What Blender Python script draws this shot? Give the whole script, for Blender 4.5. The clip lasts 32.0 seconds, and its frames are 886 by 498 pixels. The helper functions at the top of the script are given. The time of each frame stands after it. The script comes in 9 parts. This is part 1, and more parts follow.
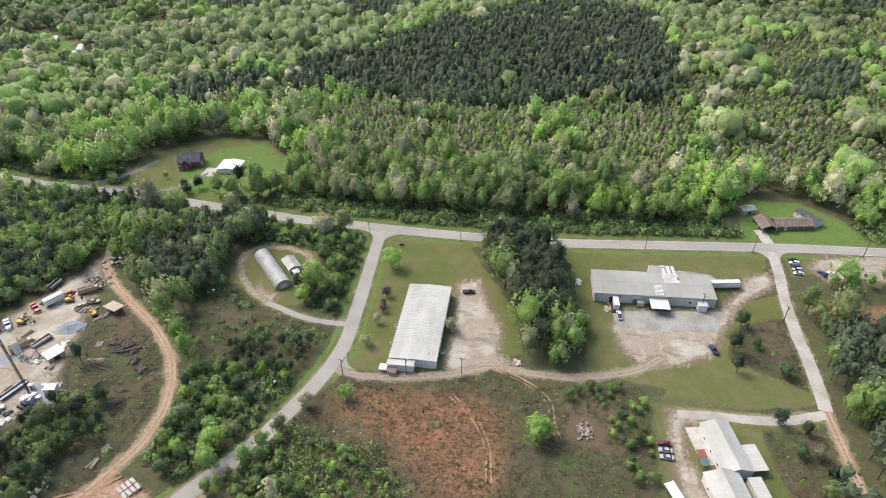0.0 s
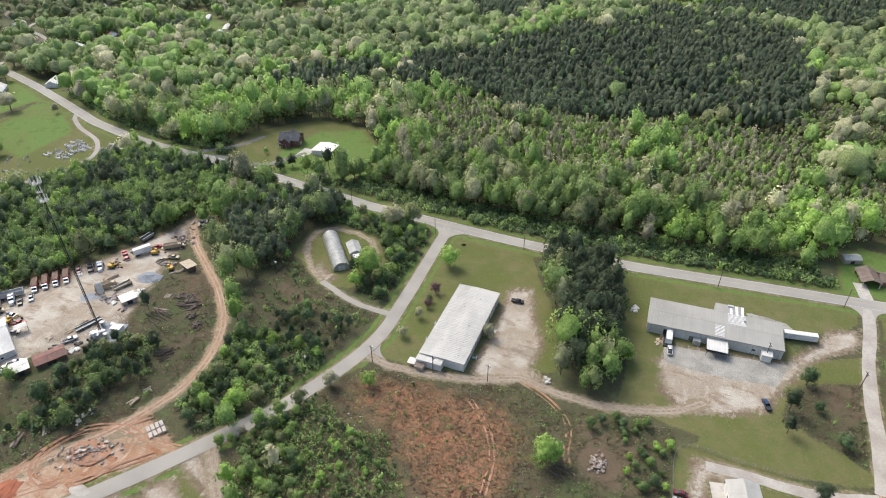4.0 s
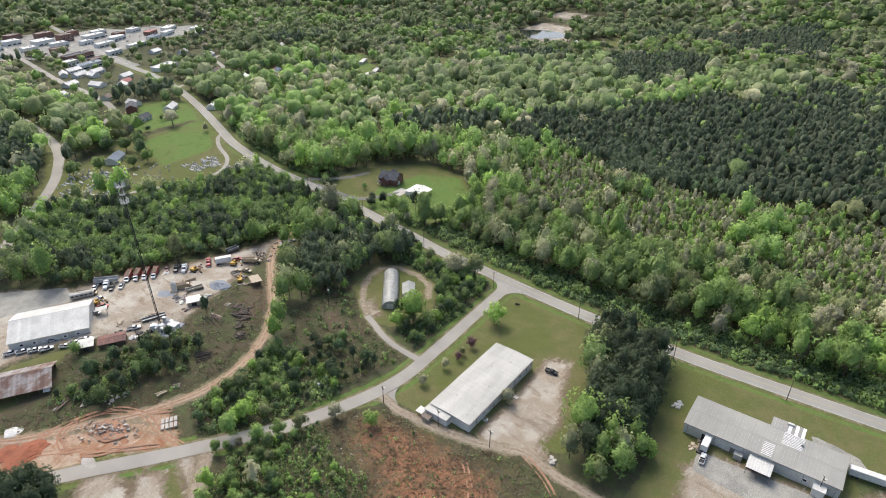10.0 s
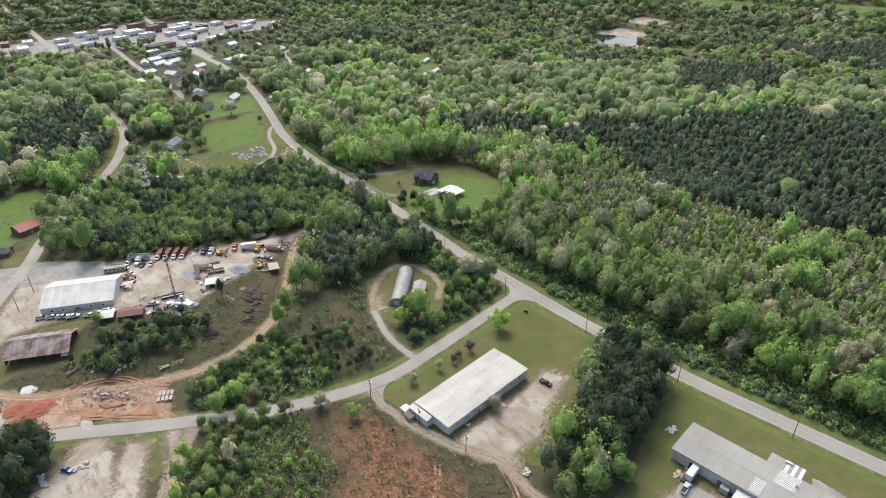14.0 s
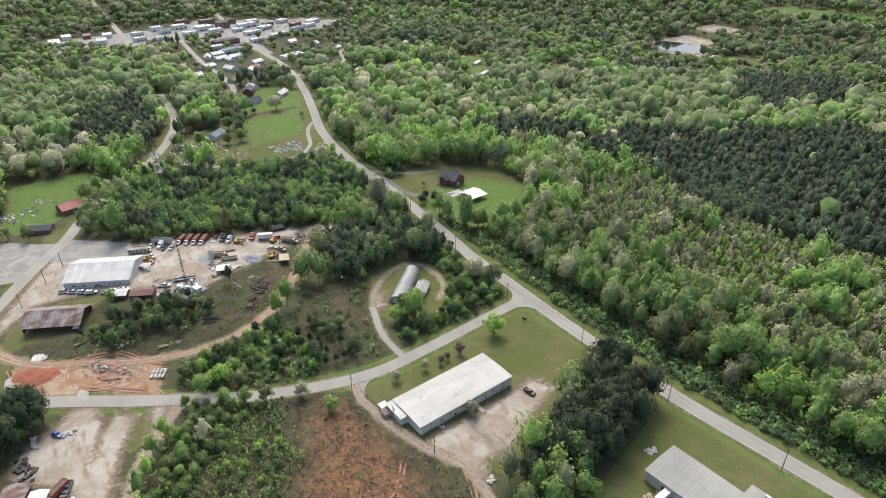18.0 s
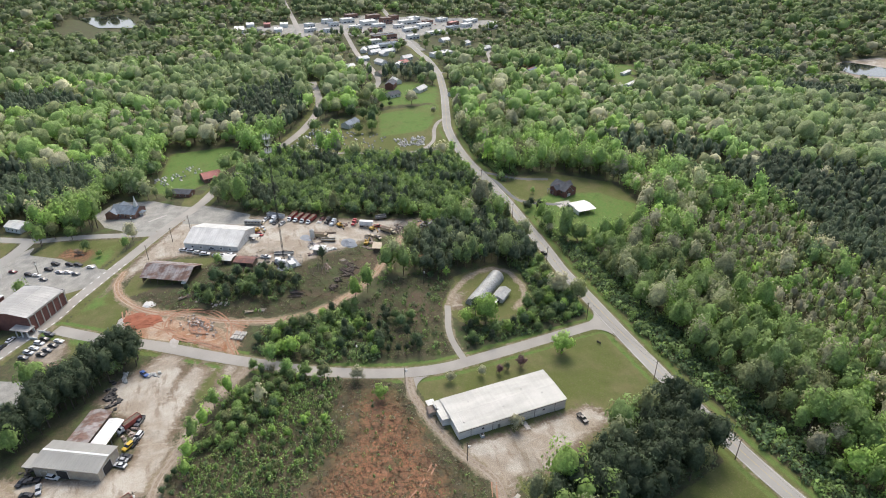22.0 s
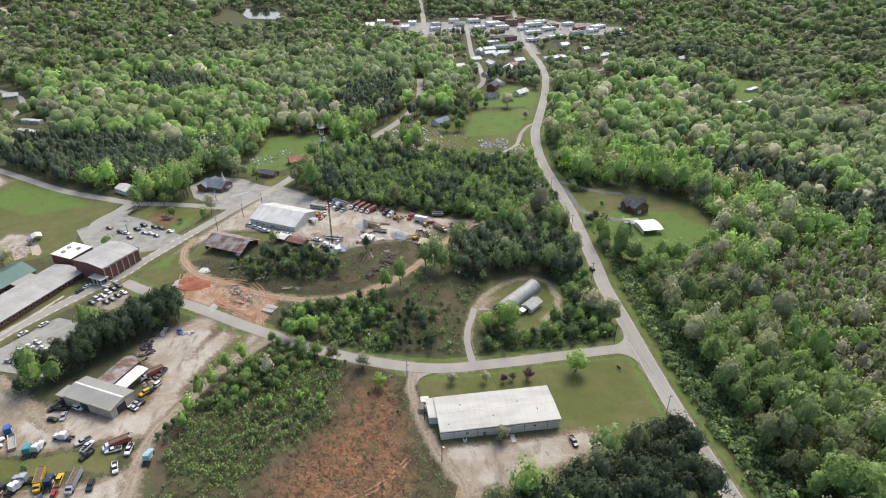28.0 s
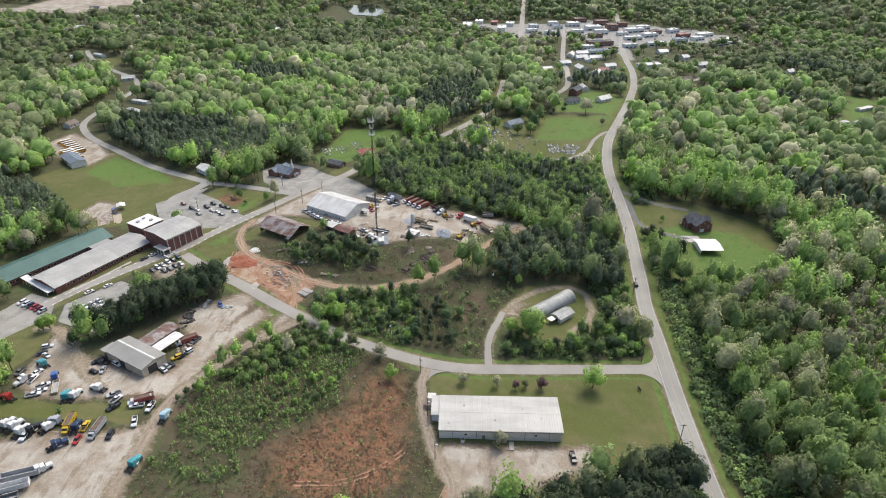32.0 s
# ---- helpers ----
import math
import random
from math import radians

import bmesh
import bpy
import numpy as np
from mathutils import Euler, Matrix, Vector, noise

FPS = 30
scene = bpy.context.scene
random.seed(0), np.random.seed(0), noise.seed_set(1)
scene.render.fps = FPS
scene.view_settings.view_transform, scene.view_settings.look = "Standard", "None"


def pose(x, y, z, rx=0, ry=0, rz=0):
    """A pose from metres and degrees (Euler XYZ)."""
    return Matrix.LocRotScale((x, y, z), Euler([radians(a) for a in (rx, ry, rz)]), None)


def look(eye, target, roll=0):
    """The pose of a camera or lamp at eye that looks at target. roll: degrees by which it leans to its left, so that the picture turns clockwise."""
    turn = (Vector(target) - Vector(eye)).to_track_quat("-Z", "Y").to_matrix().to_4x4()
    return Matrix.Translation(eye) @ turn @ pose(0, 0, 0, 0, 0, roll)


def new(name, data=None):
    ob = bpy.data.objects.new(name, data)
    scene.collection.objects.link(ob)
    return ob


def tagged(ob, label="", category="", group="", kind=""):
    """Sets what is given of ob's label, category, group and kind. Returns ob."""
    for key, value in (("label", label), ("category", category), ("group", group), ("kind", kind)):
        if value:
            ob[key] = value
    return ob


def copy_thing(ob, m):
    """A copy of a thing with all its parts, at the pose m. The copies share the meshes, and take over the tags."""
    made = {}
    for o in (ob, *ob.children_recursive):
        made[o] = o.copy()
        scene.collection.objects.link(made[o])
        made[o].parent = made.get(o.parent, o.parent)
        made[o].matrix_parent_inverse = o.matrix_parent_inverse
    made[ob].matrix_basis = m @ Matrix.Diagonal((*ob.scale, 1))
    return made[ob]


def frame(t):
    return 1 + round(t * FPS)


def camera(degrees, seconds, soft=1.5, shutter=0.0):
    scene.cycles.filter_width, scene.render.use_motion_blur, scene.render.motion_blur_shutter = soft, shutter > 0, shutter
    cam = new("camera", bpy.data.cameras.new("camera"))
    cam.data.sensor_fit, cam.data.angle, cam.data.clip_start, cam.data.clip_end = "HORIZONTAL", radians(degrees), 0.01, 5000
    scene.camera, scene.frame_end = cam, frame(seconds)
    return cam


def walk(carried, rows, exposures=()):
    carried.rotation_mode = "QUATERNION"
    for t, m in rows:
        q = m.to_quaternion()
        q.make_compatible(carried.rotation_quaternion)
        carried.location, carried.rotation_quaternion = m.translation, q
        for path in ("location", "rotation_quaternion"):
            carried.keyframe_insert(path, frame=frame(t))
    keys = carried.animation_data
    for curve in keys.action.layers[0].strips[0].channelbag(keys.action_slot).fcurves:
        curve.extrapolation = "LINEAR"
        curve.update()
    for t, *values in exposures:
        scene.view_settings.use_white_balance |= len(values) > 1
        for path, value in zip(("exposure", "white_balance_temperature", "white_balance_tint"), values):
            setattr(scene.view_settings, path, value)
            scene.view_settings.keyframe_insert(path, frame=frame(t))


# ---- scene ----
cam = camera(70.8, 32.0, soft=1.0)
METRES, EYE, TILT, LEAN, TURN = 247.8, 172.5, 0.0, 0.0, 9.1
ROWS = [
    (0.0, 0.0, 0.0, 0.0, -0.63, -35.09, 0.9),
    (0.5, 0.0149, 0.0003, -0.0001, 0.82, -35.08, 0.9),
    (1.0, 0.0299, 0.001, -0.0002, 2.53, -35.06, 0.88),
    (1.5, 0.045, 0.0022, -0.0003, 4.28, -35.04, 0.87),
    (2.0, 0.0601, 0.0039, -0.0005, 6.0, -35.02, 0.85),
    (2.5, 0.0751, 0.0062, -0.0006, 7.74, -34.99, 0.83),
    (4.5, 0.135, 0.0194, -0.0005, 14.72, -34.66, 0.68),
    (5.0, 0.1499, 0.0238, -0.0004, 16.43, -33.82, 0.63),
    (5.5, 0.1646, 0.0286, -0.0005, 18.11, -32.94, 0.58),
    (6.0, 0.1792, 0.034, -0.0006, 19.78, -32.08, 0.53),
    (6.5, 0.1934, 0.0396, -0.0006, 21.4, -31.21, 0.48),
    (7.0, 0.208, 0.0457, -0.0008, 23.0, -30.4, 0.46),
    (7.5, 0.2224, 0.0522, -0.0012, 24.29, -30.26, 0.45),
    (8.0, 0.2364, 0.0591, -0.0013, 25.36, -30.23, 0.44),
    (8.5, 0.2503, 0.0661, -0.0014, 26.34, -30.22, 0.42),
    (9.0, 0.2642, 0.0733, -0.0014, 27.29, -30.21, 0.4),
    (9.5, 0.278, 0.0807, -0.0015, 28.25, -30.21, 0.39),
    (10.0, 0.2917, 0.0883, -0.0016, 29.22, -30.2, 0.36),
    (10.5, 0.3053, 0.0961, -0.0018, 30.21, -30.19, 0.35),
    (11.0, 0.3188, 0.1042, -0.0018, 31.2, -30.18, 0.33),
    (11.5, 0.3319, 0.1124, -0.0018, 32.19, -30.17, 0.3),
    (12.0, 0.3452, 0.1211, -0.0018, 33.2, -30.16, 0.29),
    (12.5, 0.3581, 0.1294, -0.002, 34.18, -30.13, 0.27),
    (13.0, 0.371, 0.1382, -0.002, 35.17, -30.11, 0.25),
    (13.5, 0.3839, 0.1473, -0.0019, 36.15, -30.09, 0.23),
    (14.0, 0.3968, 0.1564, -0.0023, 37.13, -30.06, 0.24),
    (14.5, 0.4092, 0.1661, -0.0023, 38.11, -30.05, 0.24),
    (16.5, 0.4582, 0.2054, -0.0036, 41.91, -29.92, 0.23),
    (17.0, 0.47, 0.2158, -0.0036, 42.67, -29.91, 0.22),
    (17.5, 0.4816, 0.2262, -0.0034, 43.39, -29.88, 0.21),
    (18.0, 0.4932, 0.2368, -0.0033, 44.02, -29.86, 0.21),
    (18.5, 0.5043, 0.2475, -0.003, 45.34, -29.86, 0.21),
    (19.0, 0.515, 0.2584, -0.0032, 47.58, -29.9, 0.17),
    (19.5, 0.5252, 0.2704, -0.003, 50.25, -29.92, 0.11),
    (20.0, 0.5339, 0.2831, -0.0031, 52.88, -29.83, 0.08),
    (20.5, 0.5421, 0.2968, -0.0029, 55.47, -29.75, 0.08),
    (21.0, 0.5503, 0.3104, -0.0029, 57.66, -29.71, 0.11),
    (21.5, 0.5587, 0.3242, -0.0027, 58.87, -29.67, 0.09),
    (22.0, 0.5666, 0.3378, -0.0027, 59.37, -29.63, 0.11),
    (22.5, 0.5746, 0.3515, -0.0026, 60.2, -29.63, 0.11),
    (23.0, 0.5825, 0.3653, -0.0028, 61.17, -29.61, 0.13),
    (23.5, 0.5902, 0.3793, -0.0029, 62.16, -29.58, 0.15),
    (24.0, 0.5973, 0.3926, -0.0028, 63.28, -29.56, 0.1),
    (24.5, 0.6044, 0.4069, -0.0029, 64.47, -29.53, 0.11),
    (25.0, 0.6113, 0.4209, -0.0029, 65.66, -29.51, 0.09),
    (25.5, 0.6183, 0.4352, -0.0028, 66.85, -29.5, 0.1),
    (27.5, 0.6432, 0.4934, -0.0032, 71.66, -29.44, 0.06),
    (28.0, 0.6486, 0.5083, -0.003, 72.85, -29.44, 0.06),
    (28.5, 0.6536, 0.523, -0.0029, 74.06, -29.43, 0.04),
    (29.0, 0.6584, 0.538, -0.0027, 75.34, -29.42, 0.03),
    (29.5, 0.6629, 0.5531, -0.0032, 76.63, -29.4, 0.03),
    (30.0, 0.6667, 0.5685, -0.0027, 77.92, -29.42, 0.02),
    (30.5, 0.6707, 0.5839, -0.0031, 79.22, -29.4, 0.01),
    (31.0, 0.6741, 0.599, -0.0029, 80.5, -29.4, -0.01),
    (31.5, 0.6771, 0.6144, -0.0029, 81.78, -29.4, -0.04),
    (32.0, 0.68, 0.6298, -0.0028, 83.07, -29.39, -0.05),
]
walk(cam, [(t, pose(0, 0, EYE, TILT, LEAN, TURN) @ pose(METRES * x, METRES * y, METRES * z, 90 + pitch, roll, yaw)) for t, x, y, z, yaw, pitch, roll in ROWS], exposures=((0.0, 0.82, 6500, 10), (5.0, 0.73, 6500, 10), (12.0, 0.67, 6490, 10), (20.0, 0.69, 6480, 10), (32.0, 0.61, 6470, 10)))

# ---- world, sun ----
world = bpy.data.worlds.new("overcast_sky")
scene.world = world
world.use_nodes = True
wn, wl = world.node_tree.nodes, world.node_tree.links
sky = wn.new("ShaderNodeTexSky")
sky.sky_type = "NISHITA"
sky.sun_disc = False
SUN_EL, SUN_AZ = 52.0, 62.0          # height, and degrees west of the y axis
sky.sun_elevation, sky.sun_rotation = radians(SUN_EL), radians(-SUN_AZ)
sky.dust_density, sky.air_density, sky.ozone_density = 4.0, 1.0, 1.0
wl.new(sky.outputs[0], wn["Background"].inputs[0])
wn["Background"].inputs[1].default_value = 0.15
sun_data = bpy.data.lights.new("sun", "SUN")
sun_data.energy, sun_data.angle, sun_data.color = 1.35, radians(28), (1.0, 0.965, 0.88)
sun = new("sun", sun_data)
sx, sy, sz = -math.sin(radians(SUN_AZ)) * math.cos(radians(SUN_EL)), math.cos(radians(SUN_AZ)) * math.cos(radians(SUN_EL)), math.sin(radians(SUN_EL))
sun.matrix_world = look((sx * 500, sy * 500, sz * 500), (0, 0, 0))

# ---- materials ----


def nodes_of(name):
    m = bpy.data.materials.new(name)
    m.use_nodes = True
    nt = m.node_tree
    return m, nt, nt.nodes["Principled BSDF"]


def noise_node(nt, vec, scale, detail=4.0, rough=0.55):
    n = nt.nodes.new("ShaderNodeTexNoise")
    n.inputs["Scale"].default_value, n.inputs["Detail"].default_value, n.inputs["Roughness"].default_value = scale, detail, rough
    nt.links.new(vec, n.inputs["Vector"])
    return n.outputs["Fac"]


def span(nt, value, a, b, lo=0.0, hi=1.0):
    n = nt.nodes.new("ShaderNodeMapRange")
    n.interpolation_type = "SMOOTHSTEP"
    for k, v in zip((1, 2, 3, 4), (a, b, lo, hi)):
        n.inputs[k].default_value = v
    nt.links.new(value, n.inputs[0])
    return n.outputs[0]


def blend(nt, fac, a, b, mode="MIX"):
    n = nt.nodes.new("ShaderNodeMix")
    n.data_type, n.blend_type = "RGBA", mode
    for sock, v in ((n.inputs[0], fac), (n.inputs[6], a), (n.inputs[7], b)):
        if isinstance(v, bpy.types.NodeSocket):
            nt.links.new(v, sock)
        elif isinstance(v, (int, float)):
            sock.default_value = v
        else:
            sock.default_value = (*v, 1.0)
    return n.outputs[2]


def math_node(nt, op, a, b):
    n = nt.nodes.new("ShaderNodeMath")
    n.operation = op
    for k, v in enumerate((a, b)):
        if isinstance(v, bpy.types.NodeSocket):
            nt.links.new(v, n.inputs[k])
        else:
            n.inputs[k].default_value = v
    return n.outputs[0]


def world_pos(nt):
    return nt.nodes.new("ShaderNodeNewGeometry").outputs["Position"]


def stretched(nt, vec, scale):
    n = nt.nodes.new("ShaderNodeMapping")
    n.inputs["Scale"].default_value = scale
    nt.links.new(vec, n.inputs["Vector"])
    return n.outputs[0]


def bump(nt, bsdf, height, strength, dist):
    n = nt.nodes.new("ShaderNodeBump")
    n.inputs["Strength"].default_value, n.inputs["Distance"].default_value = strength, dist
    nt.links.new(height, n.inputs["Height"])
    nt.links.new(n.outputs[0], bsdf.inputs["Normal"])


def surface(name, a, b, scale=0.3, rough=0.7, metal=0.0, fine=3.0, stretch=(1, 1, 1), lift=0.1, spread=(0.35, 0.65), vary=0.0, amp=0.1):
    """Two tones mixed in large blotches, with a finer grain over them."""
    m, nt, bs = nodes_of(name)
    vec = stretched(nt, world_pos(nt), stretch)
    big, small = noise_node(nt, vec, scale, 5), noise_node(nt, vec, fine, 3)
    col = blend(nt, span(nt, big, *spread), a, b)
    grain = span(nt, small, 0.25, 0.75, 1 - amp, 1 + amp)
    if vary:
        rnd = nt.nodes.new("ShaderNodeObjectInfo").outputs["Random"]
        grain = math_node(nt, "MULTIPLY", grain, span(nt, rnd, 0, 1, 1 - vary, 1 + vary))
    mul = nt.nodes.new("ShaderNodeVectorMath")
    mul.operation = "SCALE"
    nt.links.new(col, mul.inputs[0])
    nt.links.new(grain, mul.inputs["Scale"])
    nt.links.new(mul.outputs[0], bs.inputs["Base Color"])
    bs.inputs["Roughness"].default_value, bs.inputs["Metallic"].default_value = rough, metal
    if lift:
        bump(nt, bs, small, lift, 0.03)
    return m


M_WHITE_METAL = surface("white_painted_metal", (0.68, 0.67, 0.63), (0.56, 0.55, 0.515), 0.12, 0.5, 0.0, 1.2, (1, 0.25, 1), 0.03, (0.4, 0.7), 0.05)
M_HALL_ROOF = surface("weathered_white_roof", (0.45, 0.445, 0.405), (0.335, 0.33, 0.298), 0.10, 0.55, 0.0, 4.0, (1.4, 0.35, 1), 0.02, (0.35, 0.72), 0.03, 0.06)
M_GREY_ROOF = surface("grey_roof_coating", (0.325, 0.32, 0.287), (0.262, 0.258, 0.232), 0.06, 0.7, 0.0, 5.0, (1, 1, 1), 0.02, (0.3, 0.7), 0.03, 0.05)
M_SCHOOL_ROOF = surface("pale_grey_sheet_roof", (0.42, 0.41, 0.375), (0.33, 0.322, 0.295), 0.1, 0.6, 0.0, 1.5, (1, 1, 1), 0.04, (0.3, 0.7), 0.05)
M_STRIP = surface("white_roof_sealant", (0.74, 0.75, 0.74), (0.6, 0.6, 0.58), 0.6, 0.6, 0, 4)
M_GALV = surface("galvanised_sheet", (0.39, 0.395, 0.37), (0.295, 0.30, 0.28), 0.25, 0.55, 0.05, 2.0, (1, 1, 1), 0.05, (0.3, 0.7), 0.06)
M_GALV_PALE = surface("pale_galvanised_sheet", (0.60, 0.595, 0.555), (0.47, 0.465, 0.435), 0.14, 0.55, 0.0, 1.5, (1, 1, 1), 0.05, (0.3, 0.7), 0.05)
M_RUST = surface("rusted_sheet_roof", (0.30, 0.275, 0.26), (0.17, 0.10, 0.075), 0.30, 0.75, 0.1, 2.5, (1, 0.6, 1), 0.1, (0.40, 0.60), 0.16)
M_RUST_RED = surface("red_brown_sheet_roof", (0.19, 0.075, 0.055), (0.12, 0.06, 0.05), 0.4, 0.7, 0.0, 2.5, (1, 1, 1), 0.08, (0.35, 0.65), 0.1)
M_RED_ROOF = surface("red_metal_roof", (0.34, 0.075, 0.06), (0.27, 0.07, 0.055), 0.4, 0.55, 0.0, 2.0, vary=0.05)
M_GREEN_ROOF = surface("green_metal_roof", (0.075, 0.155, 0.13), (0.06, 0.125, 0.105), 0.1, 0.5, 0.0, 2.0, vary=0.04)
M_BLUE_ROOF = surface("blue_grey_shingle_roof", (0.17, 0.21, 0.25), (0.13, 0.16, 0.19), 0.4, 0.75, 0.0, 3.0, vary=0.05)
M_SHINGLE = surface("dark_shingle_roof", (0.055, 0.06, 0.068), (0.085, 0.09, 0.10), 0.5, 0.85, 0.0, 4.0, vary=0.08)
M_BROWN_SHINGLE = surface("brown_shingle_roof", (0.155, 0.115, 0.092), (0.205, 0.165, 0.135), 0.5, 0.85, 0, 4.0, vary=0.08)
M_TAN_ROOF = surface("tan_roof", (0.42, 0.35, 0.26), (0.34, 0.28, 0.20), 0.8, 0.7, 0, 3.0)
M_BRICK = surface("dark_red_brick", (0.20, 0.085, 0.065), (0.15, 0.065, 0.052), 0.6, 0.85, 0, 6.0)
M_BRICK_PALE = surface("brown_brick", (0.24, 0.13, 0.095), (0.18, 0.10, 0.08), 0.6, 0.85, 0, 6.0)
M_WHITE_WALL = surface("white_siding", (0.66, 0.66, 0.63), (0.52, 0.52, 0.49), 0.5, 0.6, 0, 3.0, (1, 1, 4))
M_TAN_WALL = surface("tan_siding", (0.42, 0.37, 0.29), (0.35, 0.30, 0.24), 0.5, 0.7, 0, 3.0)
M_CONCRETE = surface("pale_concrete", (0.46, 0.43, 0.38), (0.36, 0.34, 0.31), 0.4, 0.85, 0, 3.0)
M_WOOD = surface("weathered_timber", (0.16, 0.115, 0.08), (0.10, 0.075, 0.055), 1.2, 0.85, 0, 8.0)
M_POLE = surface("creosoted_pole", (0.085, 0.065, 0.05), (0.06, 0.045, 0.035), 1.2, 0.85, 0, 8.0)
M_STEEL = surface("grey_steel", (0.24, 0.24, 0.24), (0.18, 0.18, 0.18), 1.0, 0.5, 0.6, 4.0)
M_DARK_STEEL = surface("dark_steel", (0.04, 0.04, 0.042), (0.065, 0.06, 0.055), 1.0, 0.6, 0.4, 4.0)
# near-black colour standing in for the shade inside doorways and under roofs
M_DARK = surface("painted_interior_shade", (0.03, 0.028, 0.026), (0.045, 0.042, 0.04), 1.0, 0.9, 0, 4.0)
M_TYRE = surface("tyre_rubber", (0.022, 0.022, 0.022), (0.035, 0.034, 0.033), 2.0, 0.9, 0, 6.0)
M_STONE = surface("granite_marker", (0.56, 0.55, 0.53), (0.34, 0.34, 0.33), 0.4, 0.7, 0, 5.0, vary=0.35)
M_RUBBLE = surface("broken_concrete", (0.40, 0.36, 0.315), (0.20, 0.145, 0.11), 0.5, 0.9, 0, 4.0, vary=0.35)
M_GRAVEL_PILE = surface("blue_grey_gravel", (0.19, 0.21, 0.235), (0.25, 0.27, 0.29), 0.4, 0.95, 0, 6.0, lift=0.3)
M_CLAY_PILE = surface("red_clay_heap", (0.30, 0.105, 0.055), (0.24, 0.085, 0.045), 0.4, 0.95, 0, 4.0, lift=0.3)
M_BARK = surface("bark", (0.115, 0.09, 0.07), (0.075, 0.06, 0.048), 1.0, 0.9, 0, 6.0)
M_PALE_BARK = surface("pale_bark", (0.27, 0.235, 0.20), (0.18, 0.155, 0.13), 1.0, 0.9, 0, 6.0)
M_YELLOW = surface("yellow_paint", (0.50, 0.30, 0.03), (0.40, 0.24, 0.03), 0.8, 0.5, 0, 4.0)
M_LINE = surface("faded_yellow_line", (0.44, 0.36, 0.17), (0.37, 0.315, 0.20), 0.2, 0.8, 0, 2.0)
M_LINE_WHITE = surface("faded_white_line", (0.60, 0.585, 0.55), (0.48, 0.465, 0.43), 0.2, 0.8, 0, 2.0)
M_WATER = surface("pond_water", (0.03, 0.035, 0.03), (0.04, 0.045, 0.035), 0.05, 0.06, 0, 1.0, lift=0.02)
M_ROAD = surface("worn_asphalt", (0.315, 0.305, 0.275), (0.262, 0.253, 0.228), 0.05, 0.9, 0, 7.0, (1, 1, 1), 0.02, (0.3, 0.7), 0, 0.07)
M_LANE = surface("pale_worn_asphalt", (0.33, 0.31, 0.272), (0.265, 0.248, 0.218), 0.06, 0.9, 0, 7.0, (1, 1, 1), 0.02, (0.3, 0.7), 0, 0.07)
M_HOME_DRIVE = surface("dark_driveway_asphalt", (0.125, 0.128, 0.13), (0.16, 0.16, 0.155), 0.1, 0.9, 0, 6.0, (1, 1, 1), 0.02, (0.3, 0.7), 0, 0.07)
M_CLAY_RUT = surface("red_clay_rut", (0.35, 0.205, 0.13), (0.29, 0.15, 0.09), 0.2, 0.95, 0, 1.5, (1, 1, 1), 0.25, (0.3, 0.7))
M_RUT = surface("worn_earth_rut", (0.315, 0.265, 0.212), (0.25, 0.20, 0.155), 0.12, 0.95, 0, 1.6, (1, 1, 1), 0.25, (0.3, 0.7))
M_DRIVE = surface("pale_gravel_drive", (0.41, 0.385, 0.345), (0.30, 0.275, 0.24), 0.12, 0.95, 0, 1.6, (1, 1, 1), 0.25, (0.3, 0.7))
M_TRACK = surface("clay_track", (0.40, 0.31, 0.235), (0.31, 0.22, 0.155), 0.12, 0.95, 0, 1.2, (1, 1, 1), 0.25, (0.3, 0.7))


def glass_mat():
    m, nt, bs = nodes_of("dark_glass")
    bs.inputs["Base Color"].default_value = (0.02, 0.024, 0.028, 1)
    bs.inputs["Roughness"].default_value = 0.08
    return m


M_GLASS = glass_mat()
PAINTS = {}


def paint(name, col, rough=0.3):
    if name not in PAINTS:
        m = surface(name + "_vehicle_paint", col, tuple(c * 0.82 for c in col), 0.7, rough, 0.0, 3.0, lift=0.0)
        PAINTS[name] = m
    return PAINTS[name]


def leaf_mat(name, thin=0.25):
    m, nt, bs = nodes_of(name)
    att = nt.nodes.new("ShaderNodeAttribute")
    att.attribute_name = "tint"
    pos = world_pos(nt)
    grain = span(nt, noise_node(nt, pos, 1.1, 3), 0.25, 0.75, 0.72, 1.3)
    rnd = nt.nodes.new("ShaderNodeObjectInfo").outputs["Random"]
    grain = math_node(nt, "MULTIPLY", grain, span(nt, rnd, 0, 1, 0.8, 1.2))
    mul = nt.nodes.new("ShaderNodeVectorMath")
    mul.operation = "SCALE"
    nt.links.new(att.outputs["Color"], mul.inputs[0])
    nt.links.new(grain, mul.inputs["Scale"])
    nt.links.new(mul.outputs[0], bs.inputs["Base Color"])
    bump(nt, bs, noise_node(nt, pos, 1.8, 4, 0.65), 0.55, 0.35)
    bs.inputs["Roughness"].default_value = 0.65
    bs.inputs["Specular IOR Level"].default_value = 0.25
    tr = nt.nodes.new("ShaderNodeBsdfTranslucent")
    nt.links.new(mul.outputs[0], tr.inputs[0])
    mix = nt.nodes.new("ShaderNodeMixShader")
    mix.inputs[0].default_value = thin
    nt.links.new(bs.outputs[0], mix.inputs[1])
    nt.links.new(tr.outputs[0], mix.inputs[2])
    nt.links.new(mix.outputs[0], nt.nodes["Material Output"].inputs[0])
    return m


M_LEAF = leaf_mat("foliage", 0.5)

# ---- plan: ground heights and areas ----


def hill(x, y, cx, cy, s, a):
    return a * np.exp(-((x - cx) ** 2 + (y - cy) ** 2) / (2 * s * s))


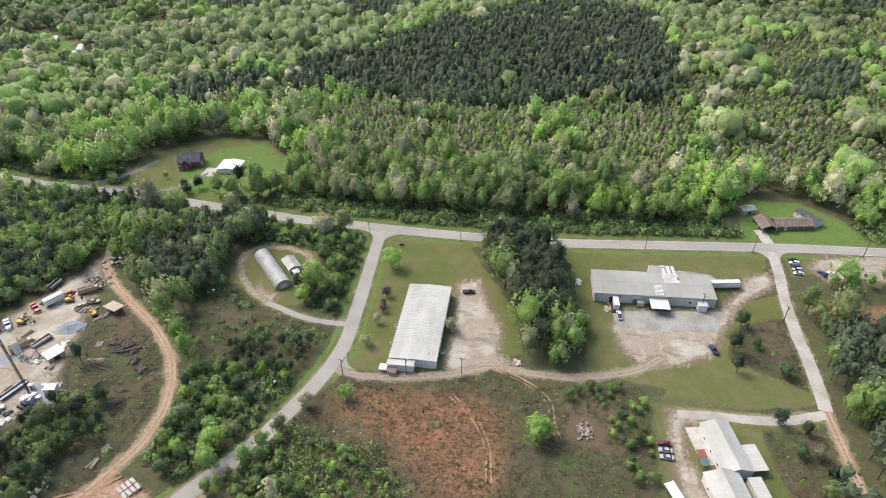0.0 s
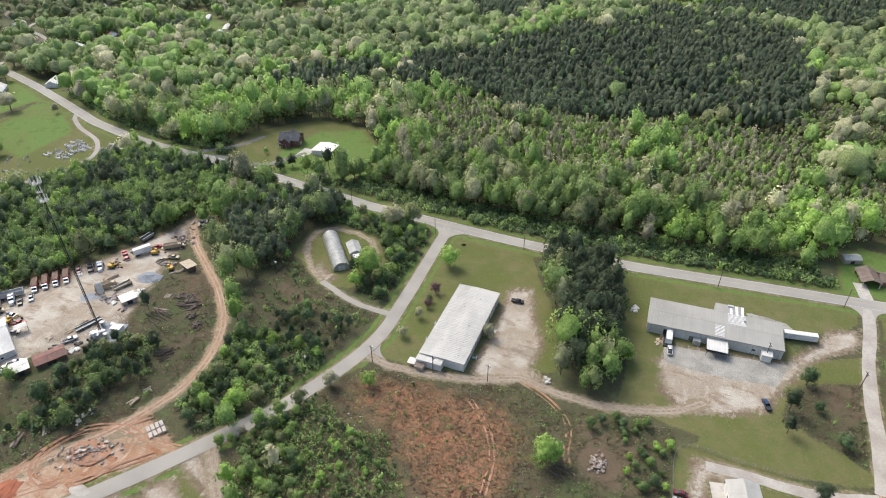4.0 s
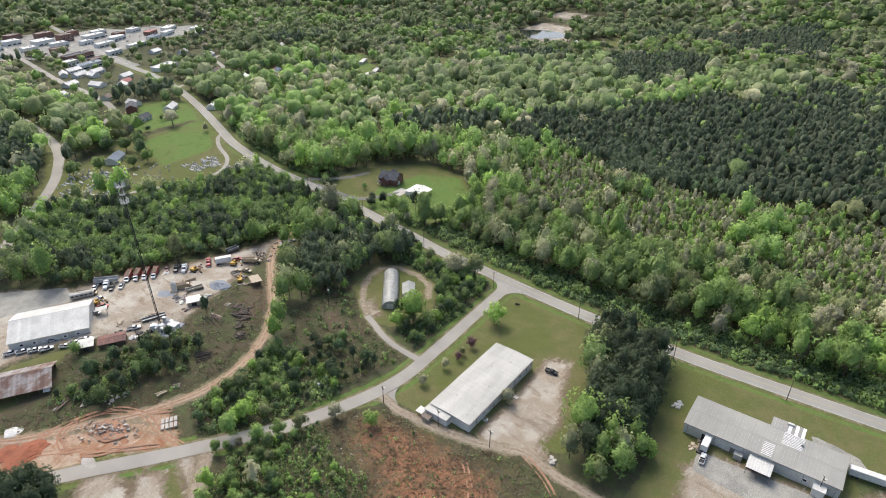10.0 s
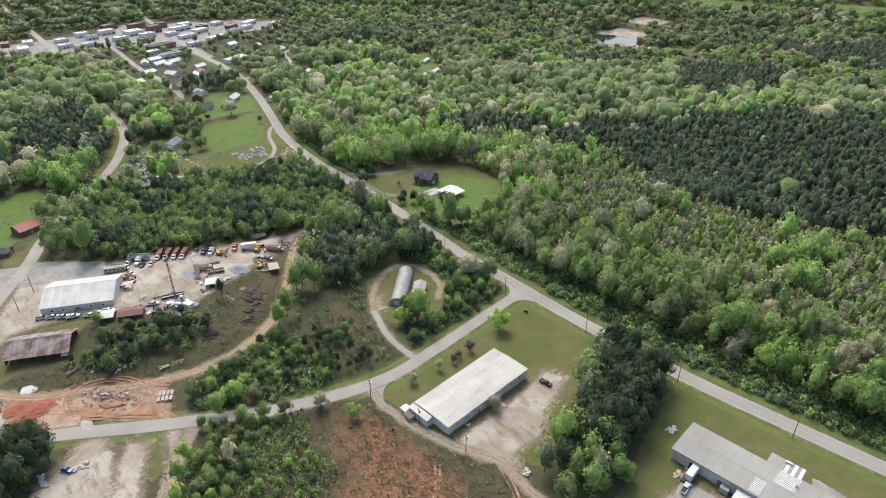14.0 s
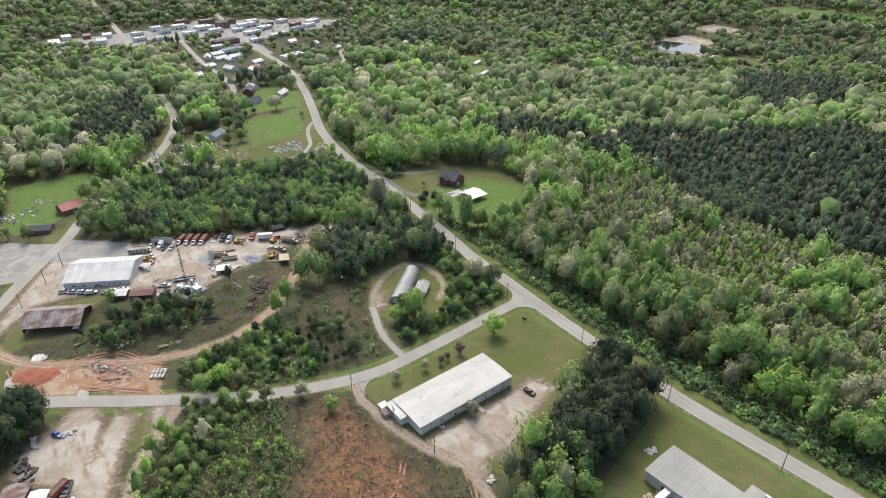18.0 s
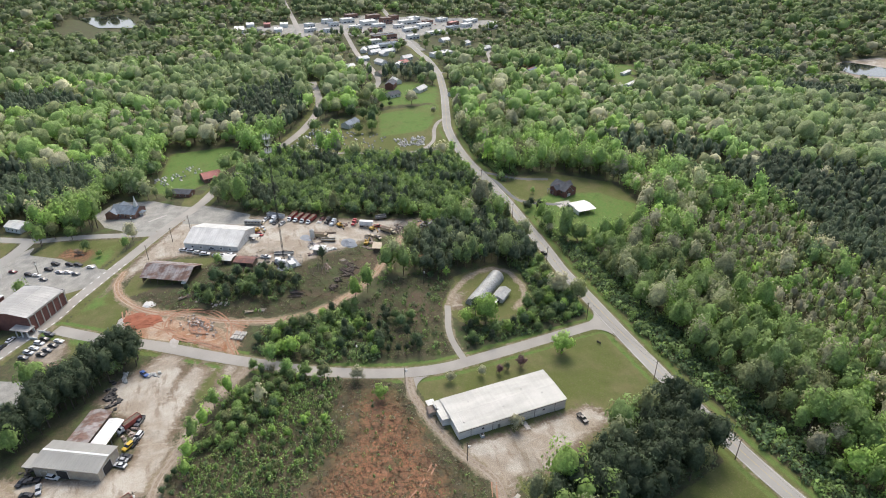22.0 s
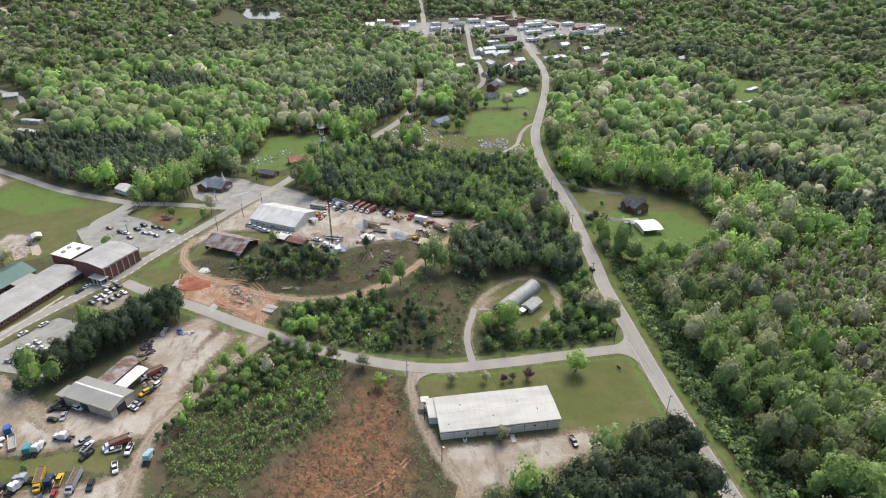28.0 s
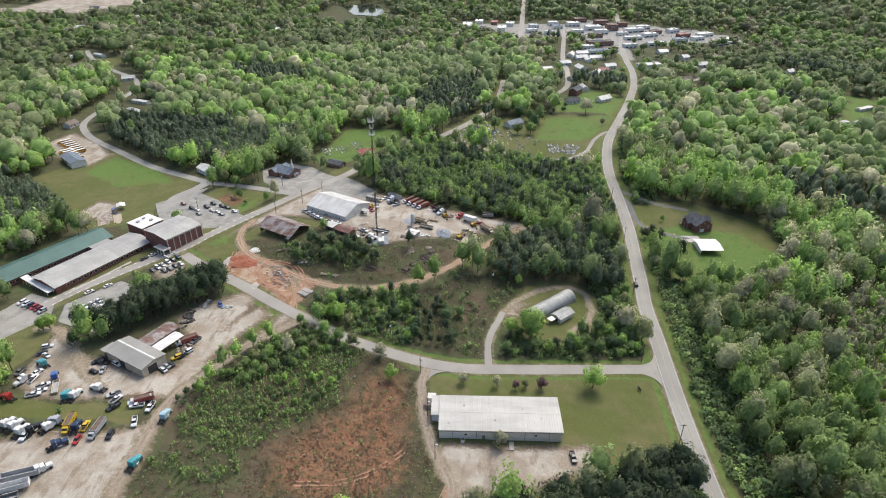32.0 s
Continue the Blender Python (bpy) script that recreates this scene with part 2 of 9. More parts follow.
def ground_z(x, y):
    """Gently rolling ground, metres."""
    return (-10.5 + hill(x, y, -175, 110, 70, 11) + hill(x, y, -370, 280, 110, 6) + hill(x, y, -600, 370, 150, 5)
            + hill(x, y, -5, 25, 60, 11) + hill(x, y, -480, 950, 230, -26))


def gz(x, y):
    return float(ground_z(x, y))


def edge_distance(poly, X, Y):
    """Distance to a polygon's edge, positive inside."""
    X, Y = np.asarray(X, float), np.asarray(Y, float)
    best, inside = np.full(X.shape, 1e9), np.zeros(X.shape, bool)
    for (ax, ay), (bx, by) in zip(poly, poly[1:] + poly[:1]):
        dx, dy = bx - ax, by - ay
        u = np.clip(((X - ax) * dx + (Y - ay) * dy) / (dx * dx + dy * dy + 1e-9), 0, 1)
        best = np.minimum(best, np.hypot(X - ax - u * dx, Y - ay - u * dy))
        cross = ((ay > Y) != (by > Y)) & (X < dx * (Y - ay) / (dy if dy else 1e-9) + ax)
        inside ^= cross
    return np.where(inside, best, -best)


def line_distance(pts, X, Y):
    best = np.full(np.shape(X), 1e9)
    for (ax, ay), (bx, by) in zip(pts, pts[1:]):
        dx, dy = bx - ax, by - ay
        u = np.clip(((X - ax) * dx + (Y - ay) * dy) / (dx * dx + dy * dy + 1e-9), 0, 1)
        best = np.minimum(best, np.hypot(X - ax - u * dx, Y - ay - u * dy))
    return best


MAIN_ROAD = [(330, 290), (212, 283), (138, 280), (100, 277), (54, 273), (16, 270), (-30, 270), (-60, 271), (-98, 273), (-124, 274), (-147, 277), (-174, 280), (-211, 284), (-251, 286), (-286, 287),
             (-320, 291), (-357, 299), (-385, 309), (-428, 325), (-476, 342), (-545, 363), (-613, 376), (-666, 381), (-739, 392), (-865, 416), (-1100, 455)]
SIDE_ROAD = [(-76, 268), (-75, 249), (-73.5, 227), (-72, 202), (-71, 182), (-73, 167), (-77, 152), (-82, 138), (-88, 124), (-107, 92), (-128, 63), (-142, 43), (-160, 22)]
STREET = [(-60, -62), (-91, -40), (-117, -27), (-133, -16), (-156, 5), (-168, 18), (-183, 28), (-200, 40), (-219, 53), (-245, 69), (-280, 92), (-303, 104), (-327, 121), (-364, 153), (-408, 185), (-471, 211), (-564, 223)]
TOWN_STREET = [(-456, 205), (-478, 235), (-482, 253), (-525, 286), (-596, 298), (-676, 303), (-819, 323), (-919, 335)]
FAR_ROAD = [(-812, 258)] + [(-847, 261), (-1007, 276), (-1153, 288)] + [(-1600, 330)]
RIGHT_LANE = [(-545, 366), (-560, 410)] + [(-584, 446), (-629, 465), (-646, 482), (-648, 498)]
WEST_STREET = [(-243, 66), (-261, 27), (-270, -2), (-281, -23), (-303, -62), (-340, -111), (-359, -136), (-380, -157), (-407, -173), (-447, -178), (-487, -178), (-524, -180), (-567, -202), (-606, -247), (-664, -303), (-714, -338)]
WEST_BRANCH = [(-272, -6), (-259, -11), (-244, -19), (-228, -17)]
CLAY_TRACK = [(-200, 50), (-189, 47), (-176, 49), (-161, 57), (-151, 67), (-143, 79), (-135, 90), (-129, 102), (-124, 118), (-124, 132), (-128, 146), (-136, 160), (-151, 175), (-171, 190), (-187, 202), (-201, 216), (-208, 232)]
CLAY_SPUR = [(-140, 82), (-128, 92), (-118, 98), (-106, 97)]
QUONSET_DRIVE = [(-74, 193), (-87, 193), (-97, 195), (-105, 198), (-113, 201)]
QUONSET_LOOP = [(-113, 201), (-123, 208), (-132, 218), (-138, 229), (-139, 238), (-133, 245), (-119, 246), (-108, 242), (-101, 233)]
PLANT_DRIVE = [(122, 276), (121, 259), (118, 238), (116, 215), (116, 198), (115, 183), (114, 172)]
CLAY_ROAD = [(114, 173), (114, 156), (114, 141), (115, 110)]
WHITE_DRIVE = [(113, 170), (100, 166), (86, 164), (72, 164), (60, 163)]
HALL_TRACK = [(-71, 166), (-60, 164), (-42, 166.5), (-25, 171), (-10, 178), (6, 176), (21, 176), (35, 179), (48, 184), (58, 192)]
HOUSE_DRIVE = [(-262, 286)] + [(-244, 291), (-225, 291), (-210, 294), (-200, 310), (-196, 322)]
HOUSE_DRIVE_2 = [(-268, 287)] + [(-262, 290), (-251, 300), (-242, 312), (-236, 329)]
CEMETERY_LOOP = [(-382, 306)] + [(-377, 299), (-360, 288), (-332, 276), (-317, 258), (-318, 236), (-327, 219)] + [(-345, 184), (-366, 158)]
LOT_ROAD = [(-99, 106), (-92, 98), (-84, 90), (-76, 83), (-66, 78), (-56, 73), (-45, 67), (-33, 65), (-22, 65), (-10, 65), (5, 65)]
BACK_ROAD = [(-91, -20), (-88, -8), (-80, 0), (-70, 10), (-56, 22), (-44, 36)]

LAWNS = [
    [(-79, 259), (-67, 265), (-29, 265), (-21, 247), (-4, 217), (3, 187), (-8, 181), (-25, 175), (-47, 168), (-67, 167), (-69, 188), (-71, 223)],
    [(12, 266), (118, 275), (117, 263), (110, 253), (93, 247), (89, 238), (95, 230), (117, 241), (117, 226), (115, 195), (112, 174), (81, 168), (53, 168), (58, 175), (28, 180), (28, 199), (22, 221)],
    [(127, 276), (165, 279), (164, 271), (154, 263), (126, 255)],
    [(50, 168), (80, 167), (112, 167), (104, 159), (88, 153), (90, 137), (93, 122), (50, 116), (50, 131), (50, 145)],
    [(-172, 47), (-199, 58), (-200, 78), (-188, 104), (-172, 100), (-176, 82), (-166, 66)],
    [(-164, 26), (-193, 44), (-165, 54), (-145, 47), (-122, 78), (-106, 96), (-131, 58)],
    [(-40, -20), (-37, 11), (-34, 26), (-36, 43), (-39, 53), (-33, 57), (-25, 57), (-27, 46), (-26, 32), (-27, 15), (-26, -5)],
    [(-99, 79), (-106, 88), (-102, 97), (-87, 90), (-82, 81)],
    [(-244, -9), (-263, 10), (-245, 52), (-223, 45), (-211, 36)],
    [(-257, -152), (-272, -146), (-333, -108), (-297, -55), (-277, -12), (-264, -15), (-235, -27), (-217, -23), (-201, -36), (-198, -54), (-226, -85), (-248, -122)],
    [(-113, -36), (-161, -14), (-171, 15), (-193, 17), (-205, 45), (-193, 42), (-166, 22), (-159, 8), (-136, -16), (-117, -29)],
    [(-125, 42), (-143, 36), (-150, 30), (-150, 22), (-143, 26), (-132, 34)],
    [(-243, 58), (-262, 95), (-292, 104), (-304, 84), (-284, 80), (-262, 62)],
    [(-321, 60), (-353, 68), (-395, 74), (-393, 121), (-358, 133), (-334, 107), (-316, 95), (-300, 76)],
    [(-363, 156), (-391, 175), (-408, 197), (-425, 245), (-428, 312), (-385, 304), (-340, 290), (-302, 278), (-302, 262), (-318, 215)],
    [(-260, 287), (-240, 297), (-249, 330), (-234, 350), (-216, 371), (-179, 368), (-157, 347), (-143, 314), (-152, 297), (-174, 292), (-202, 288), (-225, 287)],
    [(-440, 262), (-430, 316), (-490, 340), (-516, 322), (-512, 296), (-480, 276)],
    [(-552, 597), (-541, 632), (-424, 545), (-428, 520)],
    [(-137, 214), (-144, 240), (-129, 250), (-105, 246), (-93, 226), (-98, 203), (-113, 196)],
    [(-375, 858), (-380, 914), (-333, 979), (-296, 929), (-326, 880)],
    [(-410, 599), (-451, 666), (-457, 719), (-408, 665), (-399, 617)],
    [(-520, 1250), (-391, 1222), (-304, 1249), (-339, 1330), (-500, 1320)],
    [(-250, 1282), (-165, 1282), (-190, 1420), (-290, 1390)],
    [(-663, -301), (-690, -270), (-619, -250), (-633, -280)],
    [(-100, -70), (-50, -45), (-30, -30), (-40, -90)],
    [(-94, -42), (-101, -18), (-86, -10), (-66, -8), (-52, -14), (-50, -30), (-60, -46)],
    [(112, 283), (113, 312), (125, 327), (150, 326), (168, 310), (172, 290), (165, 284)],
]
GRAVELS = [
    [(-31, 230), (-20, 236), (-13, 216), (-6, 202), (-6, 186), (2, 181), (-7, 176), (-25, 170), (-30, 177), (-29, 198)],
    [(38, 210), (45, 221), (87, 227), (100, 243), (103, 252), (118, 260), (117, 246), (99, 231), (88, 213), (80, 196), (66, 188), (52, 184), (42, 192)],
    [(146, 262), (176, 286), (200, 286), (188, 262), (176, 254), (152, 256)],
    [(55, 165), (66, 167), (73, 164), (68, 158), (62, 157), (61, 144), (63, 138), (66, 130), (62, 110), (55, 112), (54, 148)],
    [(-180, 40), (-193, 44), (-222, 61), (-253, 78), (-281, 92), (-270, 104), (-243, 122), (-235, 143), (-219, 173), (-209, 209), (-208, 230), (-194, 204), (-187, 184), (-178, 161), (-169, 139), (-172, 118), (-185, 112), (-197, 96), (-204, 68)],
    [(-108, 82), (-101, 90), (-89, 83), (-75, 76), (-65, 72), (-52, 71), (-41, 67), (-14, 69), (30, 69), (30, 0), (-12, 2), (-20, 27), (-22, 53), (-32, 68), (-40, 67), (-40, 52), (-36, 28), (-38, 12), (-48, -4), (-66, -6), (-96, -12), (-86, -4), (-68, 16), (-58, 40), (-56, 62), (-70, 63), (-71, 64), (-87, 68), (-99, 74)],
    [(-128, 24), (-143, 10), (-155, 16), (-149, 28), (-140, 30)],
    [(-350, -176), (-380, -168), (-352, -128), (-326, -106), (-300, -112), (-324, -155)],
    [(-112, 199), (-124, 208), (-122, 214), (-108, 207)],
    [(-120, 68), (-117, 79), (-99, 77), (-87, 72), (-68, 70), (-64, 73), (-88, 88), (-101, 92), (-106, 95), (-101, 102), (-92, 98), (-81, 89), (-64, 76), (-48, 68), (-38, 59), (-47, 32), (-55, 37), (-53, 54), (-62, 59), (-76, 60), (-91, 48), (-98, 43), (-109, 53), (-113, 61)],
    [(-1251, -661), (-1242, -490), (-1143, -441), (-1087, -505), (-1010, -533), (-1020, -700)],
    [(-506, 954), (-506, 1039), (-457, 1048), (-403, 954), (-375, 858), (-422, 859), (-462, 904)],
    [(-521, 1081), (-484, 1056), (-444, 1081), (-475, 1137), (-519, 1134)],
    [(135, 264), (142, 273), (165, 277), (172, 266), (158, 256), (140, 252)],
    [(-219, -76), (-240, -70), (-235, -54), (-220, -46), (-211, -60)],
]
CLAYS = [
    [(-70, 138), (-69, 154), (-55, 163), (-25, 164), (-6, 166), (2, 150), (4, 130), (-2, 112), (-18, 108), (-33, 118), (-46, 132)],
    [(-145, 49), (-155, 51), (-164, 58), (-145, 77), (-137, 92), (-127, 106), (-118, 104), (-106, 99), (-110, 91), (-122, 80), (-129, 66), (-138, 54)],
    [(125, 234), (161, 240), (176, 233), (172, 226), (139, 223), (126, 225)],
    [(-297, 825), (-312, 878), (-282, 898), (-272, 854), (-284, 815)],
    [(-405, 600), (-430, 640), (-440, 680), (-412, 655), (-402, 618)],
    [(-151, 195), (-163, 190), (-167, 215), (-153, 222)],
    [(-250, 18), (-236, 36), (-226, 28), (-240, 10)],
]
SCRUBS = [
    [(-41, 69), (-54, 75), (-63, 80), (-75, 86), (-83, 94), (-91, 103), (-85, 125), (-75, 150), (-66, 163), (-40, 162), (-10, 175), (11, 170), (28, 173), (50, 175), (49, 131), (50, 100), (40, 76), (6, 69), (-16, 70), (-32, 69)],
    [(-188, 95), (-171, 139), (-183, 184), (-175, 193), (-151, 174), (-132, 152), (-127, 129), (-130, 105), (-142, 84), (-158, 64), (-172, 50), (-176, 80)],
    [(-98, 160), (-84, 160), (-78, 190), (-98, 192), (-116, 200), (-135, 214), (-151, 212), (-141, 180), (-126, 160)],
    [(-120, 110), (-120, 135), (-128, 155), (-110, 160), (-90, 150), (-88, 132), (-104, 104)],
    [(88, 160), (110, 162), (112, 118), (92, 118)],
    [(92, 215), (114, 225), (113, 180), (84, 195)],
]
PAVED = [
    [(40, 219), (88, 225), (84, 211), (60, 208), (42, 209)],
    [(-199, -8), (-211, 0), (-221, 34), (-205, 38), (-237, 15), (-256, -9), (-235, -29), (-222, -22)],
    [(-85, 11), (-96, -14), (-112, -20), (-134, -2), (-125, 14), (-100, 22)],
    [(-107, -50), (-123, -45), (-117, -28), (-101, -21), (-80, -34), (-75, -50), (-98, -66)],
    [(-251, 80), (-280, 92), (-246, 121), (-230, 116)],
    [(-956, 162), (-950, 270), (-972, 394), (-941, 464), (-866, 590), (-818, 589), (-785, 457), (-771, 379), (-834, 315), (-838, 256), (-904, 162)],
    [(95, 245), (88, 252), (72, 254), (74, 246), (88, 245)],
    [(-295, 27), (-311, 40), (-302, 63), (-284, 79), (-272, 97), (-252, 76), (-245, 59), (-271, 35)],
    [(-225, -21), (-249, -21), (-262, -2), (-247, -4), (-238, -3), (-210, 40), (-207, 42), (-195, 38), (-192, 15), (-208, -3)],
    [(-785, 366), (-785, 400), (-690, 398), (-660, 386), (-700, 380)],
]
ROADS = [(MAIN_ROAD, 7.6), (SIDE_ROAD, 6.0), (STREET, 7.5), (TOWN_STREET, 6), (FAR_ROAD, 8), (RIGHT_LANE, 5), (WEST_STREET, 6), (WEST_BRANCH, 8), (CLAY_TRACK, 4.6), (CLAY_SPUR, 4.0), (QUONSET_DRIVE, 3.2), (QUONSET_LOOP, 3.4),
         (PLANT_DRIVE, 5.2), (CLAY_ROAD, 4.4), (WHITE_DRIVE, 4.4), (HALL_TRACK, 4.4), (HOUSE_DRIVE, 3.0), (HOUSE_DRIVE_2, 3.0), (CEMETERY_LOOP, 3.0), (LOT_ROAD, 5.0), (BACK_ROAD, 5.0)]

# ---- ground: one sheet to the horizon ----


def axis(lo, hi, step, far_lo, far_hi):
    mid = list(np.arange(lo, hi + step, step))
    up, s = [mid[-1]], step
    while up[-1] < far_hi:
        s = min(s * 1.06, 120)
        up.append(up[-1] + s)
    down, s = [lo], step
    while down[-1] > far_lo:
        s = min(s * 1.06, 120)
        down.append(down[-1] - s)
    return np.array(down[:0:-1] + mid + up[1:])


def mesh_arrays(name, co, quads, mats, tint=None, mat_index=None, smooth=False, normals=None):
    """A mesh from arrays of corners and four-sided faces."""
    me = bpy.data.meshes.new(name)
    co, quads = np.asarray(co, np.float32), np.asarray(quads, np.int32)
    me.vertices.add(len(co))
    me.vertices.foreach_set("co", co.ravel())
    me.loops.add(quads.size)
    me.loops.foreach_set("vertex_index", quads.ravel())
    me.polygons.add(len(quads))
    me.polygons.foreach_set("loop_start", np.arange(len(quads), dtype=np.int32) * 4)
    if mat_index is not None:
        me.polygons.foreach_set("material_index", np.asarray(mat_index, np.int32))
    me.polygons.foreach_set("use_smooth", np.full(len(quads), smooth))
    for m in mats:
        me.materials.append(m)
    if tint is not None:
        a = me.attributes.new("tint", "FLOAT_COLOR", "POINT")
        a.data.foreach_set("color", np.c_[np.asarray(tint, np.float32), np.ones(len(co), np.float32)].ravel())
    if normals is not None:
        a = me.attributes.new("custom_normal", "FLOAT_VECTOR", "POINT")
        a.data.foreach_set("vector", np.asarray(normals, np.float32).ravel())
    me.update(calc_edges=True)
    return me


gx, gy = axis(-300, 200, 1.8, -3600, 3000), axis(-100, 300, 1.8, -2500, 3600)
GX, GY = np.meshgrid(gx, gy)
nx, ny = len(gx), len(gy)
core = np.clip(1 - np.hypot(GX + 60, GY - 120) / 420, 0, 1)
rough_z = np.zeros(GX.shape)
rng = np.random.default_rng(5)
for k in range(14):
    w = rng.uniform(0.25, 1.4)
    th, ph = rng.uniform(0, 6.28, 2)
    rough_z += 0.05 / (0.4 + w) * np.sin(w * (GX * np.cos(th) + GY * np.sin(th)) + ph)
GZ = ground_z(GX, GY) + rough_z * core
road_gap = np.full(GX.shape, 1e9)
for line, width in ROADS:
    road_gap = np.minimum(road_gap, line_distance(line, GX, GY) - width / 2)
GZ -= 0.35 * np.clip(1.6 - np.abs(road_gap - 2.6), 0, 1) * core      # ditches beside the roads
near_road = road_gap < 1.0
GZ = np.where(near_road, ground_z(GX, GY) - 0.02, GZ)


def cover(polys, width):
    best = np.full(GX.shape, -1e9)
    for p in polys:
        best = np.maximum(best, edge_distance(p, GX, GY))
    return np.clip(0.5 + best / (2 * width), 0, 1)


verge = np.clip(1.2 - np.maximum(line_distance(MAIN_ROAD, GX, GY) - 7.5, line_distance(MAIN_ROAD, GX, GY) * 0) / 2.5, 0, 1)
verge = np.maximum(verge, np.clip(1.1 - (line_distance(SIDE_ROAD, GX, GY) - 4.8) / 1.8, 0, 1))
verge = np.maximum(verge, np.clip(1.1 - (line_distance(STREET, GX, GY) - 6.0) / 2.0, 0, 1))
cov_a = np.stack([np.maximum(cover(LAWNS, 2.5), verge), cover(GRAVELS, 5.0), np.maximum(cover(CLAYS[:1], 13.0), cover(CLAYS[1:], 4.0)), cover(SCRUBS, 3.0)], -1)
cov_b = np.stack([cover(PAVED, 1.2), np.clip(1 - line_distance(CLAY_TRACK, GX, GY) / 7, 0, 1), np.clip(1.3 - np.abs(road_gap) / 2.2, 0, 1), cover(CLAYS[1:2], 5.0)], -1)
def worn(lines, extra=0.0):
    best = np.full(GX.shape, 0.0)
    for line, w in ROADS:
        if any(line is q for q in lines):
            best = np.maximum(best, np.clip(0.5 + (w / 2 + extra - line_distance(line, GX, GY)) / 3.0, 0, 1))
    return best


lush = np.clip(1.1 - np.abs(line_distance(MAIN_ROAD, GX, GY) - 6.8) / 3.2, 0, 1) * 0.8
lush = np.maximum(lush, np.clip(1.1 - np.abs(line_distance(SIDE_ROAD, GX, GY) - 5.4) / 2.2, 0, 1) * 0.9)
lush = np.maximum(lush, cover([[(-202, 288), (-216, 320), (-205, 352), (-180, 366), (-157, 345), (-143, 314), (-152, 297), (-174, 292)], [(-357, 237), (-385, 245), (-417, 255), (-428, 313), (-414, 313), (-367, 289), (-357, 277)], [(-124, 42), (-150, 26), (-150, 36), (-132, 50)], [(-168, 30), (-192, 44), (-170, 44)], [(-245, 45), (-222, 42), (-212, 36), (-226, 30)], LAWNS[13], LAWNS[17], LAWNS[21], LAWNS[22], LAWNS[16], LAWNS[-1], [(-272, -30), (-300, -58), (-322, -100), (-290, -110), (-262, -70)]], 5.0))
depth = np.full(GX.shape, -1e9)
for p in GRAVELS:
    depth = np.maximum(depth, edge_distance(p, GX, GY))
depth = np.clip(depth / 5.0, 0, 1)
cov_c = np.stack([worn((HALL_TRACK, LOT_ROAD, BACK_ROAD, QUONSET_LOOP)), worn((CLAY_TRACK, CLAY_SPUR, CLAY_ROAD)), lush, depth], -1)
idx = np.arange(nx * ny).reshape(ny, nx)
quads = np.stack([idx[:-1, :-1], idx[:-1, 1:], idx[1:, 1:], idx[1:, :-1]], -1).reshape(-1, 4)


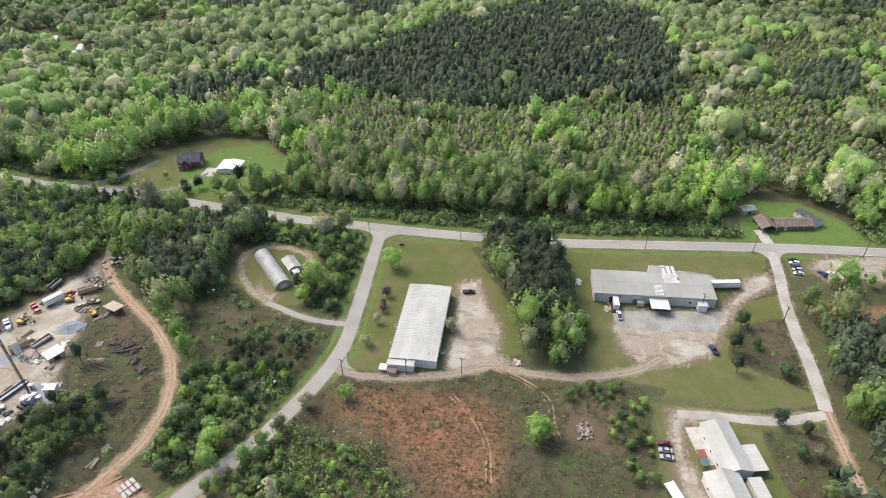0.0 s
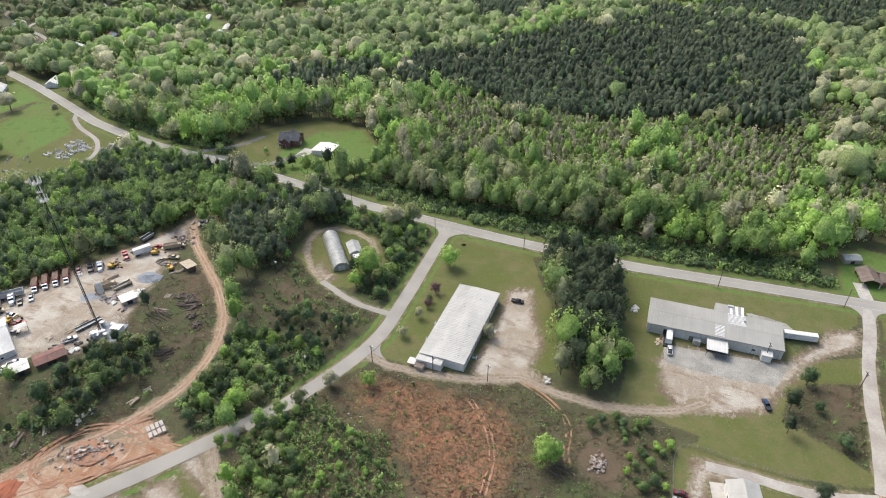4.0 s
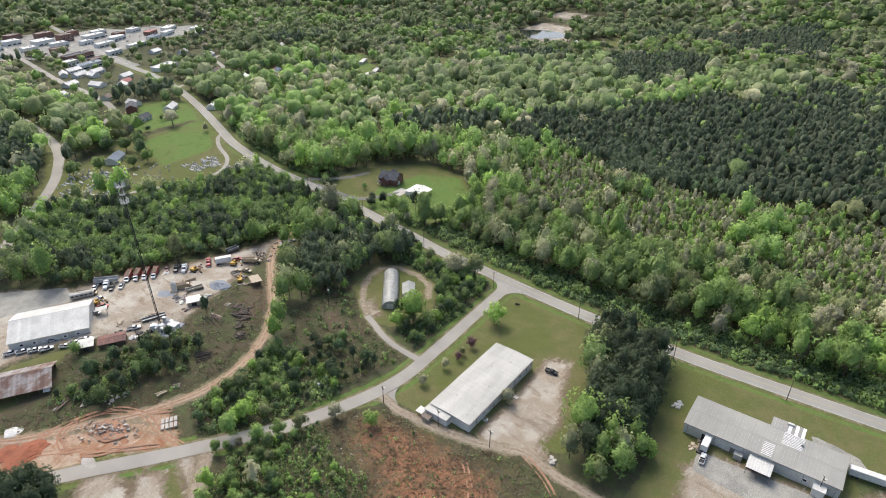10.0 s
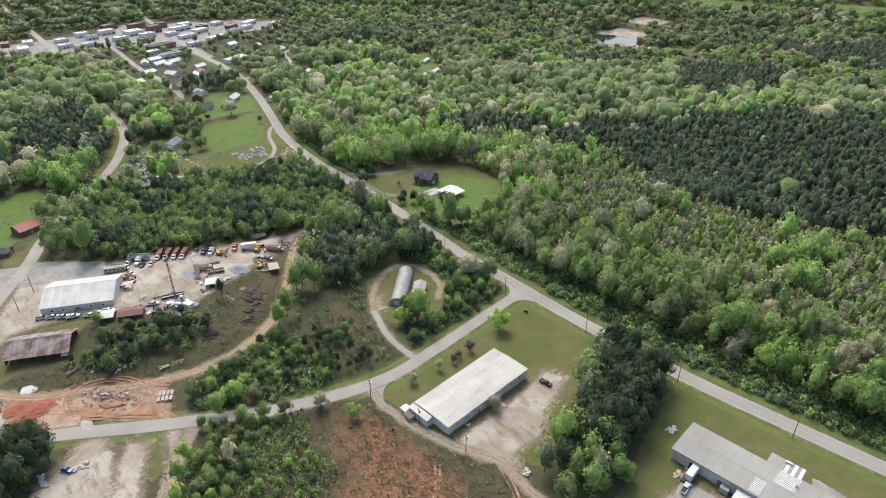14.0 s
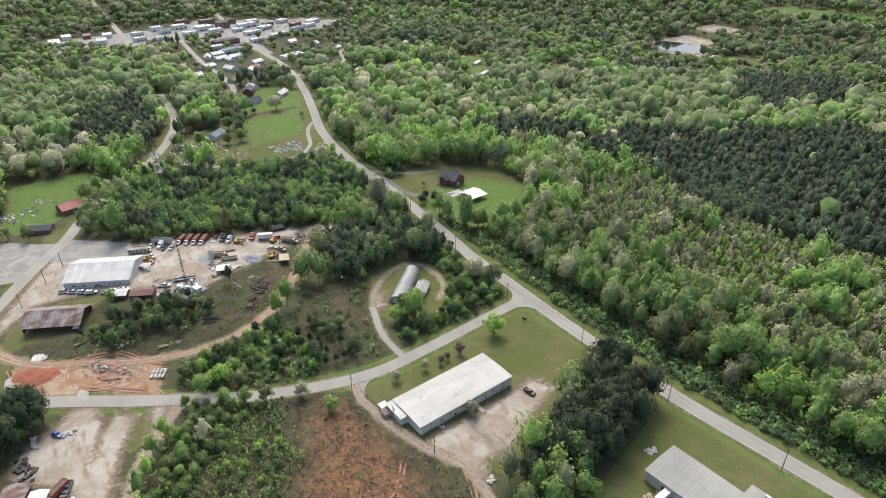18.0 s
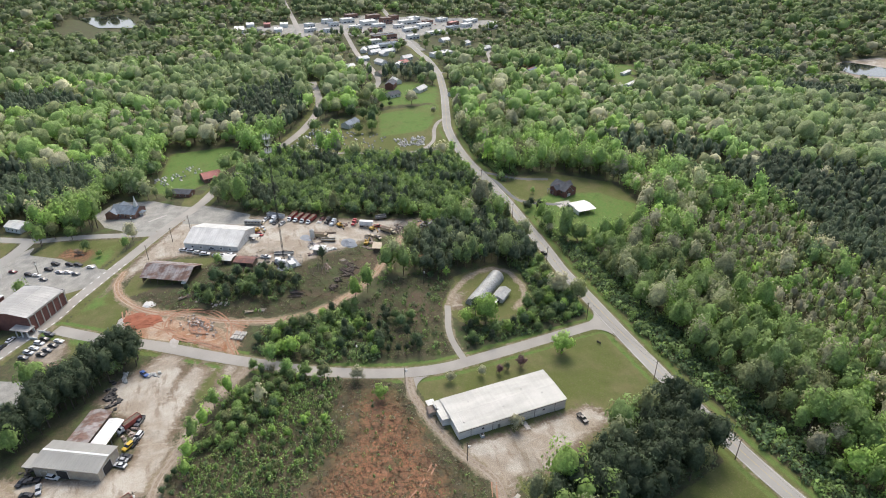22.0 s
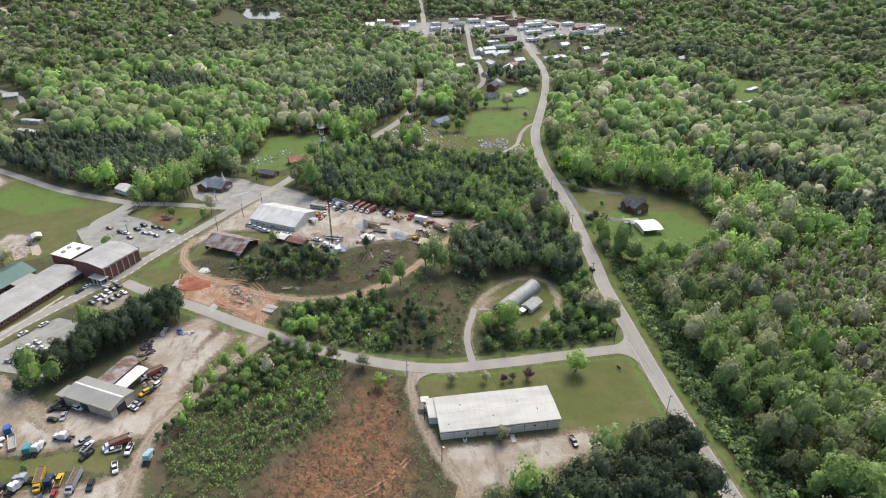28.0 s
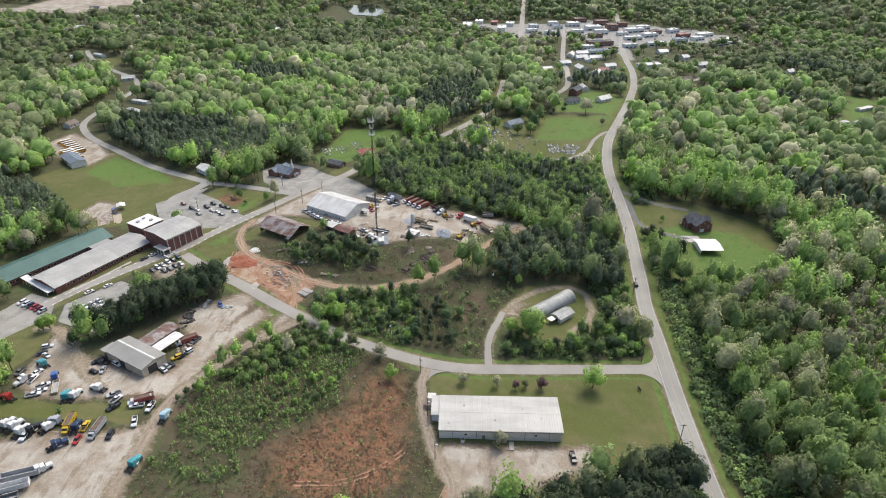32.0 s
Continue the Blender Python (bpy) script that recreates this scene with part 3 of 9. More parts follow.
def ground_material():
    m, nt, bs = nodes_of("ground_cover")
    pos = world_pos(nt)
    n1, n2, n3, n4 = (noise_node(nt, pos, s, d) for s, d in ((0.035, 5), (0.16, 5), (0.7, 5), (3.2, 3)))
    jag = math_node(nt, "ADD", math_node(nt, "MULTIPLY", math_node(nt, "SUBTRACT", n2, 0.5), 0.9), math_node(nt, "MULTIPLY", math_node(nt, "SUBTRACT", n3, 0.5), 0.9))

    def att(name):
        a = nt.nodes.new("ShaderNodeAttribute")
        a.attribute_name = name
        s = nt.nodes.new("ShaderNodeSeparateColor")
        nt.links.new(a.outputs["Color"], s.inputs[0])
        return (*s.outputs[:3], a.outputs["Alpha"])

    lawn, gravel, clay, scrub = att("cover_a")
    paved, track, shoulder, dug = att("cover_b")
    beige, orange, lush, depth = att("cover_c")

    def on(mask, lo=0.40, hi=0.62, k=1.0):
        return span(nt, math_node(nt, "ADD", mask, math_node(nt, "MULTIPLY", jag, k)), lo, hi)

    col = blend(nt, span(nt, n3, 0.35, 0.65), (0.075, 0.08, 0.042), (0.10, 0.09, 0.055))
    col = blend(nt, span(nt, n2, 0.45, 0.7), col, (0.095, 0.125, 0.05))
    sc = blend(nt, span(nt, n3, 0.35, 0.62), (0.098, 0.078, 0.052), (0.075, 0.076, 0.043))
    sc = blend(nt, span(nt, n2, 0.45, 0.62), sc, (0.085, 0.105, 0.045))
    sc = blend(nt, span(nt, n1, 0.5, 0.62), sc, (0.13, 0.098, 0.068))
    n5 = noise_node(nt, pos, 1.6, 4, 0.7)
    sc = blend(nt, span(nt, n5, 0.5, 0.66, 0, 0.6), sc, (0.06, 0.056, 0.034))
    sc = blend(nt, span(nt, n5, 0.36, 0.46, 0.55, 0), sc, (0.15, 0.115, 0.085))
    gr = blend(nt, span(nt, n2, 0.35, 0.65), (0.122, 0.14, 0.05), (0.165, 0.155, 0.072))
    gr = blend(nt, span(nt, n1, 0.48, 0.62), gr, (0.115, 0.135, 0.042))
    gr = blend(nt, span(nt, n3, 0.5, 0.75, 0, 0.5), gr, (0.145, 0.13, 0.07))
    gr = blend(nt, span(nt, n4, 0.4, 0.75, 0, 0.6), gr, (0.075, 0.09, 0.028))
    gr = blend(nt, span(nt, noise_node(nt, pos, 1.3, 4, 0.7), 0.52, 0.7, 0, 0.55), gr, (0.20, 0.17, 0.095))
    col = blend(nt, on(lawn, 0.40, 0.58, 0.5), col, gr)
    lu = blend(nt, span(nt, n3, 0.35, 0.65), (0.10, 0.185, 0.045), (0.135, 0.182, 0.055))
    lu = blend(nt, span(nt, n1, 0.5, 0.66, 0, 0.6), lu, (0.145, 0.155, 0.06))
    lu = blend(nt, span(nt, n2, 0.55, 0.70, 0, 0.6), lu, (0.075, 0.12, 0.03))
    col = blend(nt, on(lush, 0.45, 0.75, 0.7), col, lu)
    col = blend(nt, on(scrub), col, sc)
    cl = blend(nt, span(nt, n2, 0.35, 0.65), (0.33, 0.155, 0.088), (0.225, 0.118, 0.074))
    rake = noise_node(nt, stretched(nt, pos, (1.0, 0.16, 1)), 0.5, 5, 0.6)
    cl = blend(nt, span(nt, rake, 0.54, 0.62, 0, 0.55), cl, (0.115, 0.078, 0.052))
    cl = blend(nt, span(nt, rake, 0.36, 0.45, 0.5, 0), cl, (0.33, 0.20, 0.135))
    cl = blend(nt, span(nt, n5, 0.5, 0.60, 0, 0.7), cl, (0.085, 0.068, 0.04))
    cl = blend(nt, span(nt, n3, 0.50, 0.62, 0, 0.75), cl, (0.085, 0.082, 0.042))
    col = blend(nt, on(clay, 0.45, 0.85, 1.4), col, cl)
    nw = noise_node(nt, pos, 0.075, 6, 0.62)
    drift = noise_node(nt, stretched(nt, pos, (0.3, 1.0, 1)), 0.32, 6, 0.6)
    drift2 = noise_node(nt, stretched(nt, pos, (1.0, 0.28, 1)), 0.45, 6, 0.6)
    gv = blend(nt, span(nt, n2, 0.38, 0.6), (0.255, 0.212, 0.165), (0.165, 0.125, 0.09))
    pale = blend(nt, span(nt, nw, 0.36, 0.6), (0.475, 0.44, 0.39), (0.335, 0.285, 0.232))
    gv = blend(nt, math_node(nt, "MULTIPLY", on(depth, 0.3, 0.75, 1.1), 0.92), gv, pale)
    gv = blend(nt, span(nt, drift, 0.53, 0.64, 0, 0.6), gv, (0.215, 0.165, 0.12))
    gv = blend(nt, span(nt, drift2, 0.55, 0.66, 0, 0.55), gv, (0.43, 0.395, 0.345))
    gv = blend(nt, span(nt, n1, 0.55, 0.66, 0, 0.6), gv, (0.20, 0.165, 0.125))
    col = blend(nt, on(gravel, 0.36, 0.66, 0.8), col, gv)
    rd = blend(nt, span(nt, n2, 0.35, 0.65), (0.34, 0.20, 0.125), (0.43, 0.325, 0.245))
    rd = blend(nt, span(nt, drift, 0.52, 0.62, 0, 0.75), rd, (0.31, 0.14, 0.075))
    rd = blend(nt, span(nt, drift2, 0.56, 0.66, 0, 0.7), rd, (0.50, 0.42, 0.34))
    col = blend(nt, on(dug, 0.40, 0.72, 0.9), col, rd)
    bg = blend(nt, span(nt, n3, 0.35, 0.65), (0.34, 0.29, 0.23), (0.25, 0.20, 0.15))
    col = blend(nt, on(beige, 0.38, 0.66, 0.6), col, bg)
    og = blend(nt, span(nt, n3, 0.35, 0.65), (0.40, 0.29, 0.205), (0.30, 0.195, 0.125))
    col = blend(nt, on(orange, 0.38, 0.66, 0.6), col, og)
    col = blend(nt, on(shoulder, 0.75, 1.15, 1.2), col, (0.24, 0.20, 0.14))
    pv = blend(nt, span(nt, n2, 0.35, 0.65), (0.355, 0.345, 0.32), (0.265, 0.26, 0.245))
    col = blend(nt, on(paved, 0.45, 0.56, 0.3), col, pv)
    col = blend(nt, 1.0, col, (0.90, 0.90, 0.86), "MULTIPLY")
    grain = span(nt, n4, 0.28, 0.72, 0.78, 1.22)
    mul = nt.nodes.new("ShaderNodeVectorMath")
    mul.operation = "SCALE"
    nt.links.new(col, mul.inputs[0])
    nt.links.new(grain, mul.inputs["Scale"])
    nt.links.new(mul.outputs[0], bs.inputs["Base Color"])
    bs.inputs["Roughness"].default_value = 0.95
    bs.inputs["Specular IOR Level"].default_value = 0.15
    bump(nt, bs, n3, 0.5, 0.16)
    return m


ground_me = mesh_arrays("ground", np.stack([GX, GY, GZ], -1).reshape(-1, 3), quads, [ground_material()], smooth=True)
for key, arr in (("cover_a", cov_a), ("cover_b", cov_b), ("cover_c", cov_c)):
    a = ground_me.attributes.new(key, "FLOAT_COLOR", "POINT")
    a.data.foreach_set("color", arr.astype(np.float32).ravel())
ground = tagged(new("ground", ground_me), "rolling ground of grass, scrub, gravel and red clay", "ground", kind="structure")


def smooth_line(pts, step=3.0):
    """A rounded line through the given corners, sampled evenly."""
    p = np.array([pts[0]] + list(pts) + [pts[-1]], float)
    out = []
    for i in range(1, len(p) - 2):
        a, b, c, d = p[i - 1:i + 3]
        n = max(2, int(np.hypot(*(c - b)) / step))
        for u in np.linspace(0, 1, n, endpoint=False):
            out.append(0.5 * (2 * b + (c - a) * u + (2 * a - 5 * b + 4 * c - d) * u * u + (3 * b - a - 3 * c + d) * u ** 3))
    out.append(p[-2])
    return np.array(out)


def ribbon(pts, width, lift, offset=0.0, ragged=0.0, seed=0, crown=0.06):
    line = smooth_line(pts)
    tang = np.gradient(line, axis=0)
    tang /= np.linalg.norm(tang, axis=1)[:, None]
    side = np.c_[-tang[:, 1], tang[:, 0]]
    r = np.random.default_rng(seed)
    rows = []
    for k, u in enumerate((-1, -0.5, 0, 0.5, 1)):
        w = width / 2 * u + offset
        if abs(u) == 1:
            w = w + np.convolve(r.normal(0, ragged, len(line)), np.ones(3) / 3, "same")
        q = line + side * np.reshape(np.broadcast_to(w, len(line)), (-1, 1))
        far = np.clip((np.hypot(q[:, 0] + 60, q[:, 1] - 120) - 300) / 1000, 0, 1)
        rows.append(np.c_[q, ground_z(q[:, 0], q[:, 1]) + lift + crown * (1 - abs(u)) + 0.5 * far])
    co = np.stack(rows, 1)
    n = len(line)
    i = np.arange(n * 5).reshape(n, 5)
    q = np.stack([i[:-1, :-1], i[:-1, 1:], i[1:, 1:], i[1:, :-1]], -1).reshape(-1, 4)
    return co.reshape(-1, 3), q[:, ::-1]


def road(name, pts, width, mat, label, lift=0.08, ragged=0.08, seed=1, lines=()):
    co, q = ribbon(pts, width, lift, ragged=ragged, seed=seed)
    ob = tagged(new(name, mesh_arrays(name, co, q, [mat], smooth=True)), label, "road", kind="structure")
    for off, w, m in lines:
        co, q = ribbon(pts, w, lift + 0.035 + 0.06 * (1 - abs(off) / (width / 2)), off, crown=0.0)
        child = new("road_marking", mesh_arrays("road_marking", co, q, [m]))
        child.parent = ob
    return ob


road("road_main", MAIN_ROAD, 7.6, M_ROAD, "two-lane worn grey asphalt highway with faded lines", 0.14, 0.06, 1, ((-0.14, 0.12, M_LINE), (0.14, 0.12, M_LINE), (3.3, 0.12, M_LINE_WHITE), (-3.3, 0.12, M_LINE_WHITE)))
road("road_side", SIDE_ROAD, 6.0, M_LANE, "pale patched asphalt lane without markings", 0.10, 0.1, 2)
road("road_street", STREET, 7.4, M_LANE, "pale worn asphalt street past the school", 0.10, 0.1, 3)
road("road_far", FAR_ROAD, 8.0, M_LANE, "straight pale asphalt road beyond the town", 0.3, 0.1, 21)
road("road_lane", RIGHT_LANE, 4.5, M_LANE, "narrow pale lane between the outlying houses", 0.10, 0.1, 22)
road("road_town", TOWN_STREET, 6.0, M_LANE, "pale asphalt street in the distant town", 0.10, 0.1, 4)
road("road_west", WEST_STREET, 6.0, M_ROAD, "grey asphalt lane beside the playing field", 0.09, 0.1, 5)
road("driveway_school", WEST_BRANCH, 8.0, M_ROAD, "grey asphalt entrance to the school car park", 0.11, 0.1, 6)
road("driveway_shed", QUONSET_DRIVE, 3.0, M_LANE, "narrow pale driveway to the arched shed", 0.08, 0.15, 9)
road("driveway_plant", PLANT_DRIVE, 5.0, M_DRIVE, "pale gravel drive beside the factory lawn", 0.08, 0.2, 11)
road("driveway_white", WHITE_DRIVE, 4.0, M_DRIVE, "white gravel drive to the long white building", 0.06, 0.25, 13)
road("driveway_house", HOUSE_DRIVE, 3.0, M_HOME_DRIVE, "grey asphalt driveway to the house and carport", 0.08, 0.1, 15)
road("driveway_house", HOUSE_DRIVE_2, 3.0, M_HOME_DRIVE, "grey asphalt driveway to the brick house", 0.06, 0.1, 16)
road("driveway_cemetery", CEMETERY_LOOP, 3.0, M_LANE, "narrow paved loop in the cemetery", 0.08, 0.1, 17)


def ruts(pts, mat, label, seed):
    """Two wheel ruts worn into a dirt way."""
    for off in (-0.85, 0.85):
        co, q = ribbon(pts, 0.62, 0.045, off, 0.16, seed + int(off * 10), 0.0)
        tagged(new("wheel_rut", mesh_arrays("wheel_rut", co, q, [mat], smooth=True)), label, "track", kind="structure")


ruts(CLAY_TRACK, M_TRACK, "worn wheel rut in the red clay track", 60)
ruts(HALL_TRACK, M_RUT, "worn wheel rut in the pale dirt track", 61)
ruts(LOT_ROAD, M_RUT, "worn wheel rut in the yard road", 62)
ruts([(-9, 177), (4, 171), (13, 162), (15, 149), (19, 141)], M_CLAY_RUT, "worn wheel rut across the cleared field", 64)
ruts([(-24, 160), (-14, 150), (-8, 138), (-6, 120)], M_CLAY_RUT, "faint rut scraped in the red field", 65)
for k, line in enumerate(([(-106, 99), (-118, 97), (-128, 98), (-140, 93), (-147, 80), (-151, 66), (-160, 57)], [(-112, 94), (-122, 83), (-132, 75), (-142, 65), (-152, 58)], [(-124, 106), (-132, 97), (-143, 88), (-146, 76), (-138, 71), (-127, 76), (-121, 86)], [(-150, 72), (-146, 62), (-150, 54), (-160, 52)])):
    ruts(line, M_CLAY_RUT, "red rut swirled through the clay", 70 + k)
ruts(CLAY_ROAD, M_TRACK, "worn wheel rut in the red track", 63)


def fillet(name, cx, cy, ux, uy, vx, vy, r, mat, lift=0.12):
    """The rounded apron in the angle between two roads: corner, and the ways along its two edges."""
    bm = bmesh.new()
    a = np.linspace(0, math.pi / 2, 9)
    pts = [(cx - 1.2 * (ux + vx), cy - 1.2 * (uy + vy))] + [(cx + r * (ux + vx) - r * (math.sin(t) * ux + math.cos(t) * vx), cy + r * (uy + vy) - r * (math.sin(t) * uy + math.cos(t) * vy)) for t in a]
    bm.faces.new([bm.verts.new((x, y, gz(x, y) + lift)) for x, y in pts])
    bmesh.ops.recalc_face_normals(bm, faces=bm.faces[:])
    bm.faces.ensure_lookup_table()
    if bm.faces[0].normal.z < 0:
        bmesh.ops.reverse_faces(bm, faces=bm.faces[:])
    me = bpy.data.meshes.new(name)
    bm.to_mesh(me)
    bm.free()
    me.materials.append(mat)
    return tagged(new(name, me), "rounded asphalt apron at the road junction", "road", kind="structure")


for cx, cy, u, v, r in ((-72.8, 267.0, (1, 0), (0, -1), 9.0), (-79.0, 268.2, (-1, 0.02), (0.05, -1), 8.0), (-68.2, 168.5, (0.95, -0.3), (0, 1), 6.0), (124.4, 275.4, (1, 0.03), (0, -1), 8.0), (119.2, 275.0, (-1, 0), (0, -1), 8.0)):
    fillet("junction_apron", cx, cy, *u, *v, r, M_LANE)
street_ob = bpy.data.objects["road_street"]
dash = bpy.data.meshes.new("road_dash")
dash.from_pydata([(-0.9, -0.35, 0), (0.9, -0.35, 0), (0.9, 0.35, 0), (-0.9, 0.35, 0)], [], [(0, 1, 2, 3)])
dash.materials.append(M_LINE_WHITE)
street_line = smooth_line(STREET, 4.2)
for i in range(1, len(street_line) - 1):
    x, y = street_line[i]
    if -212 < x < -112:
        d = street_line[i + 1] - street_line[i - 1]
        d = d / np.linalg.norm(d)
        for side in (-3.1, 3.1):
            m = new("road_dash", dash)
            m.parent = street_ob
            px, py = x - d[1] * side, y + d[0] * side
            m.matrix_basis = pose(px, py, gz(px, py) + 0.16, 0, 0, math.degrees(math.atan2(d[1], d[0])))

# ---- trees ----
PINE_BLOCKS = [
    [(-196, 448), (-168, 431), (-140, 446), (-113, 447), (-76, 432), (-19, 430), (42, 457), (89, 447), (112, 520), (119, 616), (111, 696), (25, 741), (-24, 769), (-43, 690), (-70, 668), (-99, 662), (-125, 600), (-157, 557), (-200, 515)],
    [(-84, 4), (-79, 16), (-85, 33), (-97, 49), (-118, 62), (-128, 57), (-126, 48), (-117, 38), (-112, 25), (-107, 12), (-98, 2)],
    [(-272, -162), (-253, -125), (-226, -85), (-202, -67), (-186, -83), (-178, -120), (-261, -180)],
    [(-342, -122), (-414, -128), (-392, -45), (-364, 34), (-322, 26), (-301, -20), (-317, -61), (-334, -90)],
    [(-22, 258), (-9, 266), (9, 264), (20, 246), (22, 213), (10, 186), (3, 200), (-9, 238)],
    [(-149, 194), (-172, 207), (-192, 241), (-188, 262), (-158, 264), (-136, 266), (-131, 250), (-141, 240), (-143, 220), (-133, 207)],
    [(119, 215), (134, 221), (153, 220), (180, 190), (150, 140), (120, 130), (120, 186)],
    [(-428, 120), (-410, 151), (-467, 192), (-514, 171), (-478, 120)],
    [(-230, 682), (-259, 792), (-208, 853), (-147, 812), (-136, 732), (-163, 659)],
    [(-281, 1031), (-155, 909), (-46, 872), (-60, 1000), (-101, 1117), (-168, 989)],
    [(-530, 149), (-539, 200), (-470, 196), (-420, 176), (-451, 151)],
    [(40, 760), (150, 720), (260, 820), (180, 900), (20, 900)],
]
TOWN = [(-985, 140), (-1000, 420), (-880, 640), (-760, 620), (-690, 480), (-560, 420), (-480, 340), (-500, 270), (-620, 255), (-760, 290), (-790, 240), (-850, 130)]
WATERSIDE = [(-930, -60), (-1010, -80), (-1131, -62), (-1150, 0), (-1092, 23), (-1006, 45), (-930, 20)]
AIRFIELD = [(-1251, -661), (-1242, -490), (-1143, -441), (-1030, -440), (-930, -470), (-960, -560), (-1020, -700)]
YOUNG_BLOCK = [(-162, 421), (-66, 470), (99, 470), (173, 586), (347, 710), (258, 380), (206, 352), (119, 342), (-13, 340), (-110, 345)]
VISIBLE = [(60, 60), (130, 120), (230, 230), (420, 480), (620, 860), (760, 1300), (500, 1620), (0, 1720), (-500, 1680), (-1000, 1400), (-1400, 900), (-1560, 300), (-1500, -500), (-1250, -850), (-900, -700), (-240, -210), (-40, -60)]
KEEP_OUT = [(-312, 103, 15), (-320, 98, 13), (-303, 106, 10), (-205, -20, 12), (-192, -14, 15), (-178, 9, 18), (134, 262, 14), (150, 266, 16), (166, 268, 12), (140, 308, 26), (-455, 948, 45), (-1080, -15, 60), (-186, 325, 11), (-213, 327, 14), (95, 243, 13), (106, 238, 10), (133, 300, 20), (121, 300, 12), (-96, 51, 8), (-175, -36, 14), (-41, 197, 27), (-41, 180, 14), (-41, 212, 14), (58, 235, 32), (-118, 226, 18), (-216, 102, 25), (-185, 73, 17), (-213, 332, 15), (-182, 326, 12), (-284, 50, 22), (-176, 12, 24), (-140, -38, 24), (-160, -20, 24),
            (-140, -68, 22), (-165, -50, 22), (-185, -32, 18), (-61, 43, 16), (-76, 45, 12), (72, 147, 14), (70, 130, 14), (132, 295, 18), (149, 308, 10), (110, 300, 8), (-293, -15, 12), (-326, 102, 12), (-304, 82, 11), (-175, 131, 11), (-179, 110, 9), (-174, 182, 6),
            (-118, 100, 10), (-308, -127, 18), (26, 150, 7), (-481, 294, 14), (-458, 287, 12), (-68, 42, 19), (-82, 44, 16), (-62, 24, 16), (-46, 20, 22), (-30, 30, 24), (-72, -4, 12), (-84, 56, 12), (-35, 58, 15), (-62, 62, 12), (-50, 60, 12), (-20, 64, 12), (-209, -31, 14), (-216, -10, 16), (-205, -59, 12), (-223, 10, 14), (-238, 18, 16), (-225, 30, 14), (-130, 25, 16), (-136, 10, 16), (-128, 40, 10), (-140, 36, 14), (-118, 4, 10), (-112, -10, 14), (-100, 80, 14), (-150, 34, 14), (140, 232, 14), (160, 234, 16), (128, 240, 8), (-184, 188, 10), (-197, 186, 6)]

# places of houses and shops in the surroundings: x, y, turn, kind
HOUSE_SPOTS = [(-501, 293, 60, 5), (-519, 304, 100, 0), (-468, 285, 20, 5), (-477, 317, 40, 0), (-450, 345, 30, 1), (-396, 223, 40, 3), (-638, 572, 30, 0), (-522, 471, 30, 3),
               (-666, -324, 30, 1), (-614, -299, 70, 2), (-562, -206, 20, 0), (-417, -121, 60, 0), (-865, -118, 60, 1), (-889, -131, 30, 0), (-883, -23, 10, 1), (-396, -179, 80, 2), (-873, -436, 40, 0),
               (-672, 343, 15, 1), (-673, 325, 20, 0), (-614, 316, 110, 0), (-601, 339, 20, 4), (-570, 427, 20, 2), (-521, 469, 30, 4), (-606, 275, 20, 1), (-659, 333, 100, 1), (-517, 431, 70, 0), (-640, 300, 20, 0), (-625, 352, 20, 1), (-560, 300, 30, 2),
               (-590, 330, 60, 0), (-700, 330, 15, 1), (-690, 315, 70, 0), (-690, 460, 30, 0), (-720, 440, 20, 1), (-700, 500, 60, 2), (-650, 470, 20, 0), (-305, 823, 40, 0), (-369, 901, 20, 1), (-1068, -516, 20, 5), (-969, -392, 40, 0)]
# long mobile homes: x, y, turn
TRAILERS = [(-496, 585, 118), (-437, 529, 112), (-447, 556, 118), (-471, -149, 70), (-440, -140, 60), (-680, -302, 60), (-999, -128, 20)]
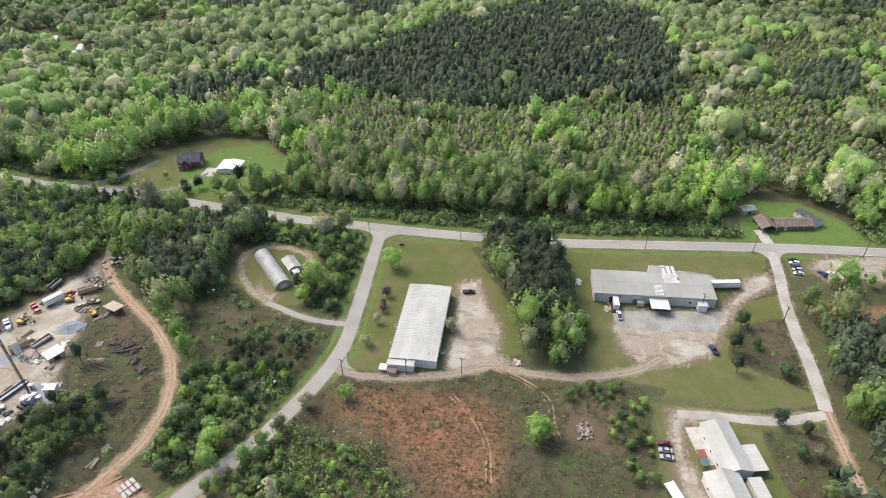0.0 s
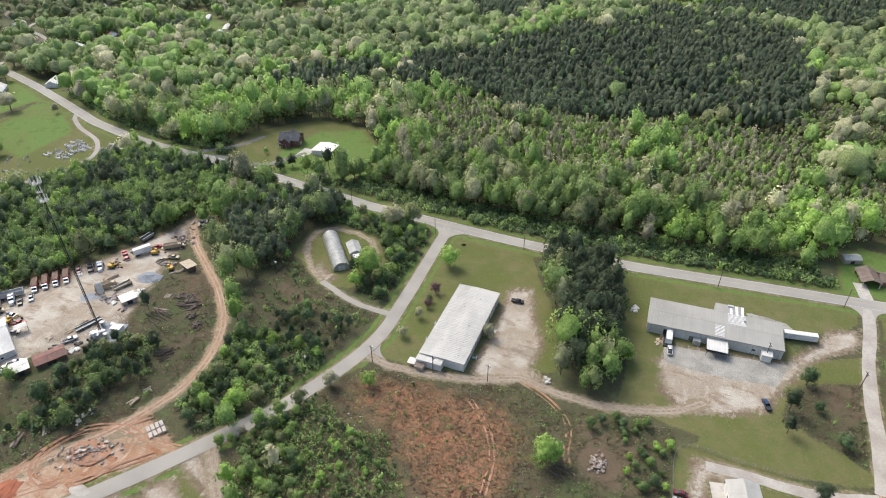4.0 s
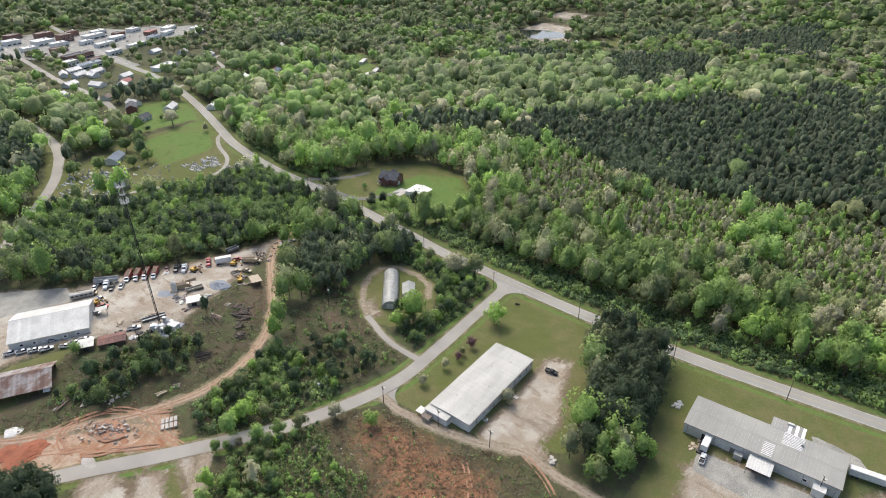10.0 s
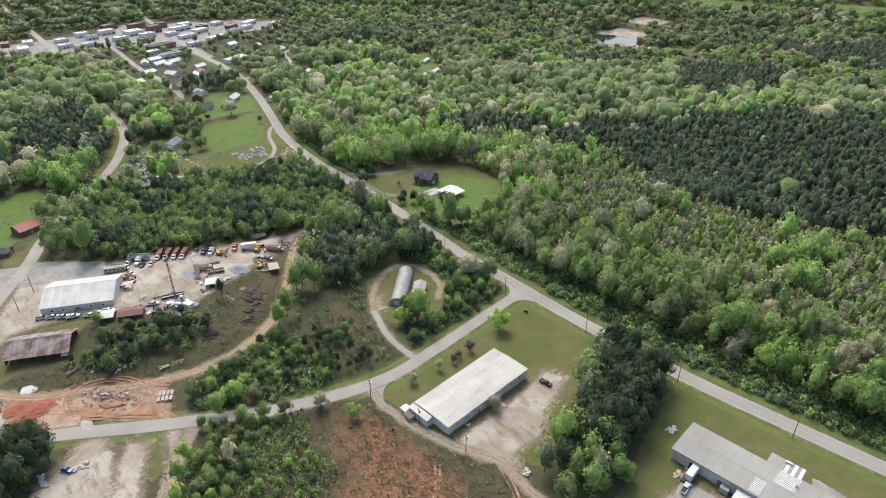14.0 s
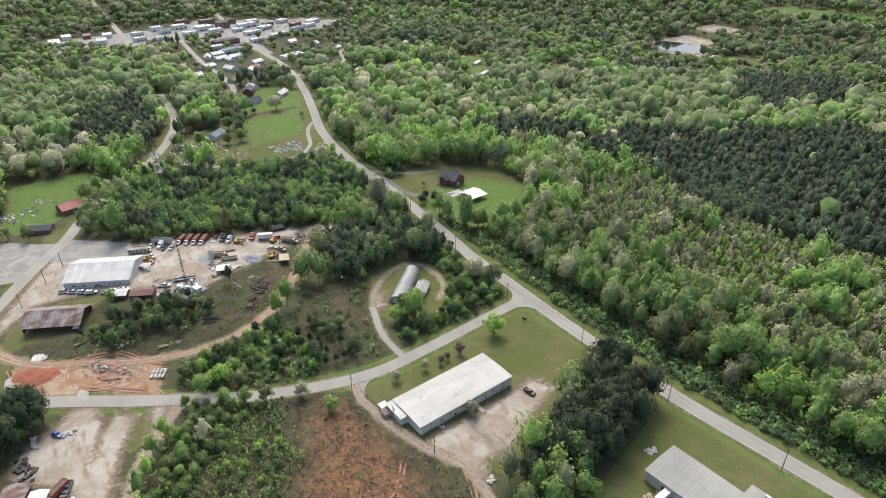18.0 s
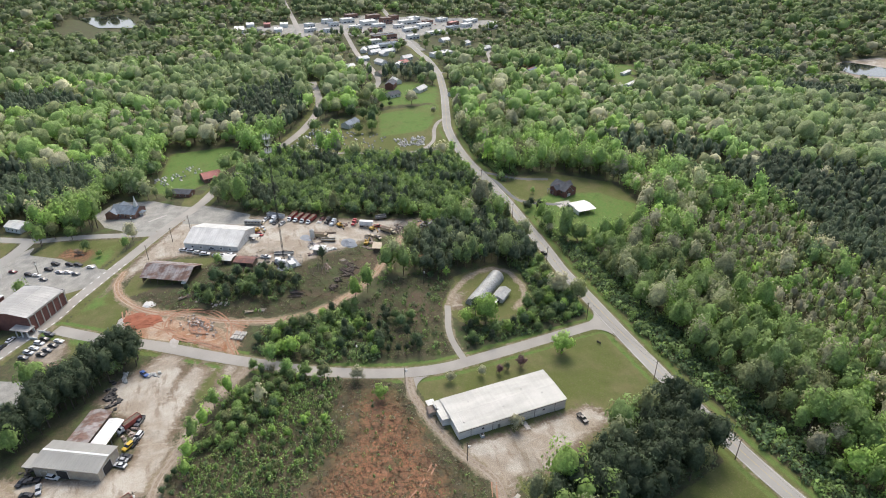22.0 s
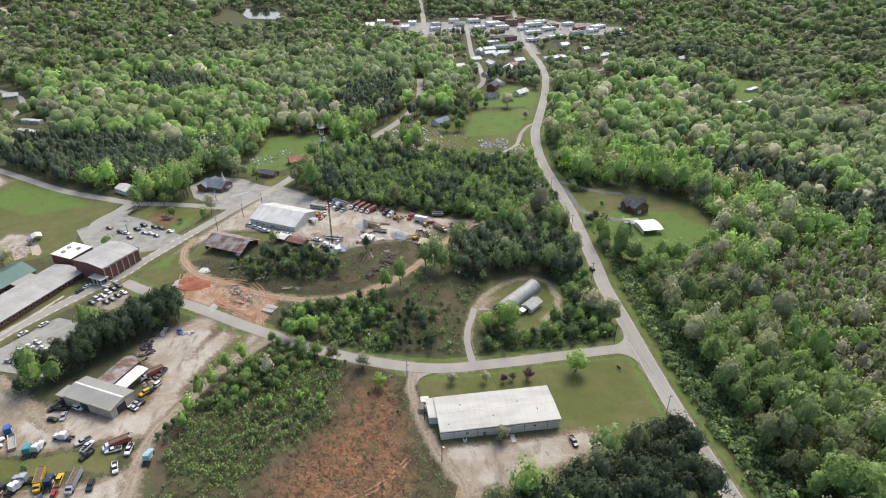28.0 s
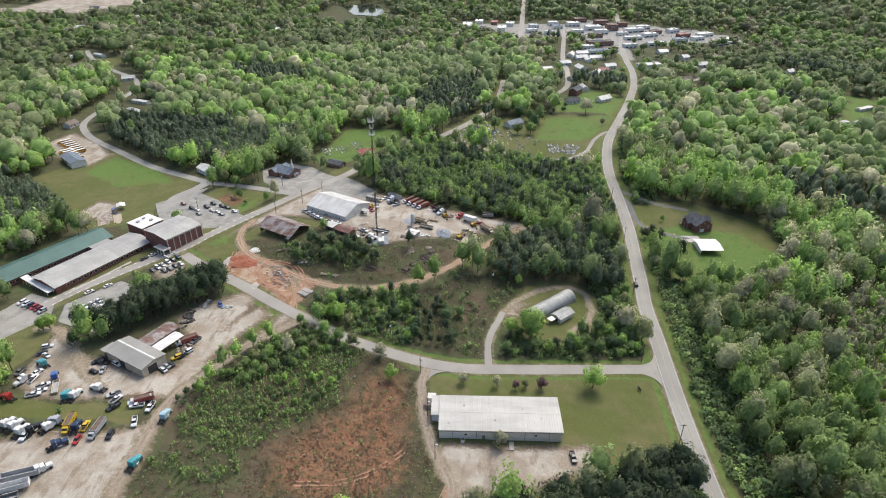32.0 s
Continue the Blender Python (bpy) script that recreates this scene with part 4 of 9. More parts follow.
# shops in the town: x, y, turn, length, depth, height, tone
SHOP_SPOTS = [(-898, 379, 10, 24, 18, 6, 1), (-897, 408, 8, 17, 16, 9, 2), (-971, 369, 20, 20, 14, 6, 2), (-880, 439, 15, 30, 12, 6, 0), (-915, 180, 85, 34, 14, 5, 1), (-913, 287, 20, 14, 12, 5, 0), (-906, 324, 10, 15, 11, 5, 3), (-775, 446, 20, 28, 9, 5, 0),
              (-857, 540, 30, 26, 12, 5, 1), (-795, 548, 30, 34, 9, 4, 1), (-833, 341, 12, 16, 9, 5, 5), (-831, 371, 10, 20, 10, 5, 2), (-816, 423, 15, 26, 10, 5, 0), (-808, 489, 25, 22, 10, 5, 3), (-767, 366, 12, 36, 12, 6, 5), (-709, 354, 12, 30, 12, 5, 3),
              (-628, 400, 18, 30, 13, 5, 0), (-930, 250, 80, 18, 12, 5, 0), (-935, 320, 10, 16, 12, 6, 1), (-925, 430, 10, 14, 12, 7, 2), (-846, 505, 30, 20, 10, 5, 4), (-940, 225, 80, 16, 10, 5, 4), (-870, 470, 20, 16, 10, 5, 2), (-855, 305, 15, 14, 9, 5, 0), (-950, 200, 85, 20, 12, 5, 1), (-868, 350, 12, 18, 12, 5, 1), (-862, 385, 10, 20, 12, 6, 0), (-850, 415, 15, 16, 10, 5, 1), (-846, 455, 20, 22, 12, 5, 1), (-826, 520, 30, 20, 10, 5, 0),
              (-830, 570, 30, 24, 10, 4, 1), (-930, 352, 10, 20, 14, 6, 0), (-945, 400, 10, 22, 14, 7, 2), (-910, 460, 15, 20, 12, 5, 1), (-885, 500, 25, 18, 12, 5, 0), (-740, 345, 12, 16, 10, 5, 1), (-728, 372, 12, 20, 10, 5, 2), (-755, 405, 15, 18, 9, 5, 1), (-890, 235, 80, 22, 12, 5, 0), (-870, 280, 20, 16, 10, 5, 1), (-885, 205, 80, 18, 10, 5, 5)]
KEEP_OUT += [(x, y, 11) for x, y, *_ in HOUSE_SPOTS + TRAILERS] + [(x, y, 13) for x, y, *_ in SHOP_SPOTS]


def in_any(polys, X, Y, grow=0.0):
    best = np.full(np.shape(X), -1e9)
    for p in polys:
        best = np.maximum(best, edge_distance(p, X, Y))
    return best > -grow


def free_of_built(X, Y, gap):
    ok = np.ones(len(X), bool)
    for line, width in ROADS:
        ok &= line_distance(line, X, Y) > width / 2 + gap + (1.5 if line is MAIN_ROAD else 0)
    for x, y, r in KEEP_OUT:
        ok &= np.hypot(X - x, Y - y) > r
    return ok & ~in_any(LAWNS + GRAVELS + PAVED, X, Y, 1.5)


def leaf_sprays(r, p, n, leaf):
    """Small bent four-sided leaf sprays at the points p, roughly facing n."""
    g = n + r.normal(size=n.shape) * 0.45
    g /= np.linalg.norm(g, axis=1)[:, None]
    t = np.cross(g, r.normal(size=n.shape))
    t /= np.linalg.norm(t, axis=1)[:, None]
    b = np.cross(g, t)
    s = leaf * r.uniform(0.55, 1.4, (len(p), 1))
    quad = []
    for u, v in ((-1, -0.7), (1, -0.7), (0.7, 1), (-0.7, 0.8)):
        j = r.uniform(0.6, 1.3, (len(p), 2))
        quad.append(p + t * s * u * j[:, :1] * 0.5 + b * s * v * j[:, 1:] * 0.5 - g * s * 0.14 * (abs(u) > 0.8))
    return np.stack(quad, 1).reshape(-1, 3)


def crown_cloud(r, clumps, cards, leaf, nu, nv, R, zc, hz, taper, knobs=0.34, up=0.42, core=0.55):
    """A lumpy leafy mass with sprays standing out of its clumps: corners, outward normals, shade."""
    axes = np.array([R, R, hz])
    ctr = np.array([0, 0, zc])

    def profile(z):
        u = np.clip((z - zc) / hz * 0.5 + 0.5, 0, 1)
        return (1.0 - taper * u)[..., None] * np.array([1, 1, 0]) + np.array([0, 0, 1])

    k = np.arange(clumps) + 0.5
    pol = np.arccos(np.clip(1 - 1.75 * k / clumps, -1, 1))
    azi = k * 2.4 + r.uniform(-0.5, 0.5, clumps)
    d = np.c_[np.sin(pol) * np.cos(azi), np.sin(pol) * np.sin(azi), np.cos(pol)]
    cc = d * axes * r.uniform(0.5, 0.85, (clumps, 1))
    cc = cc * profile(cc[:, 2] + zc) + ctr
    rad = R * knobs * r.uniform(0.75, 1.3, clumps)
    tone = r.uniform(0.9, 1.12, clumps)

    def outward(p):
        e = (p - ctr) / axes ** 2
        e /= np.linalg.norm(e, axis=1)[:, None] + 1e-9
        w = np.argmin(np.linalg.norm((p[:, None] - cc[None]), axis=2) / rad[None], axis=1)
        q = p - cc[w]
        q /= np.linalg.norm(q, axis=1)[:, None] + 1e-9
        n = e * 0.55 + q * 0.6 + np.array([0, 0, up])
        return n / (np.linalg.norm(n, axis=1)[:, None] + 1e-9), w

    th = np.linspace(0, 2 * math.pi, nu + 1)[:-1]
    ph = np.linspace(-1.25, 1.5, nv + 1)
    T, P = np.meshgrid(th, ph)
    g = np.stack([np.cos(P) * np.cos(T), np.cos(P) * np.sin(T), np.sin(P)], -1)
    swell = core + 0.38 * np.exp(-((g[:, :, None] - d[None, None]) ** 2).sum(-1) / 0.22).max(-1) * r.uniform(0.8, 1.2, T.shape)
    g = g * axes * swell[..., None]
    g = g * profile(g[..., 2] + zc) + ctr
    i = np.arange(nu * (nv + 1)).reshape(nv + 1, nu)
    q = np.stack([i[:-1], np.roll(i, -1, 1)[:-1], np.roll(i, -1, 1)[1:], i[1:]], -1).reshape(-1)
    body = g.reshape(-1, 3)
    nb, wb = outward(body)
    w = r.integers(clumps, size=cards)
    dv = r.normal(size=(cards, 3)) + d[w] * 0.9
    dv /= np.linalg.norm(dv, axis=1)[:, None]
    p = cc[w] + dv * rad[w][:, None] * r.uniform(0.75, 1.15, (cards, 1))
    nc, wc = outward(p)
    co = np.concatenate([body[q], leaf_sprays(r, p, nc, leaf)])
    nrm = np.concatenate([nb[q], np.repeat(nc, 4, 0)])
    shade = np.concatenate([(tone[wb] * 0.94)[q], np.repeat(tone[wc] * r.uniform(0.86, 1.16, cards), 4)])
    return co, nrm, shade


def tube(pts, radii, sides=5):
    co, q = [], []
    for k, (p, rad) in enumerate(zip(pts, radii)):
        for i in range(sides):
            a = 2 * math.pi * i / sides
            co.append((p[0] + rad * math.cos(a), p[1] + rad * math.sin(a), p[2]))
    for k in range(len(pts) - 1):
        for i in range(sides):
            j = (i + 1) % sides
            q.append((k * sides + i, k * sides + j, (k + 1) * sides + j, (k + 1) * sides + i))
    return np.array(co), np.array(q)


def join_tubes(parts):
    co, q, n = [], [], 0
    for c, f in parts:
        co.append(c)
        q.append(f + n)
        n += len(c)
    return np.concatenate(co), np.concatenate(q)


def tree_shape(kind, seed, clumps, cards, leaf, nu, nv, limbs, sides):
    """Corners of the crown with normals and shade, and the wood, of one tree standing on the origin."""
    r = np.random.default_rng(seed)
    wood = []
    if kind == "broad":
        R, H = 5.1 * r.uniform(0.75, 1.2), 12.8 * r.uniform(0.8, 1.2)
        co, nrm, shade = crown_cloud(r, clumps, cards, leaf, nu, nv, R, H * 0.58, H * 0.42, r.uniform(0.1, 0.5), core=0.46 if cards > 60 else 0.6)
        wood.append(tube([(0, 0, -0.3), (0.1, 0.05, H * 0.35), (0.05, 0.1, H * 0.8)], (0.26, 0.18, 0.05), sides))
        for i in range(limbs):
            z0, a, out = H * r.uniform(0.2, 0.5), r.uniform(0, 6.28), R * r.uniform(0.5, 0.8)
            wood.append(tube([(0.08, 0.05, z0), (out * 0.5 * math.cos(a), out * 0.5 * math.sin(a), z0 + H * 0.08), (out * math.cos(a), out * math.sin(a), z0 + H * 0.2)], (0.11, 0.07, 0.02), max(3, sides - 2)))
    elif kind == "pine":
        R, H = 3.7 * r.uniform(0.85, 1.2), 14.5 * r.uniform(0.9, 1.1)
        co, nrm, shade = crown_cloud(r, clumps, cards, leaf, nu, nv, R, H * 0.6, H * 0.42, r.uniform(0.2, 0.55), 0.42, core=0.48 if cards > 60 else 0.6)
        wood.append(tube([(0, 0, -0.3), (0.05, 0.05, H * 0.5), (0, 0, H * 0.95)], (0.2, 0.15, 0.03), sides))
        for i in range(limbs):
            z0, a, out = H * r.uniform(0.25, 0.6), r.uniform(0, 6.28), R * 0.7
            wood.append(tube([(0.03, 0.03, z0), (out * math.cos(a), out * math.sin(a), z0 + 0.4)], (0.06, 0.02), 3))
    elif kind == "young":
        R, H = 2.3 * r.uniform(0.75, 1.25), 8.6 * r.uniform(0.8, 1.25)
        co, nrm, shade = crown_cloud(r, clumps, cards, leaf, nu, nv, R, H * 0.56, H * 0.42, 0.35, 0.45)
        wood.append(tube([(0, 0, -0.3), (0.02, 0, H * 0.92)], (0.1, 0.02), sides))
    elif kind == "tuft":
        p = r.normal(0, 0.45, (cards, 3)) * np.array([1, 1, 0.0]) + np.array([0, 0, 0.2])
        n = np.tile(np.array([0.0, 0.0, 1.0]), (cards, 1))
        co, nrm, shade = leaf_sprays(r, p, n, leaf), np.repeat(n, 4, 0), np.repeat(r.uniform(0.8, 1.25, cards), 4)
        wood.append(tube([(0, 0, -0.1), (0.02, 0, 0.2)], (0.02, 0.01), 3))
    else:                                                    # shrub
        co, nrm, shade = crown_cloud(r, clumps, cards, leaf, nu, nv, 1.25 * r.uniform(0.8, 1.2), 0.62, 0.66 * r.uniform(0.8, 1.3), 0.3, 0.5, 0.8, 0.2)
        wood.append(tube([(0, 0, -0.2), (0.05, 0, 0.9)], (0.05, 0.02), 3))
    wco, wq = join_tubes(wood)
    return co, nrm, shade, wco, wq


SHAPES = {}
LOD = {("broad", 0): (17, 800, 0.55, 10, 7, 5, 6), ("broad", 1): (16, 300, 0.72, 7, 5, 1, 3), ("broad", 4): (14, 150, 0.9, 7, 5, 0, 3), ("broad", 2): (10, 44, 1.15, 6, 4, 0, 3), ("broad", 3): (8, 16, 1.6, 5, 3, 0, 3),
       ("pine", 0): (13, 420, 0.5, 7, 7, 4, 6), ("pine", 3): (12, 130, 0.62, 6, 6, 0, 4), ("pine", 1): (9, 70, 0.8, 5, 4, 0, 3), ("pine", 2): (6, 12, 1.2, 5, 3, 0, 3), ("young", 0): (7, 130, 0.5, 6, 6, 0, 4), ("young", 1): (6, 26, 0.7, 5, 4, 0, 3), ("young", 2): (4, 9, 1.0, 5, 4, 0, 3),
       ("shrub", 0): (6, 70, 0.42, 6, 4, 0, 3), ("shrub", 1): (7, 38, 0.5, 4, 3, 0, 3), ("shrub", 2): (6, 26, 0.42, 4, 2, 0, 3), ("tuft", 2): (3, 4, 0.42, 0, 0, 0, 3)}


def shapes(kind, lod):
    if (kind, lod) not in SHAPES:
        SHAPES[kind, lod] = [tree_shape(kind, 11 * k + 3 * lod + len(kind), *LOD[kind, lod]) for k in range(7)]
    return SHAPES[kind, lod]


# foliage tones: fresh green, mid green, olive, blossom cream, bare grey-brown, dark pine, young pine
# second pine tone is the dark one lightened: distance haze put into colour
TONES = {"fresh": (0.275, 0.40, 0.125), "mid": (0.20, 0.285, 0.105), "olive": (0.26, 0.29, 0.135), "cream": (0.48, 0.47, 0.30), "bare": (0.33, 0.325, 0.215), "dark": (0.084, 0.115, 0.062), "hazepine": (0.132, 0.17, 0.10), "youngpine": (0.29, 0.335, 0.15),
         "lime": (0.32, 0.47, 0.12), "deep": (0.12, 0.185, 0.085), "plum": (0.18, 0.11, 0.11), "straw": (0.24, 0.19, 0.11), "rust": (0.20, 0.12, 0.075)}
MIXES = {"broad": (("deep", 0.10), ("mid", 0.20), ("olive", 0.14), ("bare", 0.03), ("cream", 0.08), ("fresh", 0.28), ("lime", 0.17)), "pine": (("hazepine", 0.94), ("fresh", 0.03), ("deep", 0.03)),
         "young": (("youngpine", 0.34), ("lime", 0.12), ("bare", 0.22), ("cream", 0.10), ("fresh", 0.22)), "shrub": (("mid", 0.34), ("fresh", 0.26), ("olive", 0.28), ("bare", 0.12)), "tuft": (("bare", 0.2), ("straw", 0.3), ("olive", 0.3), ("mid", 0.2)), "rusty": (("straw", 0.5), ("rust", 0.35), ("bare", 0.15)), "vine": (("fresh", 0.5), ("lime", 0.2), ("mid", 0.3)), "youngwood": (("deep", 0.3), ("mid", 0.35), ("fresh", 0.25), ("lime", 0.1)), "carpet": (("mid", 0.34), ("fresh", 0.34), ("olive", 0.14), ("deep", 0.18)), "edge": (("deep", 0.45), ("mid", 0.4), ("fresh", 0.15))}


def tones(mix, n, r, lean=None):
    """Colours drawn from a mix; lean, from 0 to 1, draws neighbours from the same end of it."""
    names, w = zip(*MIXES[mix])
    u = r.uniform(size=n) if lean is None else np.clip(0.45 * r.uniform(size=n) + 0.55 * lean + r.normal(0, 0.05, n), 0, 0.999)
    pick = np.searchsorted(np.cumsum(np.array(w) / sum(w))[:-1], u)
    return np.array([TONES[k] for k in names])[pick] * r.uniform(0.82, 1.2, (n, 1))


def grove(name, label, kind, X, Y, size, tint, lod, r, category="trees", squat=1.0):
    """Many trees as one mesh; squat: height against breadth."""
    sh = shapes(kind, lod)
    pick = r.integers(len(sh), size=len(X))
    cos, qs, tints, mis, nos, n = [], [], [], [], [], 0
    for k, (co, nrm, shade, wco, wq) in enumerate(sh):
        wn_ = wco * np.array([1, 1, 0]) + np.array([1e-4, 0, 0])
        wn_ = wn_ / np.linalg.norm(wn_, axis=1)[:, None]
        w = np.flatnonzero(pick == k)
        if not len(w):
            continue
        a = r.uniform(0, 6.28, len(w))
        ca, sa = np.cos(a) * size[w], np.sin(a) * size[w]
        tall = size[w] * squat * r.uniform(0.88, 1.14, len(w))
        base = ground_z(X[w], Y[w])
        c1, s1 = np.cos(a)[:, None], np.sin(a)[:, None]
        for pts, kindof, no in ((co, 0, nrm), (wco, 1, wn_)):
            nos.append(np.stack([no[None, :, 0] * c1 - no[None, :, 1] * s1, no[None, :, 0] * s1 + no[None, :, 1] * c1, np.broadcast_to(no[None, :, 2], (len(w), len(no)))], -1).reshape(-1, 3))
            x = pts[None, :, 0] * ca[:, None] - pts[None, :, 1] * sa[:, None] + X[w][:, None]
            y = pts[None, :, 0] * sa[:, None] + pts[None, :, 1] * ca[:, None] + Y[w][:, None]
            z = pts[None, :, 2] * tall[:, None] + base[:, None]
            cos.append(np.stack([x, y, z], -1).reshape(-1, 3))
            f = np.arange(len(pts)).reshape(-1, 4) if kindof == 0 else wq
            qs.append((f[None] + (n + np.arange(len(w)) * len(pts))[:, None, None]).reshape(-1, 4))
            mis.append(np.full(len(w) * len(f), kindof))
            tints.append((tint[w][:, None, :] * (shade[None, :, None] if kindof == 0 else 1.0) * np.ones((1, len(pts), 1))).reshape(-1, 3))
            n += len(w) * len(pts)
    me = mesh_arrays(name, np.concatenate(cos), np.concatenate(qs), [M_LEAF, M_BARK], np.concatenate(tints), np.concatenate(mis), True, np.concatenate(nos))
    return tagged(new(name, me), label, category, kind="stuff")


def scatter(x0, x1, y0, y1, step, r):
    X, Y = np.meshgrid(np.arange(x0, x1, step), np.arange(y0, y1, step))
    X, Y = X.ravel() + r.uniform(-0.48, 0.48, X.size) * step, Y.ravel() + r.uniform(-0.48, 0.48, Y.size) * step
    ok = edge_distance(VISIBLE, X, Y) > 0
    return X[ok], Y[ok]


def patchiness(X, Y, seed, wave):
    r = np.random.default_rng(seed)
    v = np.zeros(len(X))
    for k in range(7):
        th, ph = r.uniform(0, 6.28, 2)
        w = 6.28 / (wave * r.uniform(0.5, 2))
        v += np.sin(w * (X * np.cos(th) + Y * np.sin(th)) + ph)
    return v / 7 ** 0.5


rng = np.random.default_rng(21)
# inner ground: trees that stand singly, each a thing of its own
HUB = (-70, 130)


def far_from_hub(X, Y):
    return np.hypot(X - HUB[0], Y - HUB[1])


INNER = [(-300, -40), (-80, -40), (60, 60), (160, 110), (190, 264), (100, 268), (10, 262), (-70, 264), (-200, 276), (-300, 262)]
WOODY = [
    [(-230, 122), (-304, 112), (-354, 161), (-319, 192), (-311, 253), (-289, 279), (-214, 276), (-199, 256), (-208, 233), (-211, 209), (-223, 176)],
    [(-120, 112), (-122, 135), (-130, 152), (-116, 162), (-92, 162), (-80, 152), (-90, 130), (-104, 106)],
    [(-104, 204), (-80, 197), (-78, 260), (-98, 268), (-151, 269), (-143, 250), (-108, 250), (-95, 235)],
    [(-163, 76), (-168, 103), (-166, 132), (-148, 138), (-137, 118), (-146, 90)],
    [(18, 180), (24, 190), (26, 180), (14, 178)],
]
DARK_BAND = [(-121, 173), (-110, 182), (-80, 178), (-80, 164), (-90, 158), (-106, 154)]
TREES = {}


def tree_template(kind, tone, seed, name, label):
    """One standing tree with its wood and its crown as parts."""
    co, nrm, shade, wco, wq = shapes(kind, 0)[seed % 7]
    ob = tagged(new(name), label, "tree")
    tint = np.array(TONES[tone])[None] * shade[:, None]
    crown = new("crown", mesh_arrays("crown", co, np.arange(len(co)).reshape(-1, 4), [M_LEAF], tint, None, True, nrm))
    trunk = new("trunk", mesh_arrays("trunk", wco, wq, [M_PALE_BARK if tone in ("cream", "bare") else M_BARK], smooth=True))
    crown.parent = trunk.parent = ob
    return ob


TREE_WORDS = {"fresh": "bright spring-green broadleaf tree", "mid": "mid-green broadleaf tree in spring leaf", "olive": "olive-green broadleaf tree with young leaves", "cream": "cream-flowering broadleaf tree with pale crown",
              "bare": "grey-brown tree just coming into leaf", "dark": "dark green evergreen with a ragged crown", "lime": "lime-green spring tree with airy crown", "deep": "deep green leafy tree", "youngpine": "young olive-green pine", "plum": "small plum-red ornamental tree"}


def plant(kind, tone, x, y, size, r, where, group=""):
    key = (kind, tone, int(r.integers(3)))
    name = "slender_tree" if kind == "young" and tone != "youngpine" else {"pine": "pine_tree", "young": "young_pine", "shrub": "shrub", "broad": "broadleaf_tree"}[kind]
    m = pose(x, y, gz(x, y), 0, 0, float(r.uniform(0, 360))) @ Matrix.Diagonal((size, size, size * float(r.uniform(0.9, 1.12)), 1))
    if key not in TREES:
        TREES[key] = tree_template(kind, tone, key[2] * 2 + 1, name, TREE_WORDS[tone] + " " + where)
        ob = TREES[key]
        ob.matrix_basis = m
    else:
        ob = copy_thing(TREES[key], pose(0, 0, 0))
        ob.matrix_basis = m
        tagged(ob, TREE_WORDS[tone] + " " + where)
    return tagged(ob, group=group, category="tree")


# pines in the blocks near the hall, the school and the arched shed
tr = np.random.default_rng(31)
for blk, step, where, low, high in ((PINE_BLOCKS[4], 4.4, "beside the hall", 1.05, 1.35), (PINE_BLOCKS[1], 3.5, "by the school", 0.9, 1.15)):
    bx, by = zip(*blk)
    X, Y = scatter(min(bx), max(bx), min(by), max(by), step, tr)
    ok = (edge_distance(blk, X, Y) > 0.5) & free_of_built(X, Y, 2.0)
    for x, y in zip(X[ok], Y[ok]):
        u = tr.uniform()
        if u < 0.9:
            plant("pine", "dark", x, y, tr.uniform(low, high), tr, where, "pine grove")
        else:
            plant("broad", ("deep", "fresh", "mid")[int(tr.integers(3))], x, y, tr.uniform(0.6, 0.9), tr, where)
bx, by = zip(*PINE_BLOCKS[5])
X, Y = scatter(min(bx), max(bx), min(by), max(by), 4.4, tr)
ok = (edge_distance(PINE_BLOCKS[5], X, Y) > 0.5) & free_of_built(X, Y, 2.0)
X, Y = X[ok], Y[ok]
grove("shed_pines", "dense dark pines on the rise behind the shed", "pine", X, Y, tr.uniform(0.75, 1.08, len(X)), tones("pine", len(X), tr), 3, tr, "pine wood")
# mixed trees in the woods round the yard and the shed
for blk, step, where, lo, hi, p in ((WOODY[1], 5.6, "above the lane", 0.35, 0.7, 0.2), (WOODY[2], 5.4, "near the junction", 0.42, 0.72, 0.15), (WOODY[3], 6.0, "below the yard", 0.4, 0.72, 0.5), (WOODY[4], 5, "by the grove", 0.35, 0.55, 0.1), (DARK_BAND, 6.2, "above the lane", 0.4, 0.75, 0.5)):
    bx, by = zip(*blk)
    X, Y = scatter(min(bx), max(bx), min(by), max(by), step, tr)
    ok = (edge_distance(blk, X, Y) > 0) & free_of_built(X, Y, 4.0) & ~in_any(PINE_BLOCKS, X, Y)
    for x, y in zip(X[ok], Y[ok]):
        if tr.uniform() < p:
            plant("pine", "dark", x, y, tr.uniform(lo, hi) * 0.85, tr, where)
        else:
            plant("broad", (("deep", "mid", "deep", "dark", "deep", "olive", "mid") if blk is WOODY[3] or blk is DARK_BAND else ("fresh", "mid", "deep", "mid", "lime", "olive", "deep"))[int(tr.integers(7))], x, y, tr.uniform(lo, hi), tr, where)
bx, by = zip(*WOODY[0])
X, Y = scatter(min(bx), max(bx), min(by), max(by), 4.1, tr)
ok = (edge_distance(WOODY[0], X, Y) > 0) & free_of_built(X, Y, 2.5) & ~in_any(PINE_BLOCKS, X, Y)
X, Y = X[ok], Y[ok]
isp = patchiness(X, Y, 77, 40) + tr.normal(0, 0.5, len(X)) > 0.85
grove("yard_wood", "mixed green wood behind the yard", "broad", X[~isp], Y[~isp], tr.uniform(0.5, 0.8, int((~isp).sum())), tones("youngwood", int((~isp).sum()), tr), 4, tr, "woodland")
grove("yard_pines", "dark pines in the wood behind the yard", "pine", X[isp], Y[isp], tr.uniform(0.7, 0.95, int(isp.sum())), tones("pine", int(isp.sum()), tr), 1, tr, "pine wood")
